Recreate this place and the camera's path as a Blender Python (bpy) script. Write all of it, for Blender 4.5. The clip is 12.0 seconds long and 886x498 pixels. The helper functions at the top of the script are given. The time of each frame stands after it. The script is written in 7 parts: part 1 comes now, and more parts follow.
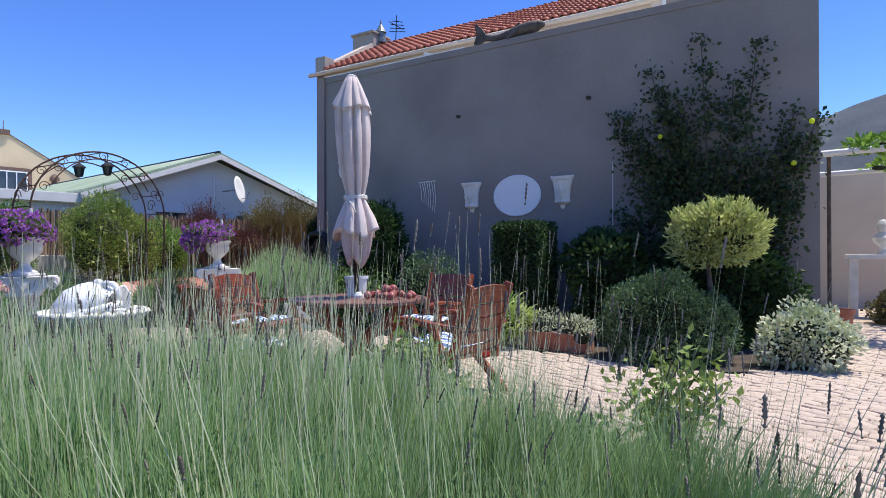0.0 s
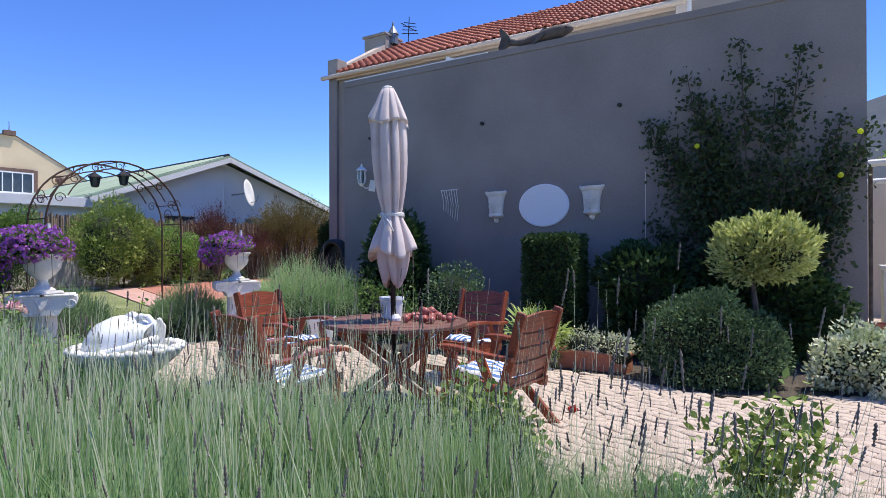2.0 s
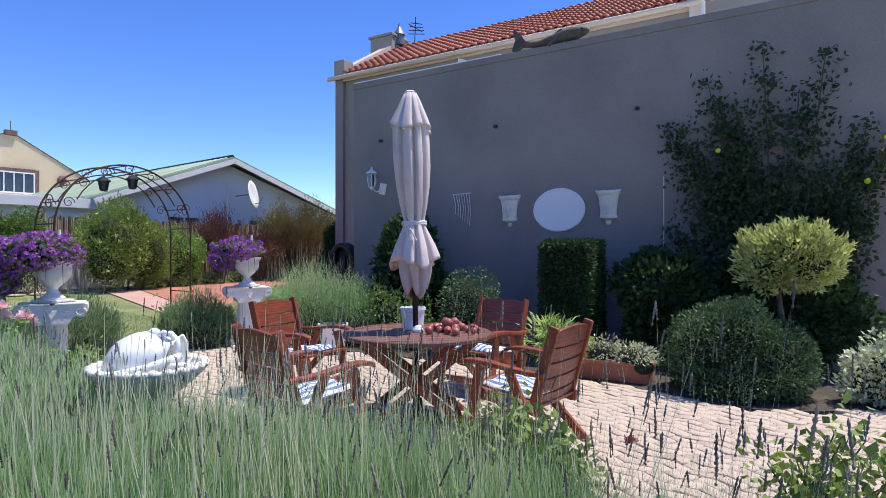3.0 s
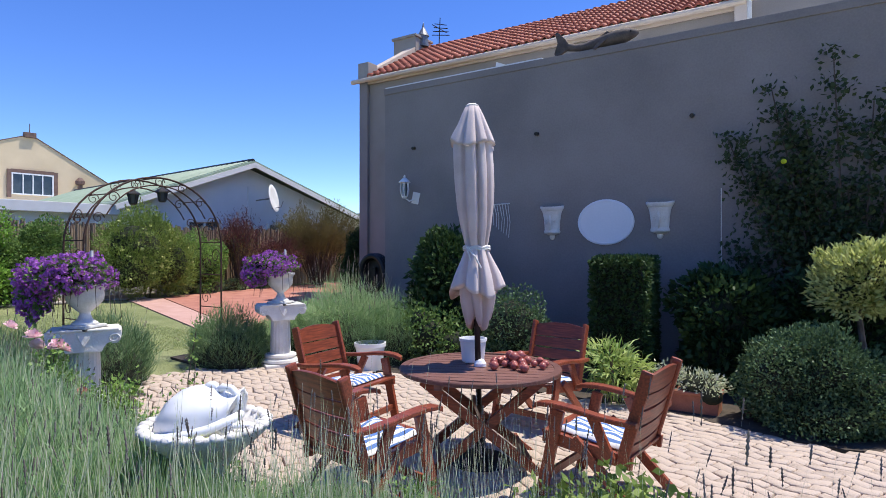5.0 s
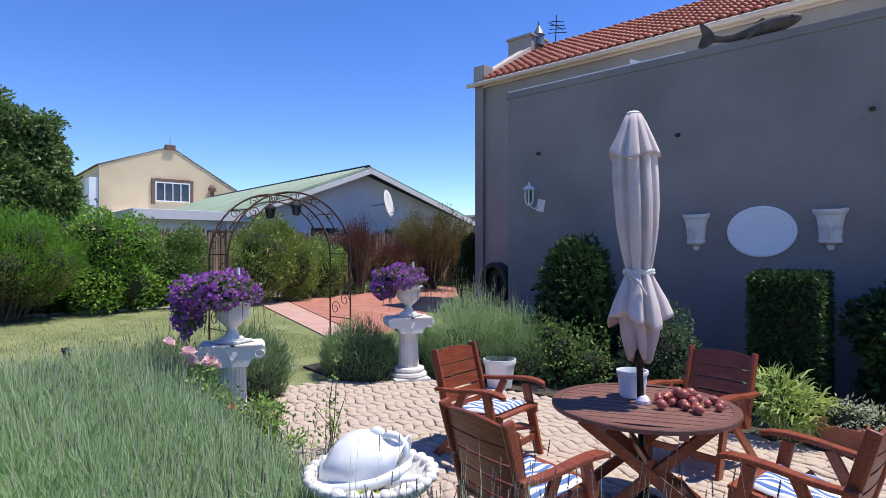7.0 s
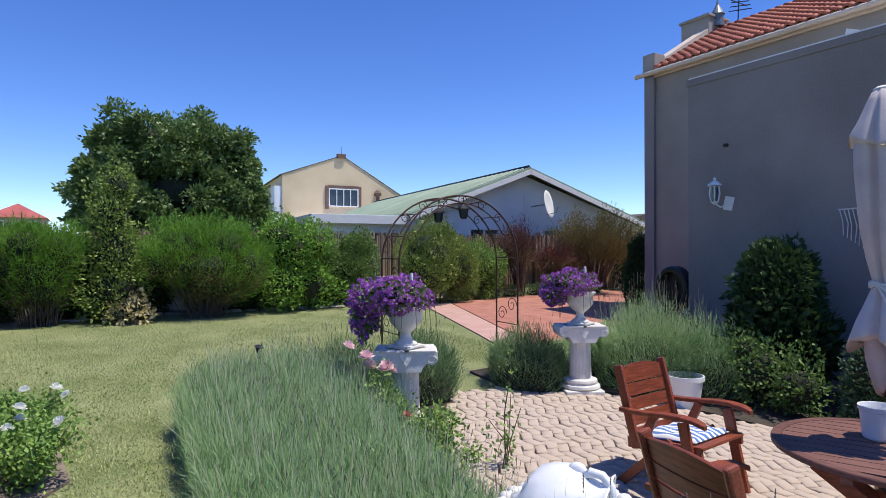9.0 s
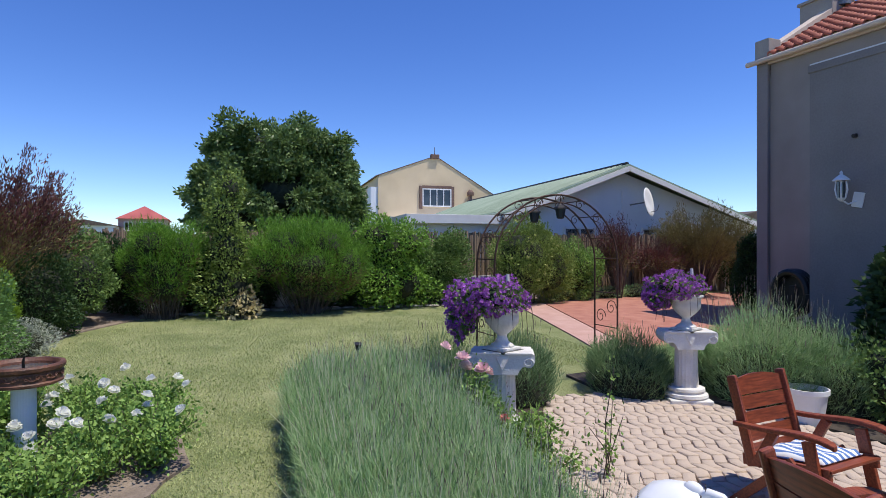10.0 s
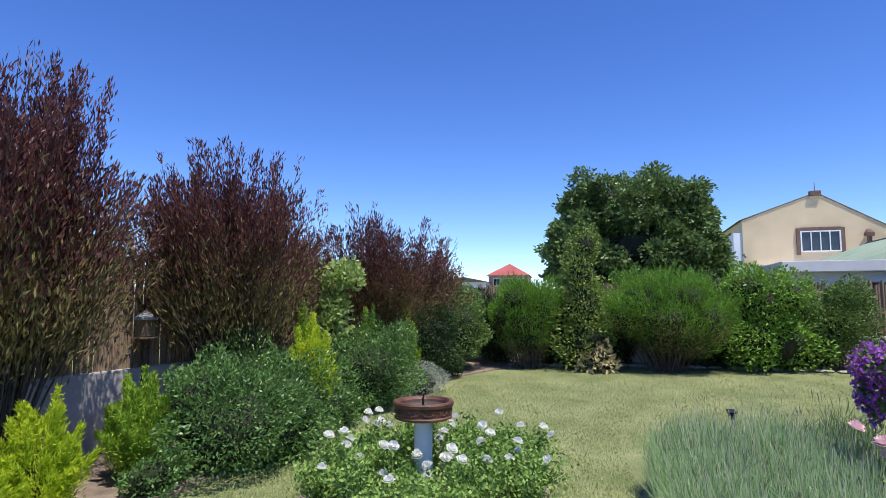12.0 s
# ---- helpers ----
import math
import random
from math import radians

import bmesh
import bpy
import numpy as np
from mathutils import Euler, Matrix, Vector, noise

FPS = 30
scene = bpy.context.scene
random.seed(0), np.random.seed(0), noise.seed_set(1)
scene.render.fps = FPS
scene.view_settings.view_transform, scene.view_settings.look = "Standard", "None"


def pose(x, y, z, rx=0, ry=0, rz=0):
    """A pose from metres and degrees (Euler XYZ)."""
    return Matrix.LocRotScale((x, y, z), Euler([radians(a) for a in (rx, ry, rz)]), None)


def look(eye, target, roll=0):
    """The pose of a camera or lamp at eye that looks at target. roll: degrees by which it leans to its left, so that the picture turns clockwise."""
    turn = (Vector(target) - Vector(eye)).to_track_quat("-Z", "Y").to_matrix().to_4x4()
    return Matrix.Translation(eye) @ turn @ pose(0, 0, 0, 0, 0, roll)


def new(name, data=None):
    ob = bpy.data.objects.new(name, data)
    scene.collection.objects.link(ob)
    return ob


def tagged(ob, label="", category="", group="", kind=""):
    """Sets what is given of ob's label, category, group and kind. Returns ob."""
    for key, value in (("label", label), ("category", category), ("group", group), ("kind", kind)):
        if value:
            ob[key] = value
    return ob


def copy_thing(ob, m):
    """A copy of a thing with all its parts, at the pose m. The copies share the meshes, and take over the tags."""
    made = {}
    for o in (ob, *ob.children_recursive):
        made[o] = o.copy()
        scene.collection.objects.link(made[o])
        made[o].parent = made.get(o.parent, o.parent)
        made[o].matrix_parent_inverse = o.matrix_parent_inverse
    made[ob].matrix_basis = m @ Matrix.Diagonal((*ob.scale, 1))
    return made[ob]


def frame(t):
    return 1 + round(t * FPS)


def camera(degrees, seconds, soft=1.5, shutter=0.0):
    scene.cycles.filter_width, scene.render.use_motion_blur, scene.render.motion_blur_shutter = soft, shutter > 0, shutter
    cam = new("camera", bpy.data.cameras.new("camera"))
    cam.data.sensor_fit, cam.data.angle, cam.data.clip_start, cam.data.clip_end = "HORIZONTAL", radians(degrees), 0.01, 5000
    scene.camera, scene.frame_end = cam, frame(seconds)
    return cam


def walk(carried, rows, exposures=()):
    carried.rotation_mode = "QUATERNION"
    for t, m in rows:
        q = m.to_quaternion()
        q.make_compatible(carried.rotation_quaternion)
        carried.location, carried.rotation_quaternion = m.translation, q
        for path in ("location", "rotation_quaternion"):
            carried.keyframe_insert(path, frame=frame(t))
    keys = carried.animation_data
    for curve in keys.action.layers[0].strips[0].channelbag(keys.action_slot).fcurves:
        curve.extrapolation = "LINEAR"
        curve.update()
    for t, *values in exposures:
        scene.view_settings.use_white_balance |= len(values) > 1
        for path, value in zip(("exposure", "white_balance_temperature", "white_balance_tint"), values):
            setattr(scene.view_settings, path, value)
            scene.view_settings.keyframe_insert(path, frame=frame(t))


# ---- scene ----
cam = camera(74.07, 12.0, soft=0.75)
PATH = [
    (0, pose(0.000, 0.000, 1.097, 90.29, 0.16, 32.20)),
    (0.5, pose(-0.088, -0.010, 1.135, 90.23, 0.24, 32.25)),
    (1, pose(-0.197, 0.021, 1.183, 90.23, 0.10, 32.34)),
    (1.5, pose(-0.295, 0.044, 1.228, 90.20, 0.04, 32.43)),
    (2, pose(-0.392, 0.043, 1.268, 90.21, 0.11, 32.43)),
    (2.5, pose(-0.496, 0.036, 1.308, 90.16, -0.00, 32.44)),
    (3, pose(-0.618, 0.055, 1.343, 90.18, 0.01, 32.42)),
    (5, pose(-1.135, 0.158, 1.545, 90.07, -0.01, 33.53)),
    (5.5, pose(-1.242, 0.189, 1.602, 90.01, 0.01, 34.88)),
    (6, pose(-1.319, 0.182, 1.637, 90.00, 0.01, 37.13)),
    (6.5, pose(-1.415, 0.175, 1.675, 89.98, -0.01, 40.43)),
    (7, pose(-1.564, 0.190, 1.702, 90.01, 0.02, 43.58)),
    (9, pose(-1.875, 0.234, 1.742, 90.08, 0.10, 58.59)),
    (9.5, pose(-1.900, 0.216, 1.755, 90.04, 0.10, 63.02)),
    (10, pose(-1.931, 0.219, 1.757, 90.00, -0.03, 67.54)),
    (10.5, pose(-1.950, 0.207, 1.761, 89.99, -0.18, 72.57)),
    (11, pose(-1.991, 0.183, 1.764, 90.00, -0.31, 79.50)),
    (11.5, pose(-2.021, 0.175, 1.768, 90.65, -0.36, 89.09)),
    (12, pose(-2.015, 0.176, 1.768, 95.18, 0.04, 100.93)),
]
EXPOSURES = [(0, 0.71), (3, 0.70), (6, 0.63), (8, 0.51), (9.5, 0.37), (11, 0.28), (11.5, 0.37), (12, 0.55)]
walk(cam, PATH, EXPOSURES)

# ---- world, sun ----
SUN_TO = Vector((0.27, 0.29, 1.0)).normalized()
SUN_EL = math.asin(SUN_TO.z)
SUN_AZ = math.atan2(SUN_TO.x, SUN_TO.y)
world = bpy.data.worlds.new("world")
scene.world = world
world.use_nodes = True
wn = world.node_tree
sky = wn.nodes.new("ShaderNodeTexSky")
sky.sky_type = 'NISHITA'
sky.sun_disc = False
sky.sun_elevation, sky.sun_rotation = SUN_EL, SUN_AZ
sky.altitude, sky.air_density, sky.dust_density, sky.ozone_density = 2200, 1.0, 0.0, 2.2
bg = wn.nodes["Background"]
bg.inputs[1].default_value = 0.15
hs = wn.nodes.new("ShaderNodeHueSaturation")
hs.inputs["Hue"].default_value, hs.inputs["Saturation"].default_value = 0.517, 1.26
wn.links.new(sky.outputs[0], hs.inputs["Color"])
tint = wn.nodes.new("ShaderNodeMixRGB")
tint.blend_type = 'MULTIPLY'
tint.inputs[0].default_value = 1.0
tint.inputs[2].default_value = (0.89, 0.955, 1.0, 1)
wn.links.new(hs.outputs[0], tint.inputs[1])
wn.links.new(tint.outputs[0], bg.inputs[0])
sl = bpy.data.lights.new("sun", 'SUN')
sl.energy, sl.angle, sl.color = 3.6, radians(0.55), (1.0, 0.945, 0.85)
sun = new("sun", sl)
sun.matrix_world = look(SUN_TO * 60, (0, 0, 0))

# ---- materials ----
def nodes_of(name):
    m = bpy.data.materials.new(name)
    m.use_nodes = True
    nt = m.node_tree
    return m, nt, nt.nodes["Principled BSDF"]


def mat(name, c1, c2, rough=0.7, scale=6.0, fine=60.0, bump=0.15, metallic=0.0, island=0.0, per_object=0.0, dist=0.01):
    """Two-scale noise between two colours with a fine relief."""
    m, nt, p = nodes_of(name)
    tc = nt.nodes.new("ShaderNodeTexCoord")
    n1 = nt.nodes.new("ShaderNodeTexNoise")
    n1.inputs["Scale"].default_value, n1.inputs["Detail"].default_value = scale, 5
    n2 = nt.nodes.new("ShaderNodeTexNoise")
    n2.inputs["Scale"].default_value, n2.inputs["Detail"].default_value = fine, 3
    add = nt.nodes.new("ShaderNodeMath")
    add.operation = 'MULTIPLY_ADD'
    add.inputs[1].default_value = 0.4
    nt.links.new(tc.outputs["Object"], n1.inputs["Vector"])
    nt.links.new(tc.outputs["Object"], n2.inputs["Vector"])
    nt.links.new(n2.outputs[0], add.inputs[0])
    nt.links.new(n1.outputs[0], add.inputs[2])
    last = add
    for on, node, sock in ((island, "ShaderNodeNewGeometry", "Random Per Island"), (per_object, "ShaderNodeObjectInfo", "Random")):
        if on:
            src = nt.nodes.new(node)
            a2 = nt.nodes.new("ShaderNodeMath")
            a2.operation = 'MULTIPLY_ADD'
            a2.inputs[1].default_value = on
            nt.links.new(src.outputs[sock], a2.inputs[0])
            nt.links.new(last.outputs[0], a2.inputs[2])
            last = a2
    ramp = nt.nodes.new("ShaderNodeValToRGB")
    spread = (island + per_object)
    ramp.color_ramp.elements[0].position = 0.45
    ramp.color_ramp.elements[1].position = min(1.0, 0.95 + 0.5 * spread)
    ramp.color_ramp.elements[0].color = (*c1, 1)
    ramp.color_ramp.elements[1].color = (*c2, 1)
    nt.links.new(last.outputs[0], ramp.inputs[0])
    nt.links.new(ramp.outputs[0], p.inputs["Base Color"])
    p.inputs["Roughness"].default_value = rough
    p.inputs["Metallic"].default_value = metallic
    if bump:
        b = nt.nodes.new("ShaderNodeBump")
        b.inputs["Strength"].default_value, b.inputs["Distance"].default_value = bump, dist
        nt.links.new(n2.outputs[0], b.inputs["Height"])
        nt.links.new(b.outputs[0], p.inputs["Normal"])
    return m


def leaf_mat(name, c1, c2, rough=0.55, through_light=0.25, spec=0.22):
    """Leaves that differ one by one, with some light coming through."""
    m, nt, p = nodes_of(name)
    g = nt.nodes.new("ShaderNodeNewGeometry")
    tc = nt.nodes.new("ShaderNodeTexCoord")
    n1 = nt.nodes.new("ShaderNodeTexNoise")
    n1.inputs["Scale"].default_value = 2.5
    nt.links.new(tc.outputs["Object"], n1.inputs["Vector"])
    mix = nt.nodes.new("ShaderNodeMath")
    mix.operation = 'MULTIPLY_ADD'
    mix.inputs[1].default_value = 0.6
    sub = nt.nodes.new("ShaderNodeMath")
    sub.operation = 'SUBTRACT'
    sub.inputs[1].default_value = 0.25
    nt.links.new(n1.outputs[0], sub.inputs[0])
    nt.links.new(g.outputs["Random Per Island"], mix.inputs[0])
    nt.links.new(sub.outputs[0], mix.inputs[2])
    ramp = nt.nodes.new("ShaderNodeValToRGB")
    ramp.color_ramp.elements[0].position, ramp.color_ramp.elements[1].position = 0.1, 0.9
    ramp.color_ramp.elements[0].color = (*c1, 1)
    ramp.color_ramp.elements[1].color = (*c2, 1)
    nt.links.new(mix.outputs[0], ramp.inputs[0])
    nt.links.new(ramp.outputs[0], p.inputs["Base Color"])
    p.inputs["Roughness"].default_value = rough
    p.inputs["Specular IOR Level"].default_value = spec
    tr = nt.nodes.new("ShaderNodeBsdfTranslucent")
    nt.links.new(ramp.outputs[0], tr.inputs["Color"])
    ms = nt.nodes.new("ShaderNodeMixShader")
    ms.inputs[0].default_value = through_light
    nt.links.new(p.outputs[0], ms.inputs[1])
    nt.links.new(tr.outputs[0], ms.inputs[2])
    nt.links.new(ms.outputs[0], nt.nodes["Material Output"].inputs[0])
    return m


def wood_mat(name, c1, c2, rough=0.45):
    m, nt, p = nodes_of(name)
    tc = nt.nodes.new("ShaderNodeTexCoord")
    mp = nt.nodes.new("ShaderNodeMapping")
    mp.inputs["Scale"].default_value = (3, 30, 30)
    n1 = nt.nodes.new("ShaderNodeTexNoise")
    n1.inputs["Scale"].default_value, n1.inputs["Detail"].default_value = 2.5, 8
    oi = nt.nodes.new("ShaderNodeNewGeometry")
    a = nt.nodes.new("ShaderNodeMath")
    a.operation = 'MULTIPLY_ADD'
    a.inputs[1].default_value = 0.35
    ramp = nt.nodes.new("ShaderNodeValToRGB")
    ramp.color_ramp.elements[0].position, ramp.color_ramp.elements[1].position = 0.35, 0.95
    ramp.color_ramp.elements[0].color, ramp.color_ramp.elements[1].color = (*c1, 1), (*c2, 1)
    nt.links.new(tc.outputs["Object"], mp.inputs["Vector"])
    nt.links.new(mp.outputs[0], n1.inputs["Vector"])
    nt.links.new(oi.outputs["Random Per Island"], a.inputs[0])
    nt.links.new(n1.outputs[0], a.inputs[2])
    nt.links.new(a.outputs[0], ramp.inputs[0])
    nt.links.new(ramp.outputs[0], p.inputs["Base Color"])
    p.inputs["Roughness"].default_value = rough
    b = nt.nodes.new("ShaderNodeBump")
    b.inputs["Strength"].default_value, b.inputs["Distance"].default_value = 0.2, 0.004
    nt.links.new(n1.outputs[0], b.inputs["Height"])
    nt.links.new(b.outputs[0], p.inputs["Normal"])
    return m


def stripe_mat(name, c1, c2, per_metre):
    m, nt, p = nodes_of(name)
    tc = nt.nodes.new("ShaderNodeTexCoord")
    w = nt.nodes.new("ShaderNodeTexWave")
    w.inputs["Scale"].default_value = per_metre * 0.314
    w.inputs["Distortion"].default_value = 0.3
    ramp = nt.nodes.new("ShaderNodeValToRGB")
    ramp.color_ramp.elements[0].position, ramp.color_ramp.elements[1].position = 0.46, 0.54
    ramp.color_ramp.elements[0].color, ramp.color_ramp.elements[1].color = (*c1, 1), (*c2, 1)
    nt.links.new(tc.outputs["Object"], w.inputs["Vector"])
    nt.links.new(w.outputs[0], ramp.inputs[0])
    nt.links.new(ramp.outputs[0], p.inputs["Base Color"])
    p.inputs["Roughness"].default_value = 0.9
    return m


M_LAWN = mat("lawn", (0.15, 0.19, 0.06), (0.35, 0.36, 0.165), 0.95, 1.7, 40, 1.0, dist=0.04)
M_SOIL = mat("soil", (0.035, 0.027, 0.02), (0.10, 0.077, 0.058), 0.95, 5, 50, 0.6)
M_DRYSOIL = mat("dry_soil", (0.14, 0.105, 0.08), (0.31, 0.245, 0.195), 0.95, 6, 60, 0.6)
M_JOINT = mat("joint_sand", (0.07, 0.055, 0.042), (0.18, 0.14, 0.105), 0.95, 8, 80, 0.4)
M_PAVER = mat("paver", (0.19, 0.14, 0.108), (0.53, 0.425, 0.34), 0.88, 9, 90, 0.7, island=0.4, per_object=0.4)
M_REDPAVE = mat("red_paving", (0.34, 0.125, 0.085), (0.49, 0.225, 0.16), 0.85, 3, 60, 0.3)
M_PINKPAVE = mat("pink_paving", (0.46, 0.26, 0.205), (0.57, 0.36, 0.3), 0.85, 3, 60, 0.3)
M_WALL = mat("grey_plaster", (0.2, 0.177, 0.166), (0.295, 0.262, 0.245), 0.9, 0.9, 45, 0.35, dist=0.006)
M_CREAM = mat("cream_plaster", (0.58, 0.47, 0.37), (0.70, 0.58, 0.47), 0.85, 1.0, 40, 0.25)
# Darker copy of the cream plaster, with the shaded faces' tone in its colour.
M_CREAMSHADE = mat("shaded_cream_plaster", (0.30, 0.26, 0.23), (0.42, 0.37, 0.325), 0.88, 2.0, 40, 0.3)
M_GRIME = mat("mossy_stone", (0.035, 0.033, 0.022), (0.13, 0.12, 0.09), 0.95, 20, 90, 0.5)
M_WHITE = mat("white_paint", (0.72, 0.71, 0.69), (0.82, 0.81, 0.79), 0.6, 3, 60, 0.15)
M_HOUSEWHITE = mat("house_white", (0.72, 0.74, 0.78), (0.82, 0.83, 0.86), 0.8, 1.0, 40, 0.15)
M_YELLOW = mat("yellow_plaster", (0.62, 0.48, 0.30), (0.72, 0.57, 0.37), 0.85, 0.8, 30, 0.2)
M_BAND = mat("brown_trim", (0.12, 0.07, 0.05), (0.2, 0.12, 0.09), 0.7, 5, 50, 0.1)
M_TILE = mat("clay_tile", (0.23, 0.045, 0.025), (0.46, 0.115, 0.062), 0.7, 4, 60, 0.2, island=0.2, per_object=0.3)
M_GREENROOF = mat("green_roof_sheet", (0.20, 0.28, 0.19), (0.30, 0.38, 0.28), 0.5, 0.8, 20, 0.1)
M_REDROOF = mat("red_roof", (0.36, 0.075, 0.065), (0.48, 0.125, 0.105), 0.6, 1, 20, 0.1)
M_DARK = mat("dark_metal", (0.02, 0.02, 0.022), (0.05, 0.045, 0.04), 0.5, 8, 90, 0.15, metallic=0.6)
M_COWL = mat("weathered_zinc", (0.14, 0.15, 0.16), (0.32, 0.33, 0.34), 0.5, 8, 70, 0.2, metallic=0.5)
M_EDGE = mat("edging_stone", (0.24, 0.205, 0.175), (0.5, 0.45, 0.39), 0.9, 9, 60, 0.5)
# White plaster, weathered and greyed further for the bushes' shade on the wall.
M_BOUNDARY = mat("shaded_weathered_plaster", (0.40, 0.385, 0.37), (0.56, 0.54, 0.52), 0.9, 2, 40, 0.3)
M_RUST = mat("rusty_iron", (0.035, 0.02, 0.015), (0.12, 0.06, 0.04), 0.75, 12, 120, 0.4, metallic=0.3)
M_GLASSDARK = mat("dark_pane", (0.03, 0.04, 0.05), (0.06, 0.075, 0.09), 0.08, 2, 10, 0.0)
M_STONEWHITE = mat("painted_stone", (0.60, 0.57, 0.52), (0.80, 0.78, 0.74), 0.75, 6, 70, 0.35)
M_PLASTIC = mat("white_plastic", (0.77, 0.775, 0.77), (0.87, 0.87, 0.86), 0.35, 3, 30, 0.03)
M_CANVAS = mat("cream_canvas", (0.52, 0.43, 0.405), (0.72, 0.62, 0.59), 0.95, 4, 220, 0.3, dist=0.003)
M_WOOD = wood_mat("jarrah_wood", (0.085, 0.02, 0.011), (0.36, 0.085, 0.036), 0.4)
M_TABLEWOOD = wood_mat("table_wood", (0.11, 0.045, 0.032), (0.25, 0.12, 0.09), 0.5)
M_CUSHION = stripe_mat("striped_cotton", (0.10, 0.20, 0.46), (0.80, 0.82, 0.84), 17)
M_ONION = mat("onion_skin", (0.16, 0.02, 0.025), (0.42, 0.13, 0.10), 0.35, 20, 90, 0.1, per_object=0.3)
M_TERRA = mat("terracotta", (0.32, 0.11, 0.06), (0.48, 0.19, 0.11), 0.85, 6, 60, 0.3)
M_BATHCLAY = mat("glazed_clay", (0.06, 0.024, 0.015), (0.2, 0.085, 0.048), 0.55, 9, 60, 0.5)
M_FISH = mat("driftwood", (0.055, 0.042, 0.036), (0.15, 0.115, 0.095), 0.8, 8, 60, 0.4)
M_REED = wood_mat("reed", (0.15, 0.10, 0.065), (0.40, 0.29, 0.195), 0.85)
M_BARK = mat("bark", (0.06, 0.045, 0.035), (0.16, 0.125, 0.10), 0.95, 10, 60, 0.7)
M_MOUNTAIN = mat("mountain_haze", (0.055, 0.07, 0.085), (0.1, 0.112, 0.13), 1.0, 0.02, 0.2, 0.0)
L_LAV = leaf_mat("lavender_foliage", (0.145, 0.29, 0.1), (0.41, 0.55, 0.28), 0.7, 0.25, 0.2)
L_DARKLAV = leaf_mat("dark_lavender_foliage", (0.06, 0.135, 0.05), (0.22, 0.32, 0.15), 0.7, 0.2, 0.2)
L_LAVSTEM = leaf_mat("lavender_stalk", (0.34, 0.4, 0.24), (0.6, 0.61, 0.43), 0.7, 0.15, 0.2)
L_LAVHEAD = leaf_mat("lavender_head", (0.13, 0.1, 0.092), (0.36, 0.3, 0.26), 0.8, 0.1, 0.2)
# Deep evergreen green, pushed darker to stand for the wall's shade.
L_DARK = leaf_mat("shade_darkened_leaf", (0.019, 0.045, 0.015), (0.068, 0.125, 0.04))
# Lighter leaf for the open border, kept apart from the shade-darkened one.
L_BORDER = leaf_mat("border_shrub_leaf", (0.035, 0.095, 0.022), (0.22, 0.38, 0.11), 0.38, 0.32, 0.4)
L_OLIVEGREEN = leaf_mat("olive_green_leaf", (0.08, 0.14, 0.03), (0.33, 0.43, 0.105))
L_DRY = leaf_mat("dry_twiggy_growth", (0.09, 0.07, 0.035), (0.27, 0.2, 0.11), 0.8)
L_DOME = leaf_mat("dome_shrub_leaf", (0.035, 0.075, 0.034), (0.16, 0.25, 0.115), 0.5)
L_FEATHER = leaf_mat("feathery_leaf", (0.07, 0.19, 0.02), (0.27, 0.48, 0.075), 0.6, 0.3)
L_MID = leaf_mat("mid_leaf", (0.062, 0.13, 0.032), (0.23, 0.345, 0.1))
L_BRIGHT = leaf_mat("bright_leaf", (0.08, 0.2, 0.025), (0.31, 0.5, 0.09))
L_ROSE = leaf_mat("rose_leaf", (0.07, 0.175, 0.03), (0.36, 0.52, 0.135))
L_OLIVE = leaf_mat("variegated_leaf", (0.2, 0.27, 0.055), (0.74, 0.77, 0.32), 0.55, 0.35)
L_GREY = leaf_mat("silver_leaf", (0.32, 0.4, 0.19), (0.82, 0.84, 0.62), 0.8, 0.2, 0.2)
L_RUST = leaf_mat("purple_brown_leaf", (0.055, 0.022, 0.024), (0.21, 0.085, 0.075), 0.42)
L_RUSTGREEN = leaf_mat("bronze_green_leaf", (0.085, 0.08, 0.03), (0.29, 0.24, 0.10), 0.5)
L_YELLOW = leaf_mat("golden_leaf", (0.3, 0.47, 0.025), (0.82, 0.88, 0.08), 0.6, 0.5)
L_GRASS = leaf_mat("grass_blade", (0.23, 0.31, 0.10), (0.54, 0.57, 0.27), 0.7, 0.2, 0.2)
L_PURPLE = leaf_mat("purple_petal", (0.26, 0.055, 0.34), (0.54, 0.21, 0.64), 0.6, 0.3, 0.2)
L_PINK = leaf_mat("pink_petal", (0.8, 0.46, 0.52), (0.94, 0.74, 0.78), 0.6, 0.3, 0.2)
L_WHITE = leaf_mat("white_petal", (0.88, 0.88, 0.83), (0.95, 0.95, 0.91), 0.7, 0.5, 0.2)
L_PALEGREEN = leaf_mat("pale_climber_leaf", (0.17, 0.29, 0.055), (0.56, 0.65, 0.24), 0.55, 0.35)
# Near-black fill that stands for the shade deep inside plants.
L_INNER = mat("inner_shade", (0.012, 0.018, 0.008), (0.035, 0.04, 0.02), 0.95, 12, 60, 0.6)

# ---- building helpers ----
SLOPE = 0.034


def gz(x):
    """Ground height: level round the table, rising gently away from it."""
    return SLOPE * min(max(0.0, -4 - x), 14)


def thing(name, x, y, z, label, category, group="", rz=0.0, kind=""):
    ob = new(name)
    ob.matrix_world = pose(x, y, z, 0, 0, rz)
    return tagged(ob, label, category, group, kind)


def part(name, bm, material, parent, label="", smooth=False):
    me = bpy.data.meshes.new(name)
    bm.to_mesh(me)
    bm.free()
    me.materials.append(material)
    if smooth:
        me.polygons.foreach_set("use_smooth", [True] * len(me.polygons))
    ob = new(name, me)
    ob.parent = parent
    return tagged(ob, label)


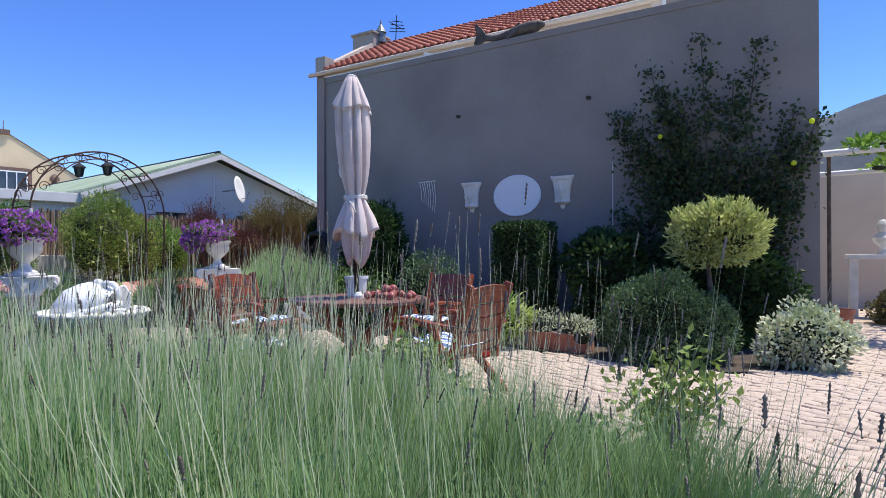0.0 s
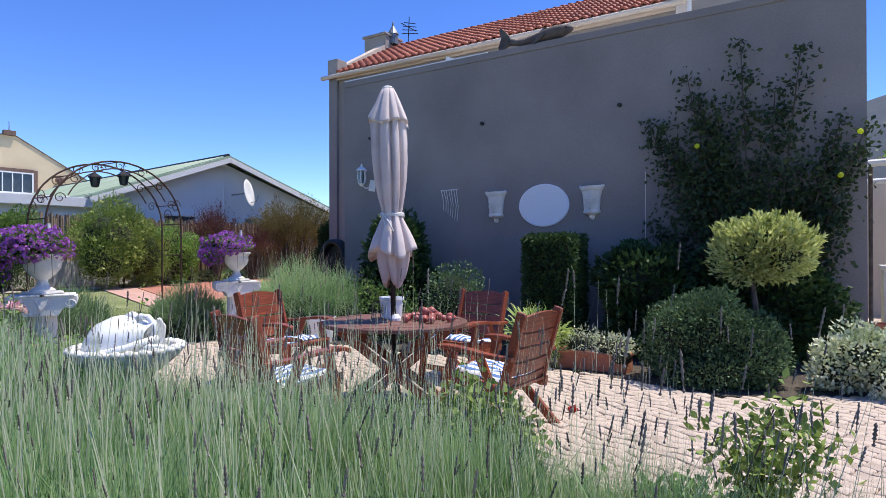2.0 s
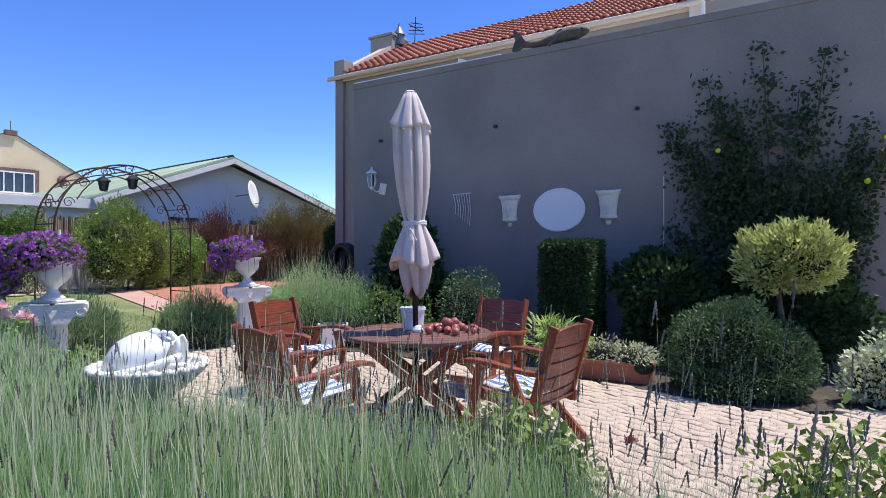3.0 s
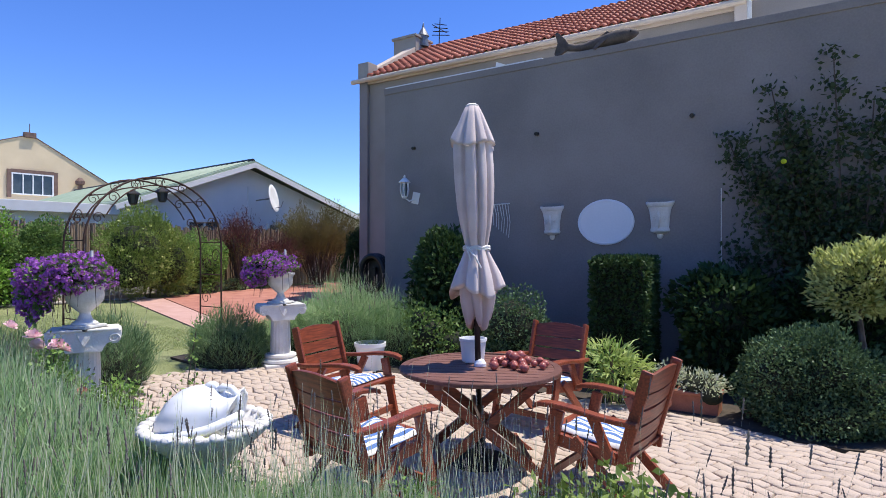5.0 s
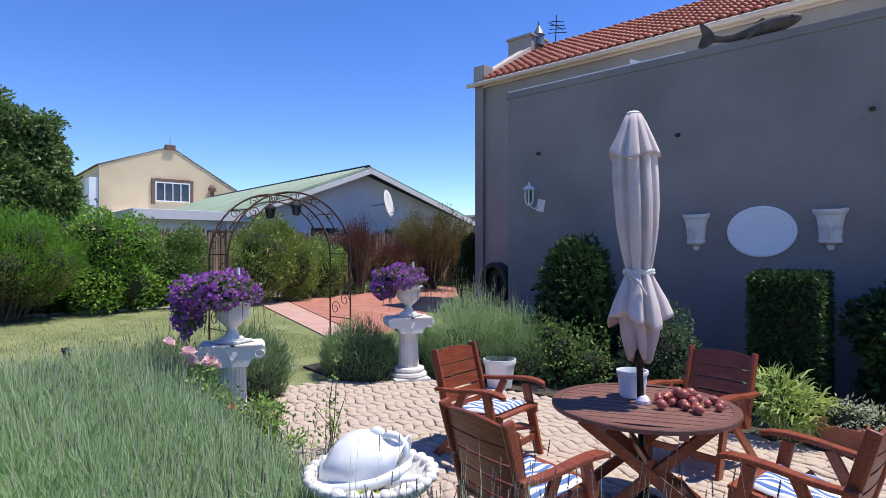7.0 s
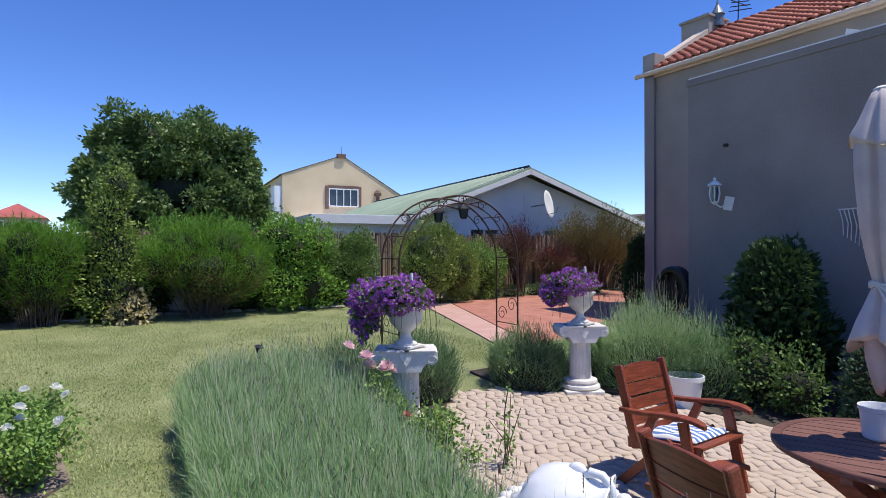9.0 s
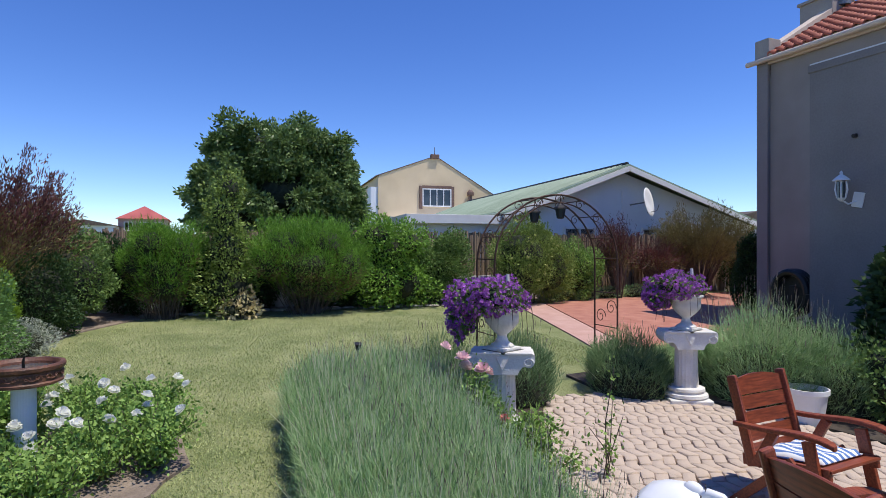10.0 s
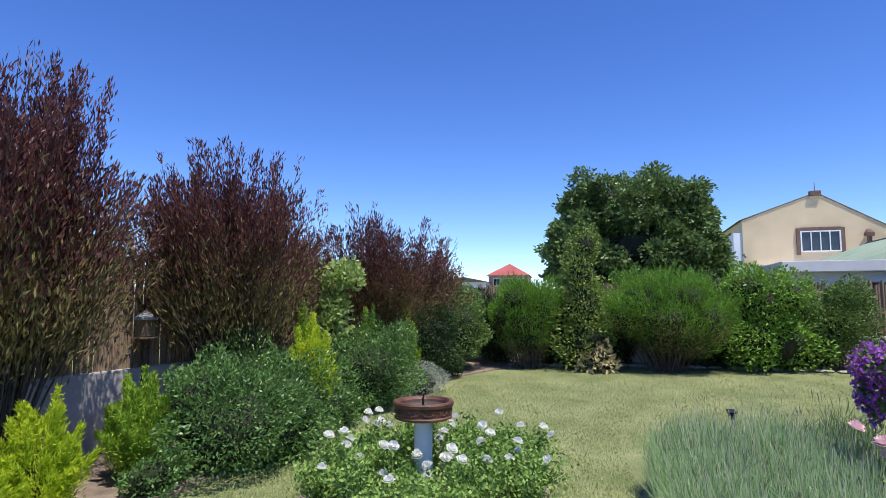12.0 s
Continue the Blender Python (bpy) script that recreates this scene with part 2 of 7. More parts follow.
def np_mesh(name, V, F, material, smooth=False):
    V, F = np.asarray(V, dtype=np.float32), np.asarray(F, dtype=np.int32)
    me = bpy.data.meshes.new(name)
    me.vertices.add(len(V))
    me.vertices.foreach_set("co", V.ravel())
    me.loops.add(F.size)
    me.loops.foreach_set("vertex_index", F.ravel())
    me.polygons.add(len(F))
    me.polygons.foreach_set("loop_start", np.arange(0, F.size, F.shape[1], dtype=np.int32))
    if smooth:
        me.polygons.foreach_set("use_smooth", [True] * len(F))
    me.update(calc_edges=True)
    me.materials.append(material)
    return me


def np_part(name, V, F, material, parent, label="", smooth=False):
    ob = new(name, np_mesh(name, V, F, material, smooth))
    ob.parent = parent
    return tagged(ob, label)


def box(bm, c, s, rot=None, bevel=0.0):
    m = Matrix.Translation(c) @ (rot.to_4x4() if rot else Matrix()) @ Matrix.Diagonal((*s, 1))
    r = bmesh.ops.create_cube(bm, size=1, matrix=m)
    if bevel:
        vs = set(r["verts"])
        es = [e for e in bm.edges if e.verts[0] in vs and e.verts[1] in vs]
        bmesh.ops.bevel(bm, geom=es, offset=bevel, segments=2, profile=0.6, affect='EDGES')
    return bm


def beam(bm, p0, p1, w, t, up=(0, 0, 1), bevel=0.004):
    """A board from p0 to p1, w wide across up, t thick along up."""
    p0, p1 = Vector(p0), Vector(p1)
    d = (p1 - p0)
    x = d.normalized()
    z = (Vector(up) - x * x.dot(Vector(up))).normalized()
    y = z.cross(x)
    rot = Matrix((x, y, z)).transposed()
    return box(bm, (p0 + p1) / 2, (d.length, w, t), rot, bevel)


def tube(bm, pts, r0, r1=None, seg=8):
    r1 = r0 if r1 is None else r1
    pts = [Vector(p) for p in pts]
    rings = []
    for i, p in enumerate(pts):
        d = (pts[min(i + 1, len(pts) - 1)] - pts[max(i - 1, 0)]).normalized()
        a = d.orthogonal().normalized() if i == 0 else (a - d * a.dot(d)).normalized()
        b = d.cross(a)
        r = r0 + (r1 - r0) * i / (len(pts) - 1)
        rings.append([bm.verts.new(p + (a * math.cos(k * math.tau / seg) + b * math.sin(k * math.tau / seg)) * r) for k in range(seg)])
    for u, v in zip(rings, rings[1:]):
        for k in range(seg):
            bm.faces.new((u[k], u[(k + 1) % seg], v[(k + 1) % seg], v[k]))
    bm.faces.new(rings[0][::-1])
    bm.faces.new(rings[-1])
    return bm


def lathe(bm, prof, seg=32, c=(0, 0, 0), wob=None):
    rings = []
    for r, z in prof:
        ring = []
        for k in range(seg):
            a = k * math.tau / seg
            rr = r * (wob(a, z) if wob else 1)
            ring.append(bm.verts.new((c[0] + rr * math.cos(a), c[1] + rr * math.sin(a), c[2] + z)))
        rings.append(ring)
    for u, v in zip(rings, rings[1:]):
        for k in range(seg):
            bm.faces.new((u[k], u[(k + 1) % seg], v[(k + 1) % seg], v[k]))
    if prof[0][0] > 1e-4:
        bm.faces.new(rings[0][::-1])
    if prof[-1][0] > 1e-4:
        bm.faces.new(rings[-1])
    return bm


def prism(bm, pts, axis_vec):
    """A flat outline pushed along axis_vec."""
    lo = [bm.verts.new(p) for p in pts]
    hi = [bm.verts.new(Vector(p) + Vector(axis_vec)) for p in pts]
    bm.faces.new(lo[::-1])
    bm.faces.new(hi)
    n = len(lo)
    for i in range(n):
        bm.faces.new((lo[i], lo[(i + 1) % n], hi[(i + 1) % n], hi[i]))
    bmesh.ops.recalc_face_normals(bm, faces=bm.faces[:])
    return bm


def structure(name, bm, material, label, category):
    me = bpy.data.meshes.new(name)
    bm.to_mesh(me)
    bm.free()
    me.materials.append(material)
    return tagged(new(name, me), label, category, kind="structure")


# ---- plant helpers ----
def unit(a):
    return a / np.maximum(np.linalg.norm(a, axis=1, keepdims=True), 1e-9)


def leaf_quads(rng, P, D, length, width):
    """One folded four-cornered leaf at each place P, pointing along D."""
    n = len(P)
    D = unit(D)
    S = unit(np.cross(D, rng.normal(size=(n, 3))))
    N = np.cross(D, S)
    L = (length * rng.uniform(0.65, 1.3, n))[:, None]
    W = (width * rng.uniform(0.7, 1.3, n))[:, None]
    V = np.stack([P, P + D * L * 0.45 + S * W * 0.5 + N * W * 0.15, P + D * L, P + D * L * 0.45 - S * W * 0.5 + N * W * 0.15], 1).reshape(-1, 3)
    return V, np.arange(4 * n).reshape(n, 4)


def blade_quads(P, T, width, bend=None):
    """Narrow ribbons from P to T in two lengths."""
    n = len(P)
    d = T - P
    S = unit(np.cross(d, np.array([[0.3, 0.2, 1.0]]) + 0.8 * np.roll(unit(d + 1e-6), 1, axis=1)))
    w = np.broadcast_to(np.asarray(width), (n,))[:, None]
    Mid = P + d * 0.5 + (0 if bend is None else bend)
    V = np.stack([P - S * w * 0.5, P + S * w * 0.5, Mid + S * w * 0.45, Mid - S * w * 0.45, T + S * w * 0.12, T - S * w * 0.12], 1).reshape(-1, 3)
    b = (6 * np.arange(n))[:, None]
    F = np.concatenate([b + np.array([[0, 1, 2, 3]]), b + np.array([[3, 2, 4, 5]])], 1).reshape(-1, 4)
    return V, F


def lump(rng, n, c, r, shell=0.35, amp=0.16):
    """Places and outward ways in the outer shell of an uneven rounded mass."""
    D = unit(rng.normal(size=(n, 3)))
    k = rng.normal(size=(5, 3)) * 3.0
    ph = rng.uniform(0, 6.3, 5)
    rad = 1 + amp * np.sin(D @ k.T + ph).sum(1) / 1.6
    s = 1 - shell * rng.random(n) ** 1.7
    return np.asarray(c) + D * (rad * s)[:, None] * np.asarray(r), D


# Solid inner ellipsoid; closes gaps and carries the painted inner shade.
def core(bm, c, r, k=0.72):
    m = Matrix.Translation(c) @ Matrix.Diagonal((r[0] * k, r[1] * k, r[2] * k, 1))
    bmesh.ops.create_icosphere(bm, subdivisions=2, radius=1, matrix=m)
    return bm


def shrub(name, label, category, x, y, lumps, leaf, n, length, width, seed, stem=0.0, up=0.3, group="", z=None, rnd=0.7, accents=None, corek=0.72, amp=0.16, spiky=0.0, shell=0.35, twigs=0, dry=None):
    """A shrub of rounded masses (cx, cy, cz, rx, ry, rz), with stems, leaves and a near-black core for inner shade."""
    rng = np.random.default_rng(seed)
    ob = thing(name, x, y, gz(x) if z is None else z, label, category, group)
    vol = np.array([l[3] * l[4] + l[4] * l[5] + l[3] * l[5] for l in lumps])
    P, D = [], []
    for l, v in zip(lumps, vol / vol.sum()):
        p, d = lump(rng, max(20, int(n * v)), l[:3], l[3:], shell, amp)
        P.append(p), D.append(d)
    P, D = np.concatenate(P), np.concatenate(D)
    keep = P[:, 2] > 0.02
    P, D = P[keep], D[keep]
    W = D + rng.normal(size=D.shape) * rnd + np.array([0, 0, up])
    if dry:
        under = D[:, 2] + 0.35 * rng.normal(size=len(D)) < -0.42
        V, F = leaf_quads(rng, P[under] - D[under] * 0.08, W[under] + np.array([0, 0, 0.8]), length * 1.3, width)
        np_part("dry_growth", V, F, dry, ob, "dry brown inner growth")
        P, D, W = P[~under], D[~under], W[~under]
    V, F = leaf_quads(rng, P, W, length, width)
    np_part("foliage", V, F, leaf, ob)
    if spiky:
        m = rng.random(len(P)) < 0.05
        m &= D[:, 2] > 0.1
        q = P[m]
        tip = q + unit(D[m] * 0.5 + np.array([0, 0, 1.0]) + rng.normal(size=q.shape) * 0.15) * (spiky * rng.uniform(0.5, 1.2, len(q)))[:, None]
        k = 14
        s = np.repeat(q, k, 0) + np.repeat(tip - q, k, 0) * np.tile(np.linspace(0.1, 1, k), len(q))[:, None]
        V, F = leaf_quads(rng, s, np.repeat(tip - q, k, 0) * 2 + rng.normal(size=s.shape) * spiky * 0.8, length, width)
        np_part("shoot_growth", V, F, leaf, ob)
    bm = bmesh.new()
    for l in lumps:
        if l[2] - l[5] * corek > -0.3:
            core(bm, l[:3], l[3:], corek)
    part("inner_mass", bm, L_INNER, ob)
    bm = bmesh.new()
    for i in range(3 if not stem else 1):
        l = lumps[i % len(lumps)]
        tube(bm, [(0.04 * i, 0.03 * i, -0.05), (l[0] * 0.4, l[1] * 0.4, max(0.05, l[2] * 0.5)), (l[0] * 0.9, l[1] * 0.9, max(0.1, l[2]))], stem or 0.018, (stem or 0.018) * 0.6, 7)
    part("stem", bm, M_BARK, ob)
    if twigs:
        bm = bmesh.new()
        for i in range(twigs):
            l = lumps[i % len(lumps)]
            a, q = rng.uniform(0, math.tau), rng.uniform(0.3, 0.95)
            e = Vector((l[0] + l[3] * q * math.cos(a), l[1] + l[4] * q * math.sin(a), l[2] - l[5] * 0.35))
            tube(bm, [(e.x * 0.35, e.y * 0.35 + rng.uniform(-0.1, 0.1), -0.03), (e.x * 0.6, e.y * 0.65, e.z * 0.5), e], 0.009, 0.004, 5)
        tagged(part("bare_twig", bm, M_BARK, ob), kind="stuff")
    if accents:
        am, an, al, aw = accents
        i = rng.choice(len(P), an)
        q = np.repeat(P[i] + D[i] * 0.03, 7, 0)
        V, F = leaf_quads(rng, q, np.repeat(D[i], 7, 0) * 0.5 + rng.normal(size=q.shape), al, aw)
        np_part("blossom", V, F, am, ob)
    return ob


def lavender(x, y, rx, ry, h, n, stalks, seed, label, stalk_h=0.35, lean=(0, 0), group="lavender", width=0.0045, head=True, head_size=1.0, fine=False, edge=0.55, leaf=None):
    """A lavender bush: a mound of fine shoots, with flower stalks and dry spikes above it."""
    rng = np.random.default_rng(seed)
    ob = thing("lavender_bush", x, y, gz(x), label, "lavender", group)
    a, r = rng.uniform(0, math.tau, n), np.sqrt(rng.random(n))
    u = np.stack([r * np.cos(a), r * np.sin(a)], 1)
    top = h * (1 - edge * r ** 2.2) * rng.uniform(0.72, 1.12, n)
    B = np.stack([u[:, 0] * rx * 0.93, u[:, 1] * ry * 0.93, top * rng.uniform(0.2, 0.72, n)], 1)
    T = np.stack([u[:, 0] * rx * 1.04, u[:, 1] * ry * 1.04, top], 1) + rng.normal(size=(n, 3)) * np.array([0.042, 0.042, 0.035])
    T[:, :2] += np.array(lean) * 0.15
    if fine:
        f = rng.random(n)[:, None] ** 0.55
        mid = B + (T - B) * f
        T = mid + unit((T - B) * np.array([1, 1, 1.6]) + rng.normal(size=(n, 3)) * np.array([0.075, 0.075, 0.05])) * rng.uniform(0.05, 0.12, n)[:, None]
        B = mid
    if fine:
        # a skirt of short shoots down to the ground
        m = n // 2
        a, zz = rng.uniform(0, math.tau, m), h * rng.uniform(0.03, 0.7, m)
        q = np.sqrt(1 - 0.55 * (zz / h) ** 2) * rng.uniform(0.86, 1.0, m)
        S = np.stack([rx * q * np.cos(a), ry * q * np.sin(a), zz], 1)
        E = S + np.stack([np.cos(a) * 0.05, np.sin(a) * 0.05, np.full(m, 0.07)], 1) + rng.normal(size=(m, 3)) * 0.025
        B, T, n = np.concatenate([B, S]), np.concatenate([T, E]), n + m
    V, F = blade_quads(B, T, width * rng.uniform(0.6, 1.4, n), rng.normal(size=(n, 3)) * 0.016)
    tagged(np_part("foliage", V, F, leaf or L_LAV, ob), kind="stuff")
    # Dark core for the shade between the shoots.
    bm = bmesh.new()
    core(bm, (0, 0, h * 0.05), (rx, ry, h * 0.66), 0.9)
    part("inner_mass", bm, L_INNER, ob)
    if stalks:
        a, r = rng.uniform(0, math.tau, stalks), np.sqrt(rng.random(stalks))
        u = np.stack([r * np.cos(a), r * np.sin(a)], 1)
        t0 = h * (1 - 0.55 * r ** 2.2)
        B = np.stack([u[:, 0] * rx * 0.9, u[:, 1] * ry * 0.9, t0 * 0.5], 1)
        hh = stalk_h * rng.uniform(0.35, 1.15, stalks)
        T = B + np.stack([u[:, 0] * 0.16 + lean[0] * hh + rng.normal(size=stalks) * 0.05, u[:, 1] * 0.16 + lean[1] * hh + rng.normal(size=stalks) * 0.05, t0 * 0.5 + hh], 1)
        V, F = blade_quads(B, T, 0.0046, rng.normal(size=(stalks, 3)) * 0.02)
        tagged(np_part("flower_stalk", V, F, L_LAVSTEM, ob), kind="stuff")
        if head:
            some = rng.random(stalks) < head
            T, B = T[some], B[some]
            stalks = len(T)
            d = unit(T - B)
            s = unit(np.cross(d, np.array([[0.2, 1.0, 0.1]])))
            w = np.cross(d, s)
            ln = (rng.uniform(0.028, 0.062, stalks) * head_size)[:, None]
            rd = (rng.uniform(0.003, 0.0048, stalks) * head_size)[:, None]
            rings = []
            for k, (f, g) in enumerate(((-0.35, 0.5), (-0.28, 0.9), (-0.2, 0.3), (0, 0.35), (0.08, 1), (0.2, 0.5), (0.32, 1.05), (0.46, 0.5), (0.58, 1), (0.7, 0.45), (0.82, 0.85), (1, 0.2))):
                for j in range(5):
                    an = j * math.tau / 5 + k
                    rings.append(T + d * ln * (f - 0.2) + (s * math.cos(an) + w * math.sin(an)) * rd * g)
            V = np.stack(rings, 1).reshape(-1, 3)
            f = []
            for k in range(11):
                for j in range(5):
                    f.append((5 * k + j, 5 * k + (j + 1) % 5, 5 * k + 5 + (j + 1) % 5, 5 * k + 5 + j))
            F = ((60 * np.arange(stalks))[:, None, None] + np.array(f)[None]).reshape(-1, 4)
            tagged(np_part("flower_head", V, F, L_LAVHEAD, ob), kind="stuff")
    return ob


def bloom_geo(rng, r, c):
    """Cupped petals in four rings round a tight heart."""
    tilt = np.array(Matrix.Rotation(rng.uniform(0.0, 0.8), 3, 'X')) 
    spin = np.array(Matrix.Rotation(rng.uniform(0, math.tau), 3, 'Z'))
    V, F = [], []
    for m, rad, rise, lift in ((6, 1.0, 0.25, 0.0), (6, 0.8, 0.55, 0.06), (5, 0.55, 0.75, 0.1), (4, 0.3, 0.8, 0.12)):
        for k in range(m):
            a0 = k * math.tau / m + rng.uniform(-0.15, 0.15) + rad
            half = math.pi / m * 1.25
            b = len(V)
            for u, (q, z) in enumerate(((0.12, 0.0), (0.75, rise * 0.45), (1.0, rise * rng.uniform(0.8, 1.15)))):
                for w in (-1, -0.5, 0.5, 1):
                    a = a0 + half * w * (0.75 if u == 0 else 1.0 if u == 1 else 0.72)
                    e = 1 - (0.12 if abs(w) == 1 and u == 2 else 0)
                    V.append((r * rad * q * e * math.cos(a), r * rad * q * e * math.sin(a), r * (lift + z) + 0.05 * r * (w * w)))
            for u in range(2):
                for w in range(3):
                    F.append((b + 4 * u + w, b + 4 * u + w + 1, b + 4 * u + w + 5, b + 4 * u + w + 4))
    return np.array(V) @ tilt.T @ spin.T + c, np.array(F)


def rose_bush(x, y, rx, ry, h, n, seed, label, bloom=None, blooms=0, canes=9, bloom_r=0.04, z=None, leaf=None, group="", bloom_low=0.45, spots_at=(), leaf_len=0.039):
    """Thorny canes with loose leaves and, where it flowers, rounded many-petalled blooms."""
    rng = np.random.default_rng(seed)
    ob = thing("rose_bush", x, y, gz(x) if z is None else z, label, "rose", group)
    bm = bmesh.new()
    tips, spots, ways = [], [], []
    for i in range(canes):
        a, r = rng.uniform(0, math.tau), math.sqrt(rng.random())
        t = Vector((rx * r * math.cos(a), ry * r * math.sin(a), h * rng.uniform(0.6, 1.0) * (1 - 0.3 * r * r)))
        mid = Vector((t.x * 0.35, t.y * 0.35, t.z * 0.5)) + Vector(rng.normal(size=3) * 0.03)
        tube(bm, [(0.02 * math.cos(a), 0.02 * math.sin(a), -0.02), mid, t], 0.006, 0.003, 5)
        tips.append(t)
        k = max(2, int(2.4 * n) // canes)
        f = rng.uniform(0.25, 1.05, k)
        p = np.where((f < 0.5)[:, None], np.array(mid) * (f * 2)[:, None], np.array(mid) + (np.array(t) - np.array(mid)) * (f * 2 - 1)[:, None])
        spots.append(p + rng.normal(size=(k, 3)) * np.array([rx, ry, h * 0.5]) * 0.16)
        ways.append(rng.normal(size=(k, 3)) + np.array([0, 0, 0.3]))
    part("cane", bm, M_BARK, ob)
    V, F = leaf_quads(rng, np.concatenate(spots), np.concatenate(ways), leaf_len, leaf_len * 0.58)
    np_part("foliage", V, F, leaf or L_ROSE, ob)
    for i in range(blooms):
        b = rng.uniform(0, math.tau)
        rr = math.sqrt(rng.random()) * 0.95
        c = np.array([rx * rr * math.cos(b), ry * rr * math.sin(b), h * rng.uniform(bloom_low, 1.14) * (1 - 0.22 * rr * rr)])
        V, F = bloom_geo(rng, bloom_r, c)
        np_part("bloom", V, F, bloom, ob, smooth=True)
    for px, py, pz, pr in spots_at:
        V, F = bloom_geo(rng, pr, np.array([px - x, py - y, pz - ob.matrix_world.translation.z]))
        np_part("bloom", V, F, bloom, ob, smooth=True)
    return ob

# ---- ground ----
xs = [-900, -400, -150, -60, -30, -22, -18, -16, -14, -12, -10, -8, -6, -5, -4, 0, 6, 15, 40, 150, 400, 900]
ys = [-900, -400, -150, -50, -20, -8, -4, 0, 4, 8, 12, 20, 50, 150, 400, 900]
GV = [(x, y, gz(x) - 0.0) for x in xs for y in ys]
GF = [(i * len(ys) + j, (i + 1) * len(ys) + j, (i + 1) * len(ys) + j + 1, i * len(ys) + j + 1) for i in range(len(xs) - 1) for j in range(len(ys) - 1)]
tagged(new("ground", np_mesh("ground", GV, GF, M_LAWN)), "sunlit mown lawn of yellowish green grass", "lawn", kind="structure")


def sheet(name, outline, lift, material, label, category, dx=0.5):
    """A flat area that follows the ground, with a thin edge."""
    bm = bmesh.new()
    f = bm.faces.new([bm.verts.new((x, y, 0)) for x, y in outline])
    for cut in [-4 - 2.0 * k for k in range(8)]:
        bmesh.ops.bisect_plane(bm, geom=bm.verts[:] + bm.edges[:] + bm.faces[:], plane_co=(cut, 0, 0), plane_no=(1, 0, 0))
    bmesh.ops.recalc_face_normals(bm, faces=bm.faces[:])
    r = bmesh.ops.extrude_face_region(bm, geom=bm.faces[:])
    for v in [g for g in r["geom"] if isinstance(g, bmesh.types.BMVert)]:
        v.co.z += 0.06
    zmax = max(v.co.z for v in bm.verts)
    for v in bm.verts:
        v.co.z = gz(v.co.x) + (lift if v.co.z > zmax - 0.01 else lift - 0.06)
    bmesh.ops.recalc_face_normals(bm, faces=bm.faces[:])
    return structure(name, bm, material, label, category)


PATIO = [(-7.5, 3.75), (-6.2, 2.95), (-5.2, 2.2), (-2.5, 2.1), (-1.6, 2.4), (-0.7, 1.6), (0.2, 0.6), (2.5, 0.6), (4.5, 3.0), (4.5, 14.5), (0.25, 14.5), (0.25, 6.45), (-0.35, 5.9), (-0.65, 5.68), (-1.05, 5.5), (-1.5, 5.55), (-1.95, 5.7), (-2.6, 5.9), (-4.2, 5.9), (-5.6, 5.6), (-6.6, 5.3), (-7.3, 4.4)]
sheet("pavement", PATIO, 0.012, M_JOINT, "sandy joint bed under the patio cobbles", "pavement")
sheet("ground_bed", [(-8.2, 4.5), (-7.3, 4.45), (-6.6, 5.35), (-5.6, 5.65), (-4.2, 5.95), (-2.6, 5.95), (-1.95, 5.75), (-1.5, 5.6), (-1.05, 5.55), (-0.65, 5.73), (-0.35, 5.95), (0.2, 6.5), (0.05, 7.75), (-8.5, 7.75)], 0.03, M_SOIL, "dark soil of the border along the wall", "flower bed")
sheet("ground_hedge_bed", [(-8.6, 1.1), (-7.2, 1.0), (-3.0, 0.75), (-0.6, 0.6), (0.6, 0.6), (0.3, 0.9), (-0.6, 1.7), (-1.6, 2.5), (-2.5, 2.2), (-5.2, 2.3), (-6.2, 3.05), (-7.4, 3.6), (-8.6, 3.4)], 0.02, M_SOIL, "dark soil under the lavender and roses", "flower bed")
sheet("ground_rose_bed", [(-7.05 + (1.12 + 0.05 * math.sin(a * 1.9)) * math.cos(a * math.tau / 28), -0.95 + (1.08 + 0.05 * math.sin(a * 2.3)) * math.sin(a * math.tau / 28)) for a in range(28)], 0.025, M_DRYSOIL, "bare pale soil of the round rose bed", "flower bed")
sheet("ground_left_bed", [(-5.0, -5.2), (-4.6, -3.9), (-7.2, -3.0), (-9.0, -2.7), (-11.0, -2.25), (-13.4, -1.75), (-15.1, -0.7), (-15.4, 1.8), (-15.2, 4.8), (-15.0, 7.8), (-15.0, 9.6), (-16.1, 9.6), (-16.1, -3.2)], 0.02, M_DRYSOIL, "pale dry soil of the border along the fence", "flower bed")
sheet("pavement_red", [(-10.6, 6.95), (-14.7, 8.3), (-15.3, 10.5), (-15.6, 17.0), (-10.2, 17.0), (-9.3, 8.5), (-9.4, 6.6)], 0.02, M_REDPAVE, "red clay paving of the yard behind the arch", "paving")
sheet("pavement_pink_edge", [(-10.6, 6.9), (-14.7, 8.25), (-14.7, 7.45), (-10.4, 6.2), (-9.3, 5.85), (-9.35, 6.55)], 0.024, M_PINKPAVE, "pale pink paving edge beside the lawn", "paving")

# ---- garden wall and the house ----
WY, WX0, WX1, WZ = 7.73, -7.3, 0.07, 4.2
bm = box(bmesh.new(), ((WX0 + WX1) / 2, WY + 0.14, WZ / 2 - 0.05), (WX1 - WX0, 0.28, WZ - 0.1))
structure("wall_garden", bm, M_WALL, "tall grey plastered garage wall in shade", "wall")
bm = box(bmesh.new(), ((WX0 + WX1) / 2 - 0.01, WY + 0.135, WZ - 0.05), (WX1 - WX0 + 0.02, 0.30, 0.1), None, 0.008)
structure("trim_coping", bm, M_WALL, "grey plaster coping on the garage wall", "coping")
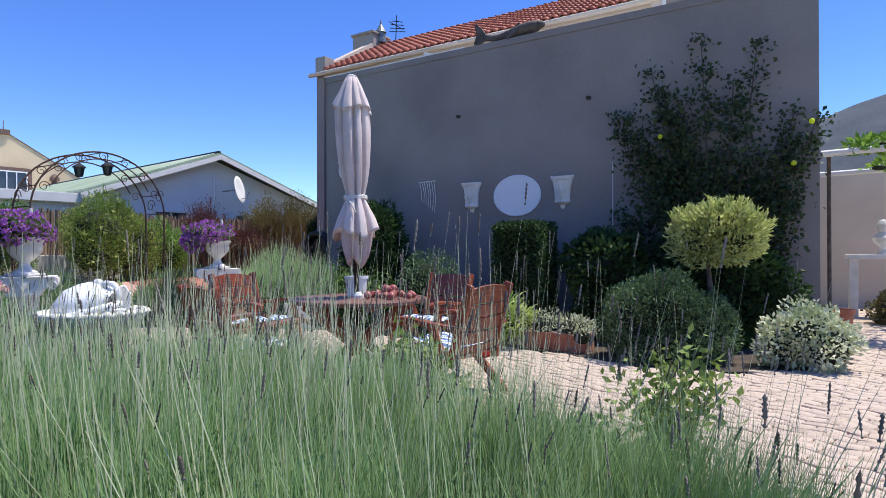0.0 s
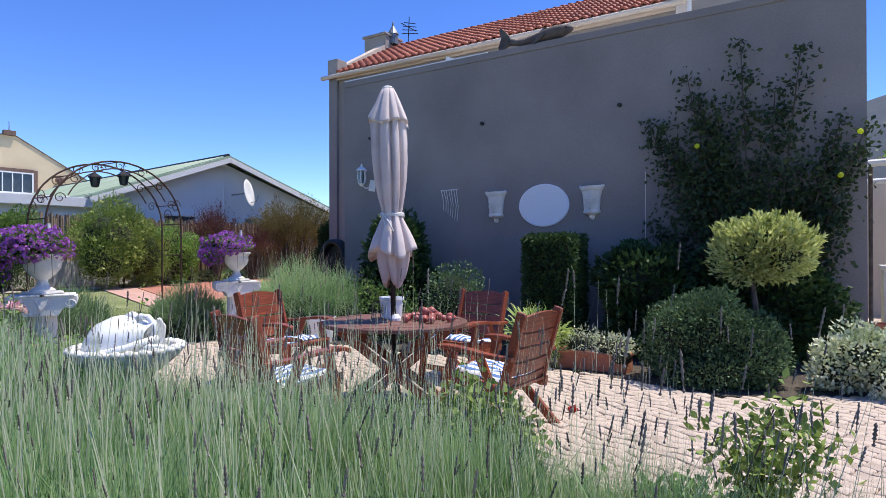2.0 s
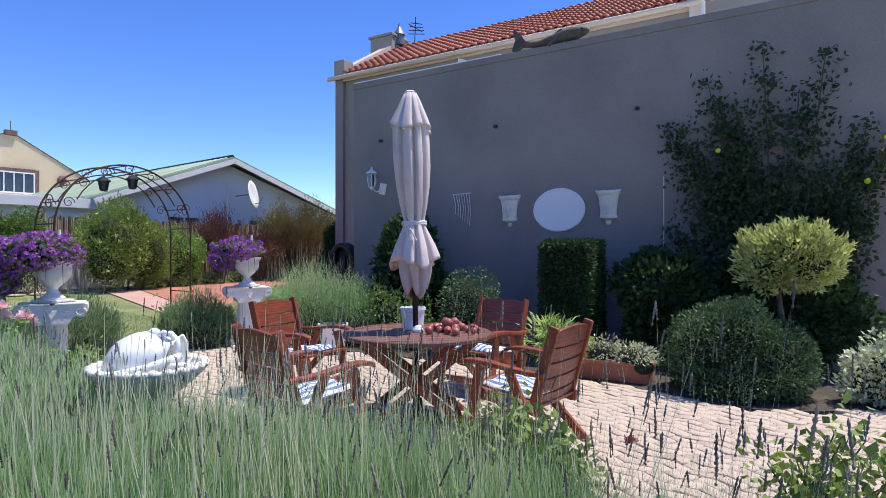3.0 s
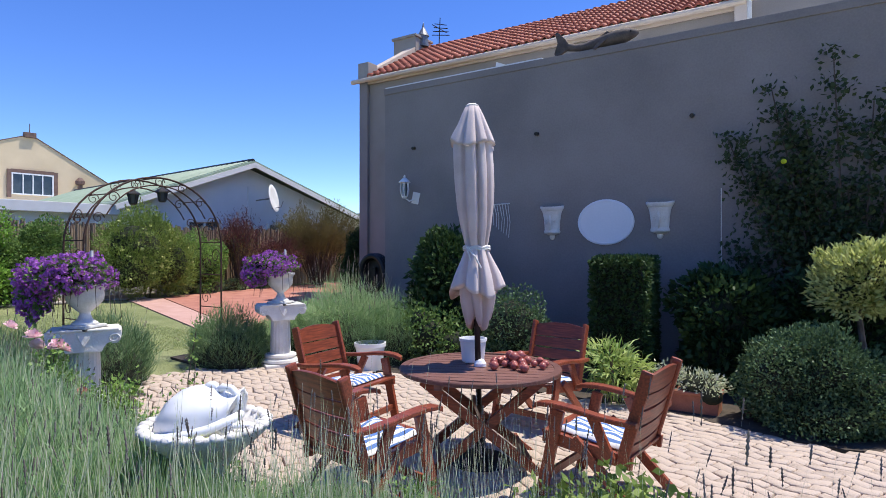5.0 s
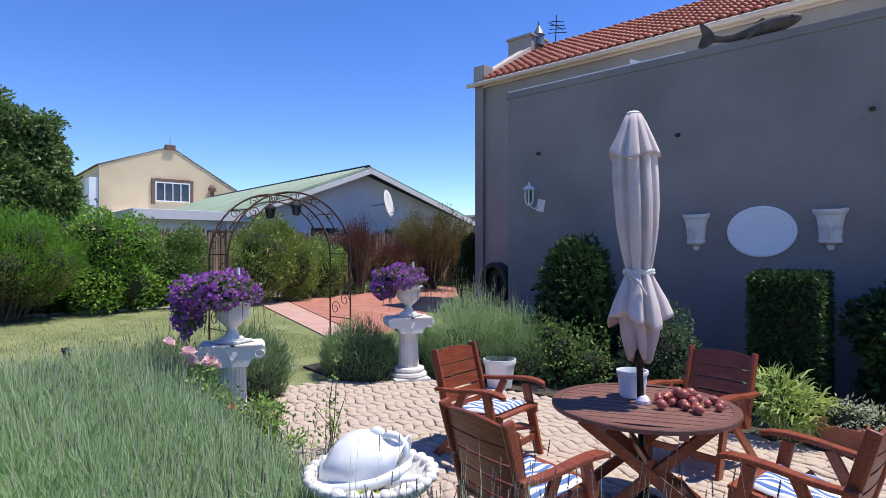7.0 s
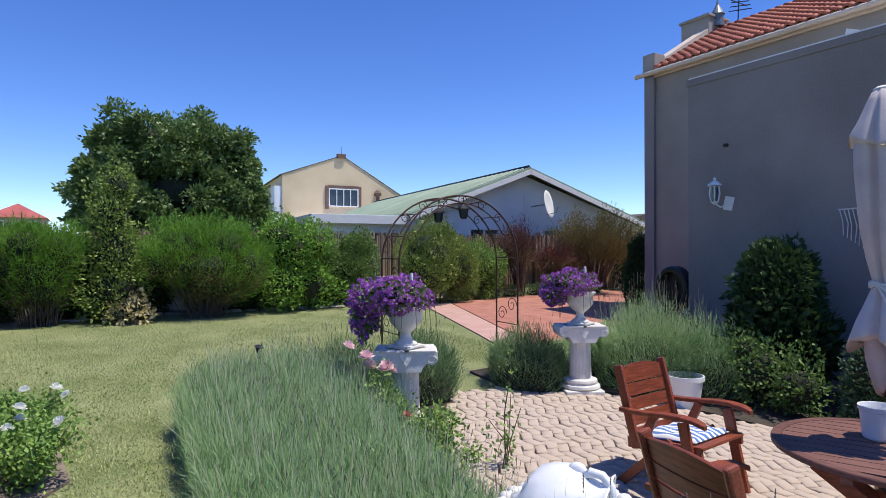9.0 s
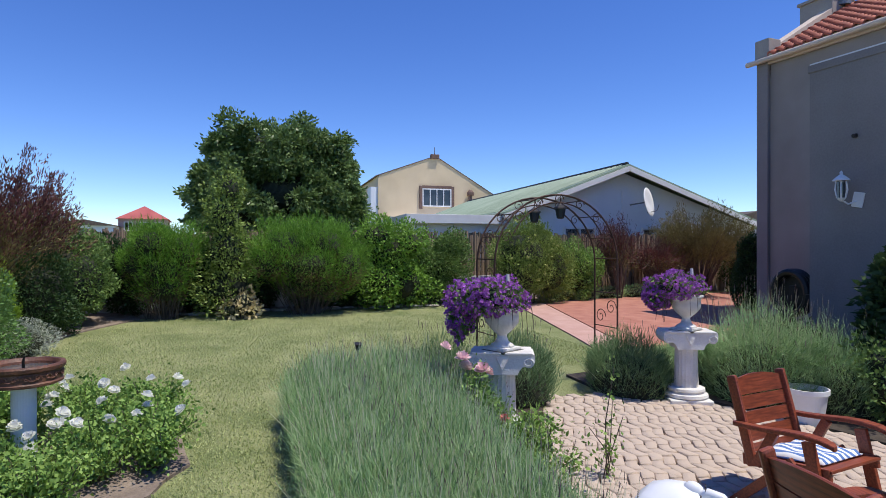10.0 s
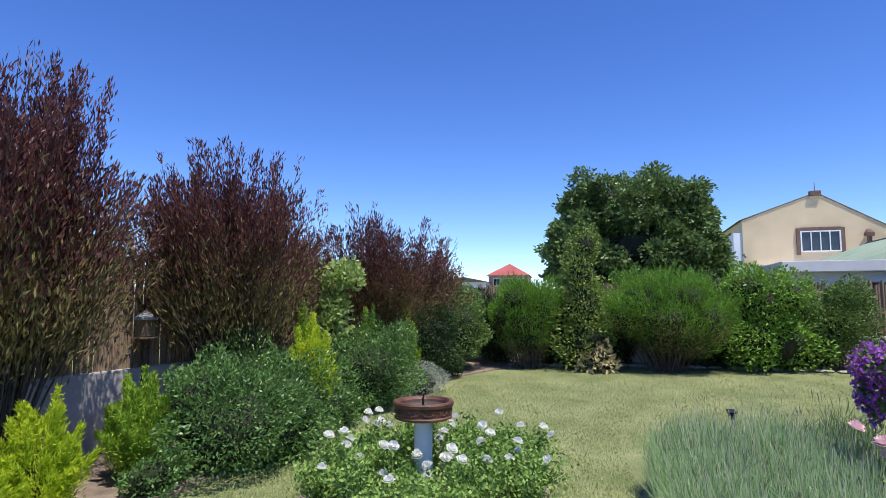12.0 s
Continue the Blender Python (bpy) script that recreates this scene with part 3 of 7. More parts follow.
# White strip painted in for the sunlit edge along the coping.
bm = box(bmesh.new(), (-5.9, WY + 0.02, WZ + 0.012), (2.8, 0.04, 0.02), None, 0.004)
structure("trim_flashing", bm, M_WHITE, "thin white strip for the coping's lit edge", "flashing")
shard = thing("white_tile_shard", -5.2, WY + 0.04, WZ, "small white tile shard standing on the coping", "tile shard")
part("shard", prism(bmesh.new(), [(-0.06, 0, 0), (0.12, 0, 0), (0.1, 0, 0.04), (-0.04, 0, 0.10)], (0, 0.03, 0)), M_WHITE, shard)
bm = bmesh.new()
box(bm, (WX1 - 0.14, (WY + 0.28 + 11.44) / 2, 2.05), (0.28, 11.44 - WY - 0.28, 4.1))
structure("wall_garage_side", bm, M_WALL, "grey plastered side wall of the garage", "wall")
bm = bmesh.new()
box(bm, (WX0 + 0.14, (WY + 0.28 + 11.44) / 2, 2.05), (0.28, 11.44 - WY - 0.28, 4.1))
structure("wall_garage_end", bm, M_WALL, "grey plastered end wall of the garage", "wall")
# Hidden pale roof, added to bounce sun onto the house wall behind.
bm = box(bmesh.new(), ((WX0 + WX1) / 2, (WY + 11.44) / 2 + 0.14, 3.83), (WX1 - WX0 - 0.56, 11.44 - WY - 0.3, 0.1))
structure("ceiling_garage_roof", bm, M_WHITE, "unseen pale flat roof of the garage, added to bounce light", "roof")

HX0, HX1, HY, HG = -11.09, -2.45, 11.44, 5.8
RY, RZ = 14.0, 7.3
house = thing("house", HX0, HY, 0, "cream plastered house with a red clay tile roof", "house")
bm = bmesh.new()
box(bm, ((HX1 - HX0) / 2 + 0.85, 2.6, HG / 2 + 0.1), (HX1 - HX0 + 1.7, 5.2, HG - 0.2))
part("wall", bm, mat("house_plaster", (0.26, 0.225, 0.195), (0.35, 0.305, 0.265), 0.9, 1.2, 45, 0.3), house)
bm = bmesh.new()
box(bm, (0.13, -0.03, HG / 2), (0.26, 0.1, HG))
part("pilaster", bm, M_WALL, house)
# gable parapet with a square end post, rising towards the chimney
bm = bmesh.new()
prism(bm, [(-0.02, 0.0, HG - 0.3), (-0.02, 0.0, 6.02), (-0.02, RY - HY, RZ + 0.28), (-0.02, 2 * (RY - HY), 6.02), (-0.02, 2 * (RY - HY), HG - 0.3)], (0.3, 0, 0))
part("gable_parapet", bm, M_CREAM, house)
# End post in the shade-toned cream.
bm = box(bmesh.new(), (0.12, 0.1, HG + 0.2), (0.34, 0.36, 0.5), None, 0.015)
part("end_post", bm, M_CREAMSHADE, house)
bm = bmesh.new()
tube(bm, [(-0.18, -0.16, HG - 0.03), (HX1 - HX0 + 0.1, -0.16, HG - 0.03)], 0.055, 0.055, 10)
part("gutter", bm, M_CREAM, house, "cream painted gutter")
bm = box(bmesh.new(), ((HX1 - HX0) / 2 + 0.1, -0.05, HG - 0.02), (HX1 - HX0 - 0.2, 0.05, 0.2))
part("fascia", bm, M_CREAM, house)
# Chimney coloured darker for its shaded front.
bm = box(bmesh.new(), (-0.1, 2.3, 7.12), (0.78, 0.75, 0.8), None, 0.02)
box(bm, (-0.1, 2.3, 7.53), (0.86, 0.85, 0.07), None, 0.015)
part("chimney", bm, M_CREAMSHADE, house)
bm = tube(bmesh.new(), [(0.28, 2.3, 7.3), (0.28, 2.3, 7.62)], 0.16, 0.14, 14)
lathe(bm, [(0.17, 7.6), (0.13, 7.68), (0.04, 7.84), (0.012, 7.98), (0.0, 8.0)], 14, (0.28, 2.3, 0))
part("chimney_cowl", bm, M_COWL, house)
bm = tube(bmesh.new(), [(0.75, 2.4, 7.2), (0.79, 2.4, 8.05)], 0.014, 0.012, 6)
for k in range(4):
    tube(bm, [(0.52 + 0.03 * k, 2.4, 7.62 + 0.1 * k), (1.1 - 0.03 * k, 2.4, 7.5 + 0.1 * k)], 0.012, 0.012, 5)
tube(bm, [(0.77, 2.05, 7.75), (0.77, 2.75, 7.75)], 0.012, 0.012, 5)
part("antenna", bm, M_DARK, house)
bm = box(bmesh.new(), (HX1 - HX0 + 0.02, 1.0, 6.0), (0.2, 2.3, 1.2), None, 0.02)
part("roof_end_wall", bm, M_CREAM, house)
bm = box(bmesh.new(), (HX1 - HX0 + 0.78, 1.2, 6.1), (0.95, 1.6, 1.5), None, 0.02)
part("white_turret", bm, M_WHITE, house, "bright white plastered roof block")
bm = tube(bmesh.new(), [(HX1 - HX0 + 0.14, -0.1, 4.2), (HX1 - HX0 + 0.14, -0.1, 5.75), (HX1 - HX0 + 0.1, -0.12, 5.8)], 0.045, 0.045, 8)
part("downpipe", bm, M_STONEWHITE, house)
# roof boards under the tiles
bm = bmesh.new()
prism(bm, [(0.28, -0.12, HG + 0.02), (0.28, RY - HY, RZ - 0.04), (0.28, 2 * (RY - HY) + 0.1, HG + 0.02), (0.28, 2 * (RY - HY), HG - 0.1), (0.28, 0.0, HG - 0.1)], (HX1 - HX0 - 0.3, 0, 0))
roof = part("roof", bm, M_TILE, house)

# ---- things on the garage wall ----
fish = thing("fish_sculpture", -3.75, WY + 0.1, WZ, "carved grey driftwood fish lying on the wall coping", "sculpture")
bm = bmesh.new()
prof = [(-0.46, 0.03, 0.075, 0.16), (-0.40, 0.034, 0.05, 0.125), (-0.30, 0.042, 0.042, 0.095), (-0.18, 0.055, 0.052, 0.08), (-0.04, 0.075, 0.075, 0.09), (0.1, 0.088, 0.092, 0.105), (0.22, 0.092, 0.098, 0.118), (0.34, 0.085, 0.088, 0.128), (0.44, 0.066, 0.068, 0.135), (0.51, 0.04, 0.046, 0.138), (0.545, 0.015, 0.02, 0.138)]
rings = []
for x, w, h, zc in prof:
    rings.append([bm.verts.new((x, w * math.cos(k * math.tau / 14), zc + h * math.sin(k * math.tau / 14) * (1 + 0.12 * math.sin(9 * x + k)))) for k in range(14)])
for u, v in zip(rings, rings[1:]):
    for k in range(14):
        bm.faces.new((u[k], u[(k + 1) % 14], v[(k + 1) % 14], v[k]))
bm.faces.new(rings[0][::-1]), bm.faces.new(rings[-1])
part("body", bm, M_FISH, fish, smooth=True)
bm = prism(bmesh.new(), [(-0.40, -0.025, 0.17), (-0.46, -0.025, 0.26), (-0.56, -0.025, 0.36), (-0.585, -0.025, 0.33), (-0.55, -0.025, 0.2), (-0.60, -0.025, 0.06), (-0.575, -0.025, 0.02), (-0.5, -0.025, 0.05), (-0.41, -0.025, 0.09)], (0, 0.05, 0))
part("tail", bm, M_FISH, fish)
bm = prism(bmesh.new(), [(0.16, -0.1, 0.10), (0.02, -0.14, -0.02), (-0.02, -0.13, 0.0), (0.04, -0.12, 0.06), (0.1, -0.1, 0.13)], (0, 0.025, 0))
part("fin", bm, M_FISH, fish)
bm = prism(bmesh.new(), [(0.2, -0.015, 0.19), (0.14, -0.015, 0.235), (0.05, -0.015, 0.185), (0.0, -0.015, 0.13)], (0, 0.03, 0))
part("back_fin", bm, M_FISH, fish)
bm = bmesh.new()
bmesh.ops.create_icosphere(bm, subdivisions=1, radius=0.016, matrix=Matrix.Translation((0.46, -0.055, 0.16)))
part("eye", bm, M_DARK, fish)

disc = thing("wall_disc", -3.6, WY, 1.905, "round pale plaque hung on the shaded wall", "plaque")
bm = bmesh.new()
lathe(bm, [(0.0, 0.0), (0.37, 0.0), (0.375, 0.012), (0.37, 0.028), (0.34, 0.033), (0.335, 0.026), (0.0, 0.024)], 56)
bmesh.ops.rotate(bm, verts=bm.verts[:], cent=(0, 0, 0), matrix=Matrix.Rotation(radians(90), 3, 'X'))
for v in bm.verts:
    v.co.z *= 0.80
part("plate", bm, M_HOUSEWHITE, disc)

planter = thing("wall_planter", -4.345, WY, 1.68, "small white half-round wall planter", "wall planter", "wall planters")
bm = bmesh.new()
N = 14
levels = [(0.0, 0.012), (0.02, 0.034), (0.045, 0.04), (0.06, 0.034), (0.075, 0.07), (0.09, 0.112), (0.11, 0.118), (0.14, 0.108), (0.26, 0.116), (0.34, 0.128), (0.39, 0.142), (0.405, 0.162), (0.43, 0.172), (0.45, 0.17), (0.452, 0.15), (0.40, 0.125)]
rr = []
for z, r in levels:
    rr.append([bm.verts.new((r * math.cos(k * math.pi / N), -0.75 * r * math.sin(k * math.pi / N) * (1 + (0.07 * math.sin(5 * k * math.pi / N) if 0.1 < z < 0.38 else 0)) - 0.002, z + (0.016 * abs(math.cos(k * math.pi / N)) ** 6 if z > 0.4 else 0))) for k in range(N + 1)])
for u, v in zip(rr, rr[1:]):
    for k in range(N):
        bm.faces.new((u[k + 1], u[k], v[k], v[k + 1]))
bm.faces.new(rr[0]), bm.faces.new(rr[-1])
bmesh.ops.recalc_face_normals(bm, faces=bm.faces[:])
part("basket", bm, M_STONEWHITE, planter)
bm = bmesh.new()
for sx in (-0.062, 0.062):
    scroll_pts = [(sx + 0.03 * (1 - i / 20) * math.cos(i * 0.5), -0.088, 0.24 + 0.045 * (1 - i / 20) * math.sin(i * 0.5)) for i in range(18)]
    tube(bm, scroll_pts, 0.005, 0.004, 6)
tube(bm, [(0, -0.09, 0.34), (0.012, -0.1, 0.24), (0, -0.088, 0.13)], 0.014, 0.01, 8)
part("face_relief", bm, M_STONEWHITE, planter, smooth=True)
copy_thing(planter, pose(-2.915, WY, 1.68))

lamp = thing("wall_lamp", -6.77, WY, 2.35, "white coach lamp fixed to the shaded wall", "lamp")
bm = box(bmesh.new(), (0.12, -0.012, 0.02), (0.16, 0.02, 0.22), Matrix.Rotation(radians(12), 3, 'Y'), 0.01)
part("back_plate", bm, M_WHITE, lamp)
bm = tube(bmesh.new(), [(0.1, -0.02, 0.0), (0.05, -0.12, -0.04), (0.0, -0.2, 0.02)], 0.015, 0.012, 8)
part("arm", bm, M_WHITE, lamp)
bm = bmesh.new()
lathe(bm, [(0.02, 0.0), (0.05, 0.03), (0.06, 0.05)], 8, (0, -0.2, 0))
for k in range(6):
    a = k * math.tau / 6
    tube(bm, [(0.058 * math.cos(a), -0.2 + 0.058 * math.sin(a), 0.05), (0.085 * math.cos(a), -0.2 + 0.085 * math.sin(a), 0.17), (0.07 * math.cos(a), -0.2 + 0.07 * math.sin(a), 0.3)], 0.011, 0.011, 5)
lathe(bm, [(0.115, 0.3), (0.1, 0.325), (0.05, 0.37), (0.02, 0.39), (0.022, 0.42), (0.0, 0.45)], 12, (0, -0.2, 0))
part("cage", bm, M_WHITE, lamp)
bm = tube(bmesh.new(), [(0, -0.2, 0.05), (0, -0.2, 0.28)], 0.045, 0.05, 10)
part("glass", bm, M_GLASSDARK, lamp)
lamp.scale = (0.85, 0.85, 0.85)

for x in (-6.7, -4.57, -2.54):
    o = thing("drain_spout", x, WY, 3.17, "short dark drain pipe stub in the wall", "pipe", "wall drain stubs")
    part("pipe", tube(bmesh.new(), [(0, 0.02, 0), (0, -0.05, -0.012)], 0.026, 0.026, 12), M_DARK, o)
orn = thing("wall_hanging", -5.15, WY - 0.02, 2.2, "whitish lattice ornament hung on the wall", "ornament")
bm = bmesh.new()
for k in range(7):
    tube(bm, [(-0.14 + 0.045 * k, 0, 0.0), (-0.10 + 0.045 * k + 0.01 * (k % 2), -0.012, -0.14 - 0.02 * k), (-0.1 + 0.04 * k, 0, -0.3 - 0.03 * k)], 0.006, 0.005, 5)
tube(bm, [(-0.15, 0, 0.0), (0.16, 0, 0.01)], 0.009, 0.009, 6)
part("lattice", bm, M_STONEWHITE, orn)
o = thing("wall_cane", -2.22, WY - 0.03, 1.55, "thin pale cane leaning on the shaded wall", "cane")
part("rod", tube(bmesh.new(), [(0, 0, -1.5), (0, 0.02, 0.72)], 0.008, 0.006, 6), M_STONEWHITE, o)
tyre = thing("hose_reel", -7.62, 7.9, 0.0, "dark round hose reel standing by the wall end", "hose reel")
bm = bmesh.new()
for i in range(3):
    pts = [(0.25 * math.cos(a * math.tau / 30), -0.06 * i, 1.15 + 0.29 * math.sin(a * math.tau / 30)) for a in range(31)]
    tube(bm, pts, 0.05, 0.05, 8)
part("hose", bm, M_DARK, tyre)
part("drum", lathe(bmesh.new(), [(0.23, 0.0), (0.23, 0.02), (0.0, 0.02)], 30), M_DARK, tyre).matrix_basis = pose(0, -0.02, 1.15, 90, 0, 0)
part("post", box(bmesh.new(), (0, -0.06, 0.6), (0.08, 0.06, 1.3), None, 0.008), M_DARK, tyre)

# climber on the wall
rng = np.random.default_rng(5)
ivy = thing("climbing_shrub", -0.95, WY - 0.05, 0.0, "dark leafy climber spread over the shaded wall", "climber")
P, D, bm = [], [], bmesh.new()
for i in range(20):
    tx, tz = rng.uniform(-1.15, 0.98), rng.uniform(1.5, 3.1)
    if i < 5:
        tx, tz = ((-1.2, 2.85), (-0.17, 3.6), (0.42, 3.45), (1.0, 2.55), (-0.75, 3.35))[i]
    base = np.array([rng.uniform(-0.2, 0.5), -0.05, 0.0])
    mid = np.array([tx * 0.6, -0.1, tz * 0.55])
    tip = np.array([tx, -0.06, tz])
    tube(bm, [base, mid, tip], 0.018, 0.006, 6)
    f = np.round(rng.uniform(0.28, 1.0, 620) * 11) / 11 + rng.normal(size=620) * 0.012
    p = np.where((f < 0.55)[:, None], base + (mid - base) * (f / 0.55)[:, None], mid + (tip - mid) * ((f - 0.55) / 0.45)[:, None])
    p = p + rng.normal(size=p.shape) * np.array([0.125, 0.06, 0.085]) * (1.5 - f)[:, None] * 1.25
    p[:, 1] = np.minimum(p[:, 1], -0.01)
    P.append(p), D.append(rng.normal(size=p.shape) + np.array([0, -0.5, -0.2]))
part("branch", bm, M_BARK, ivy)
V, F = leaf_quads(rng, np.concatenate(P), np.concatenate(D), 0.065, 0.042)
np_part("foliage", V, F, leaf_mat("climber_leaf", (0.022, 0.042, 0.018), (0.075, 0.11, 0.045)), ivy)
for i, (x, z) in enumerate(((0.78, 2.06), (-0.62, 2.5), (0.95, 2.5))):
    bm = bmesh.new()
    bmesh.ops.create_icosphere(bm, subdivisions=2, radius=0.03, matrix=Matrix.Translation((x, -0.2, z)))
    part("fruit", bm, L_YELLOW, ivy, "yellow-green fruit", True)

# ---- patio furniture ----
def make_chair(x, y, rz):
    c = thing("garden_chair", x, y, gz(x), "reddish-brown slatted wooden garden armchair on the cobbles", "chair", "chairs round the table", rz)
    for s in (-1, 1):
        X = 0.285 * s
        part("front_leg", beam(bmesh.new(), (X, 0.30, 0.0), (X, 0.17, 0.575), 0.07, 0.032, (1, 0, 0)), M_WOOD, c)
        part("back_leg", beam(bmesh.new(), (X * 0.97, -0.36, 0.0), (X * 0.97, 0.08, 0.42), 0.06, 0.03, (1, 0, 0)), M_WOOD, c)
        part("arm_support", beam(bmesh.new(), (X, -0.16, 0.33), (X, -0.04, 0.575), 0.06, 0.03, (1, 0, 0)), M_WOOD, c)
        part("seat_rail", beam(bmesh.new(), (X * 0.9, -0.27, 0.335), (X * 0.9, 0.29, 0.40), 0.075, 0.03, (1, 0, 0)), M_WOOD, c)
        path = [(-0.31, 0.568, 0.055), (-0.2, 0.572, 0.06), (-0.08, 0.584, 0.066), (0.06, 0.604, 0.074), (0.18, 0.612, 0.08), (0.27, 0.606, 0.078), (0.318, 0.592, 0.064), (0.336, 0.58, 0.036)]
        bm = bmesh.new()
        rings = []
        for yy, zz, w in path:
            xc = X * 1.03 + s * 0.018 * math.sin((yy + 0.3) * 4.6)
            rings.append([bm.verts.new((xc + w * 0.5 * u, yy, zz + 0.014 * v)) for u, v in ((-1, -0.6), (-0.9, -1), (0.9, -1), (1, -0.6), (1, 0.6), (0.9, 1), (-0.9, 1), (-1, 0.6))])
        for u, v in zip(rings, rings[1:]):
            for k in range(8):
                bm.faces.new((u[k], u[(k + 1) % 8], v[(k + 1) % 8], v[k]))
        bm.faces.new(rings[0][::-1]), bm.faces.new(rings[-1])
        bmesh.ops.recalc_face_normals(bm, faces=bm.faces[:])
        part("armrest", bm, M_WOOD, c)
        bm = beam(bmesh.new(), (X * 0.92, -0.2, 0.30), (X * 0.92, -0.362, 0.872), 0.072, 0.034, (1, 0, 0), 0.0155)
        part("back_stile", bm, M_WOOD, c)
    for k in range(5):
        t = 0.16 + 0.185 * k
        p = Vector((0, -0.2 - 0.15 * t - 0.008, 0.30 + 0.54 * t))
        w = 0.087 if k < 4 else 0.1
        bm = bmesh.new()
        ax = Vector((0, -0.27, 0.96)).normalized()
        nrm = Vector((0, 0.96, 0.27)).normalized()
        rings = []
        for i in range(9):
            u = -1 + 2 * i / 8
            bow = -0.016 * (1 - u * u)
            crown = 0.034 * (1 - u * u) if k == 4 else 0.0
            q = p + Vector((0.25 * u, 0, 0)) + nrm * bow
            rings.append([bm.verts.new(q + ax * g + nrm * h) for g, h in ((-w / 2, -0.009), (w / 2 + crown, -0.009), (w / 2 + crown + 0.002, 0.0), (w / 2 + crown, 0.009), (-w / 2, 0.009), (-w / 2 - 0.002, 0.0))])
        for u, v in zip(rings, rings[1:]):
            for q in range(6):
                bm.faces.new((u[q], u[(q + 1) % 6], v[(q + 1) % 6], v[q]))
        bm.faces.new(rings[0][::-1]), bm.faces.new(rings[-1])
        bmesh.ops.recalc_face_normals(bm, faces=bm.faces[:])
        part("back_slat", bm, M_WOOD, c)
    for k in range(6):
        t = k / 5
        p = Vector((0, -0.22 + 0.48 * t, 0.362 + 0.058 * t))
        part("seat_slat", beam(bmesh.new(), p + Vector((-0.265, 0, 0)), p + Vector((0.265, 0, 0)), 0.075, 0.02, (0, -0.12, 1), 0.004), M_WOOD, c)
    part("stretcher", beam(bmesh.new(), (-0.28, 0.26, 0.16), (0.28, 0.26, 0.16), 0.05, 0.024, (0, 1, 0)), M_WOOD, c)
    return c


chair = make_chair(-3.47, 2.85, -11.5)
CHAIRS = ((-2.32, 3.78, 85.4), (-4.56, 3.88, -85), (-3.29, 4.96, 172.5))
for x, y, r in CHAIRS:
    copy_thing(chair, pose(x, y, gz(x), 0, 0, r))


def make_cushion(x, y, rz):
    c = thing("seat_cushion", x, y, gz(x) + 0.375, "blue and white striped seat cushion on the garden chair", "cushion", "chair cushions", rz)
    bm = bmesh.new()
    bmesh.ops.create_grid(bm, x_segments=16, y_segments=16, size=0.22)
    top = bm.faces[:]
    r = bmesh.ops.extrude_face_region(bm, geom=top)
    up = {g for g in r["geom"] if isinstance(g, bmesh.types.BMVert)}
    for v in bm.verts:
        u = max(abs(v.co.x), abs(v.co.y)) / 0.22
        puff = (1 - u ** 4) ** 0.5 if u < 1 else 0
        dent = 0.012 * (math.cos(v.co.x * 30) * math.cos(v.co.y * 30))
        v.co.z = (0.025 + 0.035 * puff + dent * puff) if v in up else 0.02 - 0.012 * puff
        v.co.z += 0.12 * v.co.y + 0.012
        v.co.x *= 1.0 + 0.03 * math.cos(v.co.y * 14)
    bmesh.ops.recalc_face_normals(bm, faces=bm.faces[:])
    part("cover", bm, M_CUSHION, c, smooth=True)
    return c


cush = make_cushion(-3.47, 2.87, -11.5)
for x, y, r in CHAIRS:
    copy_thing(cush, pose(x, y, gz(x) + 0.375, 0, 0, r))

TX, TY, TZ, TR = -3.23, 3.80, 0.715, 0.575
table = thing("round_table", TX, TY, 0, "round dark wooden slatted garden table", "table", rz=24)
SW = 0.088
for k in range(-6, 7):
    y0 = k * SW
    lo, hi = y0 - SW / 2 + 0.004, y0 + SW / 2 - 0.004
    R = TR - 0.055
    if max(abs(lo), abs(hi)) >= R:
        continue
    pts = []
    steps = 6
    for i in range(steps + 1):
        yy = lo + (hi - lo) * i / steps
        pts.append((math.sqrt(R * R - yy * yy), yy, TZ - 0.026))
    for i in range(steps, -1, -1):
        yy = lo + (hi - lo) * i / steps
        pts.append((-math.sqrt(R * R - yy * yy), yy, TZ - 0.026))
    part("slat", prism(bmesh.new(), pts, (0, 0, 0.024)), M_TABLEWOOD, table)
bm = bmesh.new()
seg = 64
lathe(bm, [(TR - 0.053, TZ - 0.03), (TR - 0.004, TZ - 0.03), (TR, TZ - 0.024), (TR, TZ - 0.006), (TR - 0.004, TZ), (TR - 0.053, TZ), (TR - 0.053, TZ - 0.03)], seg)
part("rim", bm, M_TABLEWOOD, table)
for s in (-1, 1):
    part("batten", beam(bmesh.new(), (0.22 * s, -0.5, TZ - 0.05), (0.22 * s, 0.5, TZ - 0.05), 0.05, 0.04), M_TABLEWOOD, table)
LEG_TURN = Matrix.Rotation(radians(-77), 3, "Z")
for s in (-1, 1):
    for q in (-1, 1):
        part("leg", beam(bmesh.new(), LEG_TURN @ Vector((0.24 * s + 0.02 * q, -0.42 * q, TZ - 0.04)), LEG_TURN @ Vector((0.26 * s + 0.02 * q, 0.42 * q, 0.0)), 0.065, 0.034, LEG_TURN @ Vector((1, 0, 0))), M_WOOD, table)
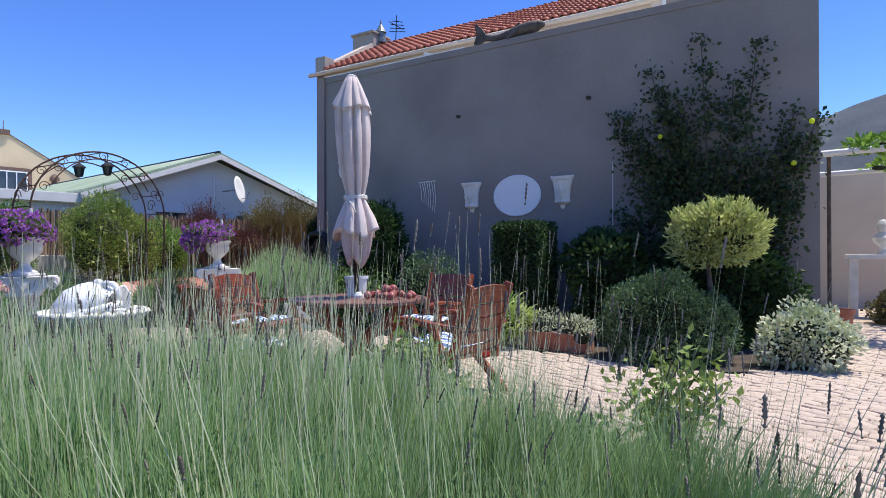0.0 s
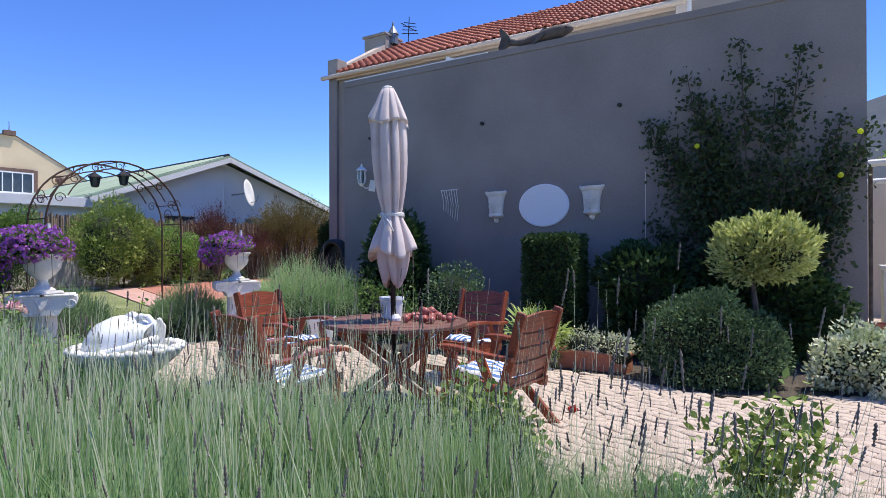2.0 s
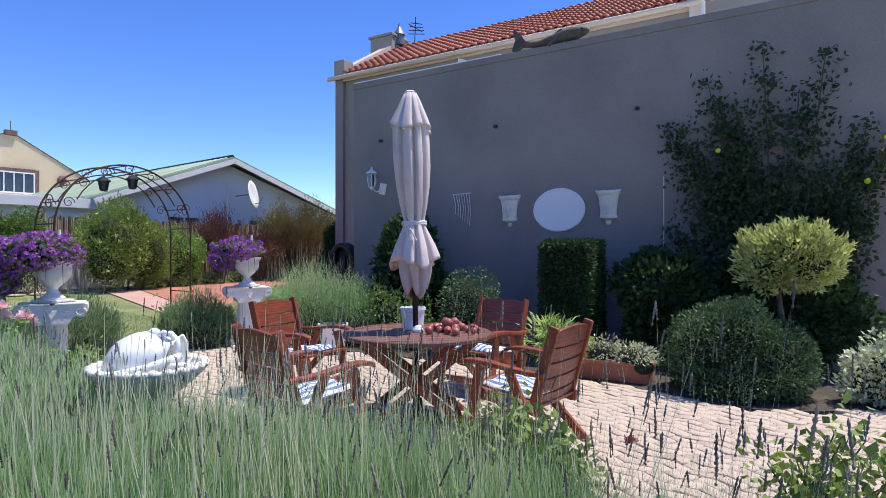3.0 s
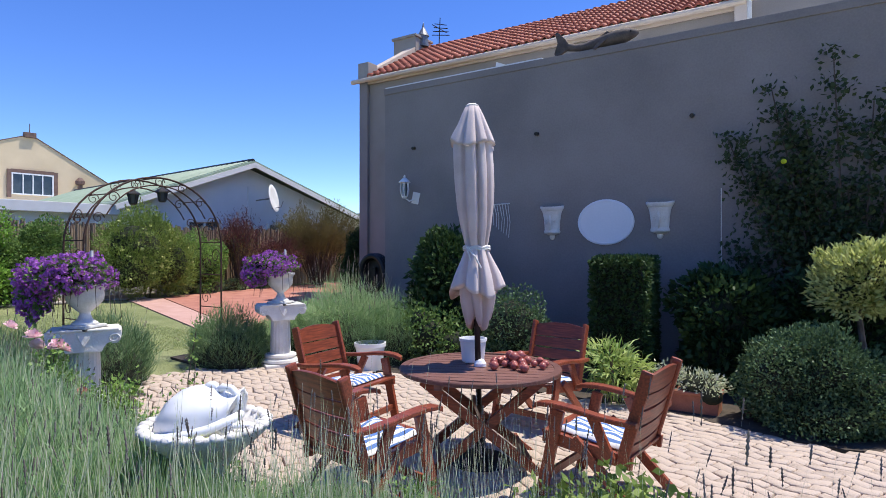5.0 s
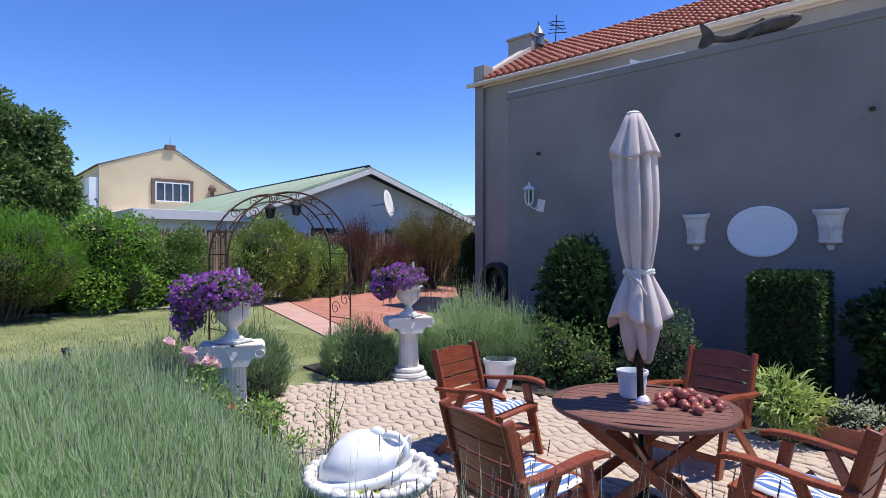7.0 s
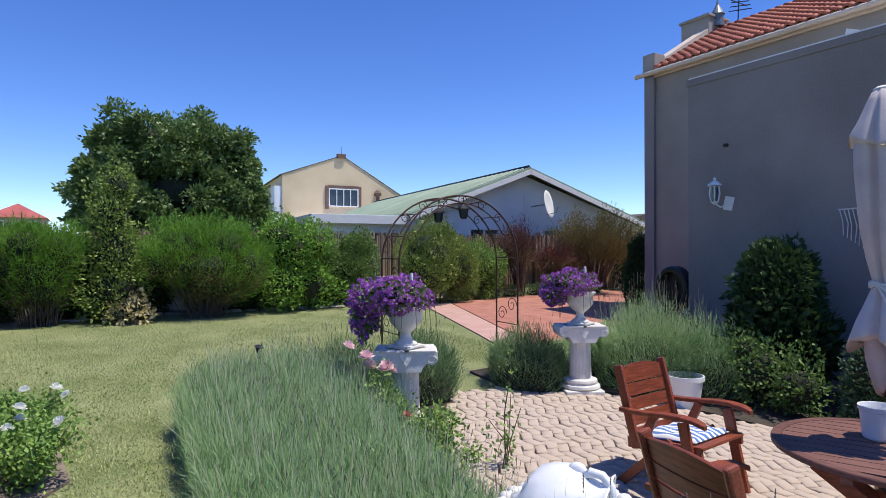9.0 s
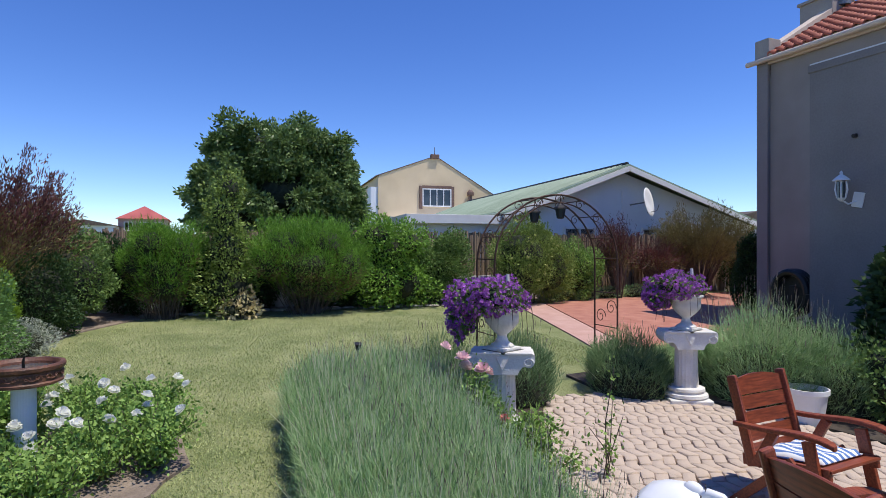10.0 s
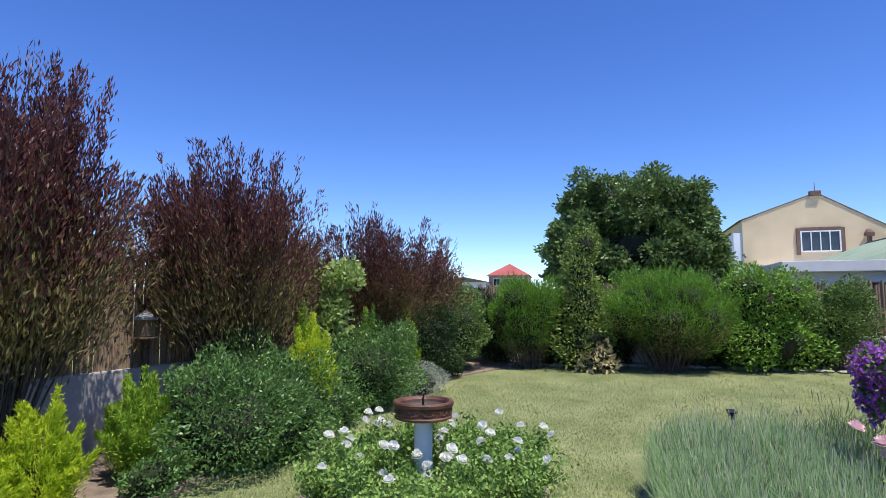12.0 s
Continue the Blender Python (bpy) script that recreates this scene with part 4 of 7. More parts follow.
for q in (-1, 1):
    part("stretcher", beam(bmesh.new(), LEG_TURN @ Vector((-0.28, 0.3 * q, 0.12)), LEG_TURN @ Vector((0.28, 0.3 * q, 0.12)), 0.055, 0.03, LEG_TURN @ Vector((0, 1, 0))), M_WOOD, table)
    part("cross_bar", beam(bmesh.new(), LEG_TURN @ Vector((-0.27, 0.02 * q, 0.37 - 0.05 * q)), LEG_TURN @ Vector((0.27, 0.02 * q, 0.37 - 0.05 * q)), 0.05, 0.03, LEG_TURN @ Vector((0, 1, 0))), M_WOOD, table)

umb = thing("parasol", TX, TY, 0, "closed cream canvas parasol tied with cord, through the table", "parasol")
part("pole", tube(bmesh.new(), [(0, 0, 0.05), (0, 0, 2.5)], 0.021, 0.021, 14), M_DARK, umb, "dark metal pole", True)
part("base", lathe(bmesh.new(), [(0.22, 0.0), (0.22, 0.04), (0.18, 0.07), (0.05, 0.08), (0.035, 0.2), (0.0, 0.2)], 28), M_DARK, umb)
part("collar", lathe(bmesh.new(), [(0.045, TZ), (0.045, TZ + 0.02), (0.03, TZ + 0.045), (0.022, TZ + 0.05)], 20), M_PLASTIC, umb, "pale plastic collar")


def folds(a, z):
    """Broad cloth panels between narrow, unevenly spaced creases."""
    turn = 6 * a + 1.7 * math.sin(a + 0.6) + 1.1 * math.sin(2 * a + 1.3) + 0.5 * math.sin(2.6 * z + a)
    crease = (0.5 + 0.5 * math.cos(turn)) ** 5
    return 0.97 - 0.34 * crease + 0.09 * math.sin(2 * a + 2.3 * z) + 0.05 * noise.noise(Vector((3 * math.cos(a), 3 * math.sin(a), 4 * z)))


bm = bmesh.new()
lathe(bm, [(0.19, 1.255), (0.186, 1.28), (0.165, 1.37), (0.135, 1.45), (0.106, 1.52), (0.088, 1.56), (0.098, 1.60), (0.122, 1.70), (0.142, 1.84), (0.152, 2.0), (0.154, 2.14), (0.148, 2.27), (0.128, 2.38), (0.09, 2.45), (0.03, 2.5), (0.0, 2.51)], 128, wob=folds)
for v in bm.verts:
    if v.co.z < 1.5:
        an = math.atan2(v.co.y, v.co.x)
        k = (1.5 - v.co.z) / 0.2
        v.co.z += (0.03 * math.sin(3 * an + 0.7) + 0.05 * noise.noise(Vector((2 * math.cos(an), 2 * math.sin(an), 1)))) * k
        f = 1 + 0.14 * k * max(0.0, math.cos(2 * (an - 0.64)))
        v.co.x, v.co.y = v.co.x * f, v.co.y * f
part("canopy", bm, M_CANVAS, umb, smooth=True)
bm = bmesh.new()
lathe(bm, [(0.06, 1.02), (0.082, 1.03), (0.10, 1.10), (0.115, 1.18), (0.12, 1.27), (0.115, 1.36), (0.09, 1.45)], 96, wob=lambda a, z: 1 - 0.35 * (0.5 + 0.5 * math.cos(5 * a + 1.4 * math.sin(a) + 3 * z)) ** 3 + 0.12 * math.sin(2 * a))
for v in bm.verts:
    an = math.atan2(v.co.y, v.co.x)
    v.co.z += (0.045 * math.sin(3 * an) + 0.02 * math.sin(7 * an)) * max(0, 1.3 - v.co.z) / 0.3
# Pinker, darker copy of the canvas: shade under the skirt in its colour.
part("canopy_hem", bm, mat("shaded_pink_canvas", (0.46, 0.36, 0.335), (0.62, 0.5, 0.47), 0.95, 4, 220, 0.3, dist=0.003), umb, "pinkish inner canvas, toned darker for shade", True)
bm = bmesh.new()
lathe(bm, [(0.166, 2.29), (0.16, 2.31), (0.138, 2.37), (0.108, 2.44), (0.078, 2.51), (0.05, 2.565), (0.0, 2.58)], 112, wob=lambda a, z: 1 + (folds(a, 2.2) - 0.97) * 0.8 * min(1, (2.6 - z) * 4))
for v in bm.verts:
    an = math.atan2(v.co.y, v.co.x)
    v.co.z += (0.022 * math.cos(3 * an + 0.4) + 0.03 * noise.noise(Vector((2.2 * math.cos(an), 2.2 * math.sin(an), 5)))) * max(0, 2.42 - v.co.z) / 0.13
part("vent_cap", bm, M_CANVAS, umb, smooth=True)
part("finial", lathe(bmesh.new(), [(0.0, 2.56), (0.045, 2.565), (0.048, 2.574), (0.03, 2.586), (0.0, 2.59)], 20), M_STONEWHITE, umb)
bm = bmesh.new()
for dz in (0.0, 0.014):
    tube(bm, [(0.092 * math.cos(a * math.tau / 40), 0.092 * math.sin(a * math.tau / 40), 1.55 + dz + 0.006 * math.sin(a)) for a in range(41)], 0.009, 0.009, 6)
tube(bm, [(-0.02, -0.1, 1.55), (0.03, -0.125, 1.45), (0.07, -0.13, 1.33)], 0.007, 0.006, 6)
tube(bm, [(-0.02, -0.1, 1.56), (0.06, -0.13, 1.50), (0.10, -0.12, 1.42)], 0.007, 0.006, 6)
part("tie_cord", bm, M_STONEWHITE, umb)

for ch in umb.children:
    if ch.name.split(".")[0] != "base":
        for v in ch.data.vertices:
            lean = max(0.0, v.co.z - 0.72)
            v.co.x -= 0.026 * lean
            v.co.y -= 0.016 * lean

pot = thing("plastic_pot", TX - 0.13, TY + 0.12, TZ, "small white plastic pot standing on the table", "pot")
part("bowl", lathe(bmesh.new(), [(0.0, 0.0), (0.078, 0.0), (0.083, 0.01), (0.096, 0.15), (0.104, 0.155), (0.104, 0.175), (0.094, 0.175), (0.088, 0.15), (0.075, 0.03), (0.0, 0.025)], 36), M_PLASTIC, pot, smooth=False)


def make_onion(x, y, z, s, rx, ry):
    o = thing("onion", x, y, z, "red onion lying on the wooden table", "onion", "onions on the table")
    o.rotation_euler = (rx, ry, 0)
    o.scale = (s, s, s)
    part("bulb", lathe(bmesh.new(), [(0.0, -0.034), (0.012, -0.033), (0.027, -0.022), (0.034, -0.004), (0.032, 0.012), (0.022, 0.025), (0.008, 0.034), (0.004, 0.046), (0.0, 0.052)], 16), M_ONION, o, smooth=True)
    return o


rng = np.random.default_rng(11)
on = make_onion(TX + 0.1, TY + 0.12, TZ + 0.032, 1.0, 1.2, 0.3)
placed = [(TX + 0.1, TY + 0.12)]
while len(placed) < 21:
    u, v = rng.normal(), rng.normal()
    x, y = TX + 0.21 + 0.10 * u + 0.03 * v, TY + 0.13 + 0.085 * v
    if math.hypot(x - TX, y - TY) > 0.46 or math.hypot(x - TX, y - TY) < 0.08:
        continue
    if min(math.hypot(x - a, y - b) for a, b in placed) < 0.055:
        continue
    placed.append((x, y))
    s = rng.uniform(0.7, 1.02)
    c = copy_thing(on, pose(x, y, TZ + 0.0335 * s, rng.uniform(50, 120), rng.uniform(-60, 60), rng.uniform(0, 360)))
    c.scale = (s, s, s)
for x, y, z in ((0.17, 0.14, 0.075), (0.24, 0.16, 0.077), (0.22, 0.10, 0.075)):
    copy_thing(on, pose(TX + x, TY + y, TZ + z, 70, 20 + 300 * x, 90))

# white bird bath at the back of the lavender, a jug-shaped vessel lying in its bowl
BX, BY, BZ = -3.52, 1.80, 0.0
tub = thing("white_bird_bath", BX, BY, BZ, "white painted concrete bird bath with a scalloped rim", "bird bath")
part("base", box(bmesh.new(), (0, 0, 0.03), (0.3, 0.3, 0.06), None, 0.012), M_STONEWHITE, tub)
part("column", lathe(bmesh.new(), [(0.13, 0.055), (0.135, 0.08), (0.1, 0.11), (0.078, 0.15), (0.07, 0.35), (0.074, 0.5), (0.1, 0.56), (0.13, 0.6), (0.14, 0.615)], 32, wob=lambda a, z: 1 - 0.03 * abs(math.sin(6 * a))), M_STONEWHITE, tub)
part("bowl", lathe(bmesh.new(), [(0.12, 0.605), (0.16, 0.625), (0.215, 0.67), (0.258, 0.715), (0.272, 0.738), (0.276, 0.756), (0.262, 0.764), (0.24, 0.754), (0.215, 0.72), (0.16, 0.69), (0.0, 0.68)], 104, wob=lambda a, z: 1 + (0.025 * abs(math.sin(13 * a)) if z > 0.7 else 0)), M_STONEWHITE, tub, smooth=True)
for k in range(26):
    a = k * math.tau / 26
    bm = bmesh.new()
    bmesh.ops.create_icosphere(bm, subdivisions=2, radius=0.033, matrix=Matrix.Translation((0.263 * math.cos(a), 0.263 * math.sin(a), 0.753)) @ Matrix.Rotation(a, 4, 'Z') @ Matrix.Diagonal((0.95, 0.85, 0.62, 1)))
    part("rim_scallop", bm, M_STONEWHITE, tub, smooth=True)
cloche = thing("white_vessel", BX, BY, 0.70, "white glazed jug-shaped vessel lying in the bird bath", "vessel", rz=33)
SIDE = [(-0.205, 0.012), (-0.2, 0.05), (-0.185, 0.095), (-0.15, 0.132), (-0.1, 0.155), (-0.04, 0.162), (0.02, 0.15), (0.06, 0.128), (0.09, 0.118), (0.12, 0.13), (0.132, 0.14), (0.128, 0.122), (0.1, 0.095), (0.05, 0.09)]
bm = bmesh.new()
rings = []
for x, r in SIDE:
    ring = []
    for k in range(40):
        a = k * math.tau / 40
        rib = 1 + 0.025 * math.cos(3 * a + 1.2) + 0.018 * math.cos(7 * a + 12 * x) + 0.09 * noise.noise(Vector((x * 14, 2 * math.cos(a), 2 * math.sin(a))))
        ring.append(bm.verts.new((x + 0.03 * math.sin(a), r * rib * math.cos(a) * 1.05, max(-0.012, 0.088 + r * rib * math.sin(a) * 0.84))))
    rings.append(ring)
for u, v in zip(rings, rings[1:]):
    for k in range(40):
        bm.faces.new((u[k], u[(k + 1) % 40], v[(k + 1) % 40], v[k]))
bm.faces.new(rings[0][::-1])
bmesh.ops.recalc_face_normals(bm, faces=bm.faces[:])
part("body", bm, M_PLASTIC, cloche, smooth=True)
bm = tube(bmesh.new(), [(0.05, -0.02, 0.195), (0.085, -0.025, 0.222), (0.125, -0.03, 0.218), (0.158, -0.035, 0.185), (0.165, -0.04, 0.145), (0.135, -0.045, 0.105)], 0.019, 0.014, 12)
part("handle", bm, M_PLASTIC, cloche, smooth=True)
bm = bmesh.new()
bmesh.ops.create_icosphere(bm, subdivisions=2, radius=0.03, matrix=Matrix.Translation((0.03, -0.01, 0.218)) @ Matrix.Diagonal((1.2, 0.8, 1.0, 1)))
part("knob", bm, M_PLASTIC, cloche, smooth=True)
bm = tube(bmesh.new(), [(-0.2, -0.1, 0.015), (-0.12, -0.165, 0.03), (-0.02, -0.19, 0.05), (0.08, -0.175, 0.075), (0.15, -0.12, 0.1), (0.18, -0.05, 0.11)], 0.024, 0.018, 10)
part("turned_lip", bm, M_PLASTIC, cloche, smooth=True)
bm = tube(bmesh.new(), [(0.12, -0.13, 0.05), (0.17, -0.12, 0.075), (0.215, -0.08, 0.07), (0.225, -0.02, 0.05)], 0.015, 0.012, 8)
part("spout", bm, M_PLASTIC, cloche, smooth=True)
rng = np.random.default_rng(63)
lf = thing("fallen_petals", BX + 0.13, BY - 0.16, 0.737, "few yellow petals lying in the white bowl", "petals")
V, F = leaf_quads(rng, rng.normal(size=(26, 3)) * np.array([0.035, 0.025, 0.006]), rng.normal(size=(26, 3)) * np.array([1, 1, 0.25]), 0.03, 0.018)
np_part("petal", V, F, L_YELLOW, lf)

# ---- pedestals with urns ----
def make_pedestal(x, y, rz):
    p = thing("pedestal", x, y, gz(x), "white painted fluted column pedestal with scrolled capital", "pedestal", "pedestals by the arch", rz)
    bm = box(bmesh.new(), (0, 0, 0.03), (0.34, 0.34, 0.06), None, 0.012)
    lathe(bm, [(0.16, 0.06), (0.175, 0.075), (0.17, 0.1), (0.14, 0.11), (0.14, 0.125), (0.15, 0.135), (0.145, 0.155), (0.115, 0.165)], 36)
    part("plinth", bm, M_STONEWHITE, p)
    part("shaft", lathe(bmesh.new(), [(0.098, 0.16), (0.094, 0.3), (0.088, 0.58), (0.087, 0.6)], 80, wob=lambda a, z: 1 - 0.032 * abs(math.sin(10 * a))), M_STONEWHITE, p)
    bm = bmesh.new()
    side = [(0.212, 0.706), (0.216, 0.665), (0.208, 0.628), (0.190, 0.606), (0.168, 0.602), (0.150, 0.614), (0.132, 0.606), (0.114, 0.580), (0.102, 0.545)]
    prism(bm, [(u, -0.125, w) for u, w in side] + [(-u, -0.125, w) for u, w in reversed(side)], (0, 0.25, 0))
    box(bm, (0, 0, 0.712), (0.40, 0.27, 0.018), None, 0.006)
    for s in (-1, 1):
        for yy in (-0.128, 0.128):
            tube(bm, [(0.172 * s + 0.036 * (1 - i / 24) * math.cos(i * 0.5), yy, 0.645 + 0.036 * (1 - i / 24) * math.sin(i * 0.5)) for i in range(21)], 0.006, 0.005, 5)
    for yy in (-0.13, 0.13):
        prism(bm, [(-0.045, yy, 0.70), (0.045, yy, 0.70), (0.03, yy, 0.64), (0.0, yy * 1.06, 0.585), (-0.03, yy, 0.64)], (0, 0.012 if yy < 0 else -0.012, 0))
    part("capital", bm, M_STONEWHITE, p)
    p.scale = (1.3, 1.3, 1.09)
    return p


def make_urn(x, y, z):
    u = thing("urn", x, y, z, "white painted stone urn standing on the pedestal", "urn", "urns on the pedestals", 20)
    part("foot", box(bmesh.new(), (0, 0, 0.028), (0.24, 0.24, 0.028), None, 0.008), M_STONEWHITE, u)
    part("base_slab", box(bmesh.new(), (0, 0, 0.007), (0.275, 0.275, 0.015), None, 0.004), M_GRIME, u, "dark mossy stone slab")
    bm = lathe(bmesh.new(), [(0.11, 0.04), (0.10, 0.06), (0.06, 0.085), (0.042, 0.13), (0.045, 0.15), (0.06, 0.16), (0.10, 0.2), (0.14, 0.25), (0.15, 0.30), (0.145, 0.33), (0.16, 0.36), (0.175, 0.37), (0.175, 0.39), (0.15, 0.39), (0.13, 0.33), (0.0, 0.32)], 60, wob=lambda a, z: 1 + (0.03 * abs(math.cos(9 * a)) if 0.16 < z < 0.3 else 0))
    part("bowl", bm, M_STONEWHITE, u, smooth=True)
    return u


def make_petunia(x, y, z, sx, seed, droop):
    rng = np.random.default_rng(seed)
    o = thing("petunia", x, y, z, "mass of purple petunias spilling over the urn", "flowers", "flowers in the urns")
    P, D = lump(rng, 1500, (-0.06, -0.11, 0.05), (0.31 * sx, 0.30, 0.15), 0.35, 0.2)
    q, e = lump(rng, 900, (-0.17 * sx, -0.30 * sx, -0.08 - droop * 0.5), (0.14, 0.13, 0.13 + droop), 0.5, 0.2)
    P, D = np.concatenate([P, q]), np.concatenate([D, e])
    k = P[:, 2] > -0.32 - droop
    P, D = P[k], D[k]
    V, F = leaf_quads(rng, P * np.array([0.93, 0.93, 0.93]), D + rng.normal(size=D.shape) * 0.8, 0.04, 0.025)
    np_part("foliage", V, F, L_MID, o)
    m = rng.random(len(P)) < 0.5
    q, e = P[m] + D[m] * 0.015, unit(D[m] + rng.normal(size=D[m].shape) * 0.5)
    s = unit(np.cross(e, rng.normal(size=e.shape)))
    w = np.cross(e, s)
    petals, W = [], []
    for j in range(5):
        a = j * math.tau / 5
        d = s * math.cos(a) + w * math.sin(a)
        petals.append(q), W.append(d + 0.35 * e)
    V, F = leaf_quads(rng, np.concatenate(petals), np.concatenate(W), 0.024, 0.024)
    np_part("blossom", V, F, L_PURPLE, o)
    bm = core(bmesh.new(), (-0.06, -0.11, 0.04), (0.29 * sx, 0.28, 0.13), 0.75)
    part("inner_mass", bm, L_INNER, o)
    bm = bmesh.new()
    for i in range(16):
        a = rng.uniform(0, math.tau)
        r = rng.uniform(0.2, 0.3)
        tube(bm, [(0.1 * math.cos(a), 0.1 * math.sin(a), 0.03), (r * math.cos(a), r * math.sin(a), -0.06), (r * 1.1 * math.cos(a), r * 1.1 * math.sin(a), -0.2 - rng.uniform(0, 0.15))], 0.004, 0.002, 5)
    tagged(part("trailing_stem", bm, M_BARK, o), kind="stuff")
    part("marker_stake", tube(bmesh.new(), [(0.05, 0.03, 0.1), (0.05, 0.03, 0.24)], 0.02, 0.014, 8), M_STONEWHITE, o, "white stake tip among the flowers")
    return o


for (x, y, sx, seed, dr) in ((-6.82, 5.1, 0.9, 3, 0.0), (-6.52, 2.68, 1.04, 4, 0.08)):
    if seed == 3:
        ped = make_pedestal(x, y, 62)
        urn = make_urn(x, y, gz(x) + 0.772)
    else:
        copy_thing(ped, pose(x, y, gz(x), 0, 0, 62))
        copy_thing(urn, pose(x, y, gz(x) + 0.772, 0, 0, 20))
    make_petunia(x, y, gz(x) + 0.772 + 0.44, sx, seed, dr)

# ---- iron arch with lanterns ----
arch = thing("garden_arch", -7.88, 4.03, gz(-7.88), "rusty wrought-iron garden arch with scrollwork", "arch")
AH, AR = 1.46, 0.83
for sx in (-0.22, 0.22):
    pts = [(sx, -AR, -0.02), (sx, -AR, AH)] + [(sx, -AR * math.cos(a * math.pi / 24), AH + AR * math.sin(a * math.pi / 24) * 0.95) for a in range(1, 24)] + [(sx, AR, AH), (sx, AR, -0.02)]
    part("hoop", tube(bmesh.new(), pts, 0.011, 0.011, 7), M_RUST, arch)
    pts = [(sx, -(AR - 0.16) * math.cos(a * math.pi / 20), AH + 0.03 + (AR - 0.16) * math.sin(a * math.pi / 20)) for a in range(3, 18)]
    part("inner_hoop", tube(bmesh.new(), pts, 0.008, 0.008, 6), M_RUST, arch)


def scroll(bm, c, r, u, v, turn=1):
    pts = []
    for i in range(22):
        f = 1 - i / 26
        a = i * 0.42 * turn
        pts.append(Vector(c) + Vector(u) * (r * f * math.cos(a)) + Vector(v) * (r * f * math.sin(a)))
    tube(bm, pts, 0.0055, 0.0045, 5)


for s in (-1, 1):
    for k in range(4):
        z = 0.25 + 0.42 * k
        bm = tube(bmesh.new(), [(-0.22, AR * s, z), (0.22, AR * s, z)], 0.007, 0.007, 6)
        scroll(bm, (-0.1, AR * s, z + 0.12), 0.10, (1, 0, 0), (0, 0, 1), 1)
        scroll(bm, (0.1, AR * s, z + 0.24), 0.10, (1, 0, 0), (0, 0, -1), -1)
        part("side_scroll", bm, M_RUST, arch)
for k in range(7):
    a = (k + 1) * math.pi / 8
    bm = bmesh.new()
    tube(bm, [(-0.22, -AR * math.cos(a), AH + AR * 0.95 * math.sin(a)), (0.22, -AR * math.cos(a), AH + AR * 0.95 * math.sin(a))], 0.006, 0.006, 6)
    for sx in (-0.22, 0.22):
        scroll(bm, (sx, -(AR - 0.09) * math.cos(a), AH + 0.02 + (AR - 0.09) * math.sin(a) * 0.97), 0.065, (0, 1, 0), (0, 0, 1), 1)
    part("rung", bm, M_RUST, arch)


def make_lantern(x, y, z):
    o = thing("lantern", x, y, z, "small dark metal lantern hanging from the arch", "lantern", "lanterns on the arch")
    bm = bmesh.new()
    lathe(bm, [(0.035, 0.0), (0.05, 0.012), (0.05, 0.02), (0.0, 0.02)], 6)
    for k in range(6):
        a = k * math.tau / 6
        tube(bm, [(0.048 * math.cos(a), 0.048 * math.sin(a), 0.015), (0.072 * math.cos(a), 0.072 * math.sin(a), 0.15)], 0.006, 0.006, 5)
    part("cage", bm, M_DARK, o)
    part("roof", lathe(bmesh.new(), [(0.10, 0.145), (0.09, 0.165), (0.04, 0.2), (0.02, 0.215), (0.0, 0.235)], 6), M_DARK, o)
    part("pane", lathe(bmesh.new(), [(0.044, 0.02), (0.066, 0.145)], 6), M_GLASSDARK, o)
    part("hanger", tube(bmesh.new(), [(0, 0, 0.22), (0, 0, 0.33)], 0.005, 0.005, 5), M_DARK, o)
    return o


lan = make_lantern(-7.95, 3.88, 2.07)
lan.scale = (0.82, 0.82, 0.82)
copy_thing(lan, pose(-7.9, 4.21, 2.12)).scale = (0.82, 0.82, 0.82)

# ---- pots beside the patio ----
o = thing("flower_pot", -5.85, 5.66, gz(-5.85), "large white plastic flower pot on the cobbles", "pot")
part("bowl", lathe(bmesh.new(), [(0.0, 0.0), (0.135, 0.0), (0.14, 0.01), (0.18, 0.30), (0.195, 0.305), (0.195, 0.35), (0.18, 0.35), (0.165, 0.28), (0.0, 0.27)], 40), M_PLASTIC, o)
part("soil", lathe(bmesh.new(), [(0.168, 0.272), (0.16, 0.29), (0.0, 0.295)], 30), M_SOIL, o)
tr = thing("terracotta_trough", -2.36, 6.12, 0.0, "red terracotta trough beside the paving", "planter")
part("body", box(bmesh.new(), (0, 0, 0.11), (0.72, 0.26, 0.22), None, 0.012), M_TERRA, tr)
part("rim", box(bmesh.new(), (0, 0, 0.205), (0.76, 0.30, 0.035), None, 0.01), M_TERRA, tr)
shrub("silver_plant", "silvery small-leaved plant in the terracotta trough", "plant", -2.36, 6.12, [(-0.15, 0, 0.08, 0.22, 0.17, 0.14), (0.18, -0.02, 0.07, 0.24, 0.18, 0.14), (0.3, -0.1, 0.0, 0.14, 0.12, 0.12)], L_GREY, 1900, 0.04, 0.017, 31, z=0.2, amp=0.3, shell=0.6)

# spiky pale plant behind the table
rng = np.random.default_rng(8)
sp = thing("strappy_plant", -2.98, 5.95, 0.0, "pale green strap-leaved plant in the border", "plant")
P, D = lump(rng, 640, (0.05, 0, 0.34), (0.27, 0.22, 0.27), 0.6, 0.2)
P, D = P[P[:, 2] > 0.06], D[P[:, 2] > 0.06]
T = P + unit(D + rng.normal(size=D.shape) * 0.6 + np.array([0, 0, -0.1])) * rng.uniform(0.07, 0.17, len(P))[:, None]
q, e = rng.uniform(-0.3, 0.1, 26), rng.uniform(0, math.tau, 26)
SB = np.stack([q * 0.5, rng.uniform(-0.1, 0.1, 26), np.full(26, 0.42)], 1)
ST = SB + np.stack([q * 0.9, 0.1 * np.sin(e), rng.uniform(0.1, 0.26, 26)], 1)
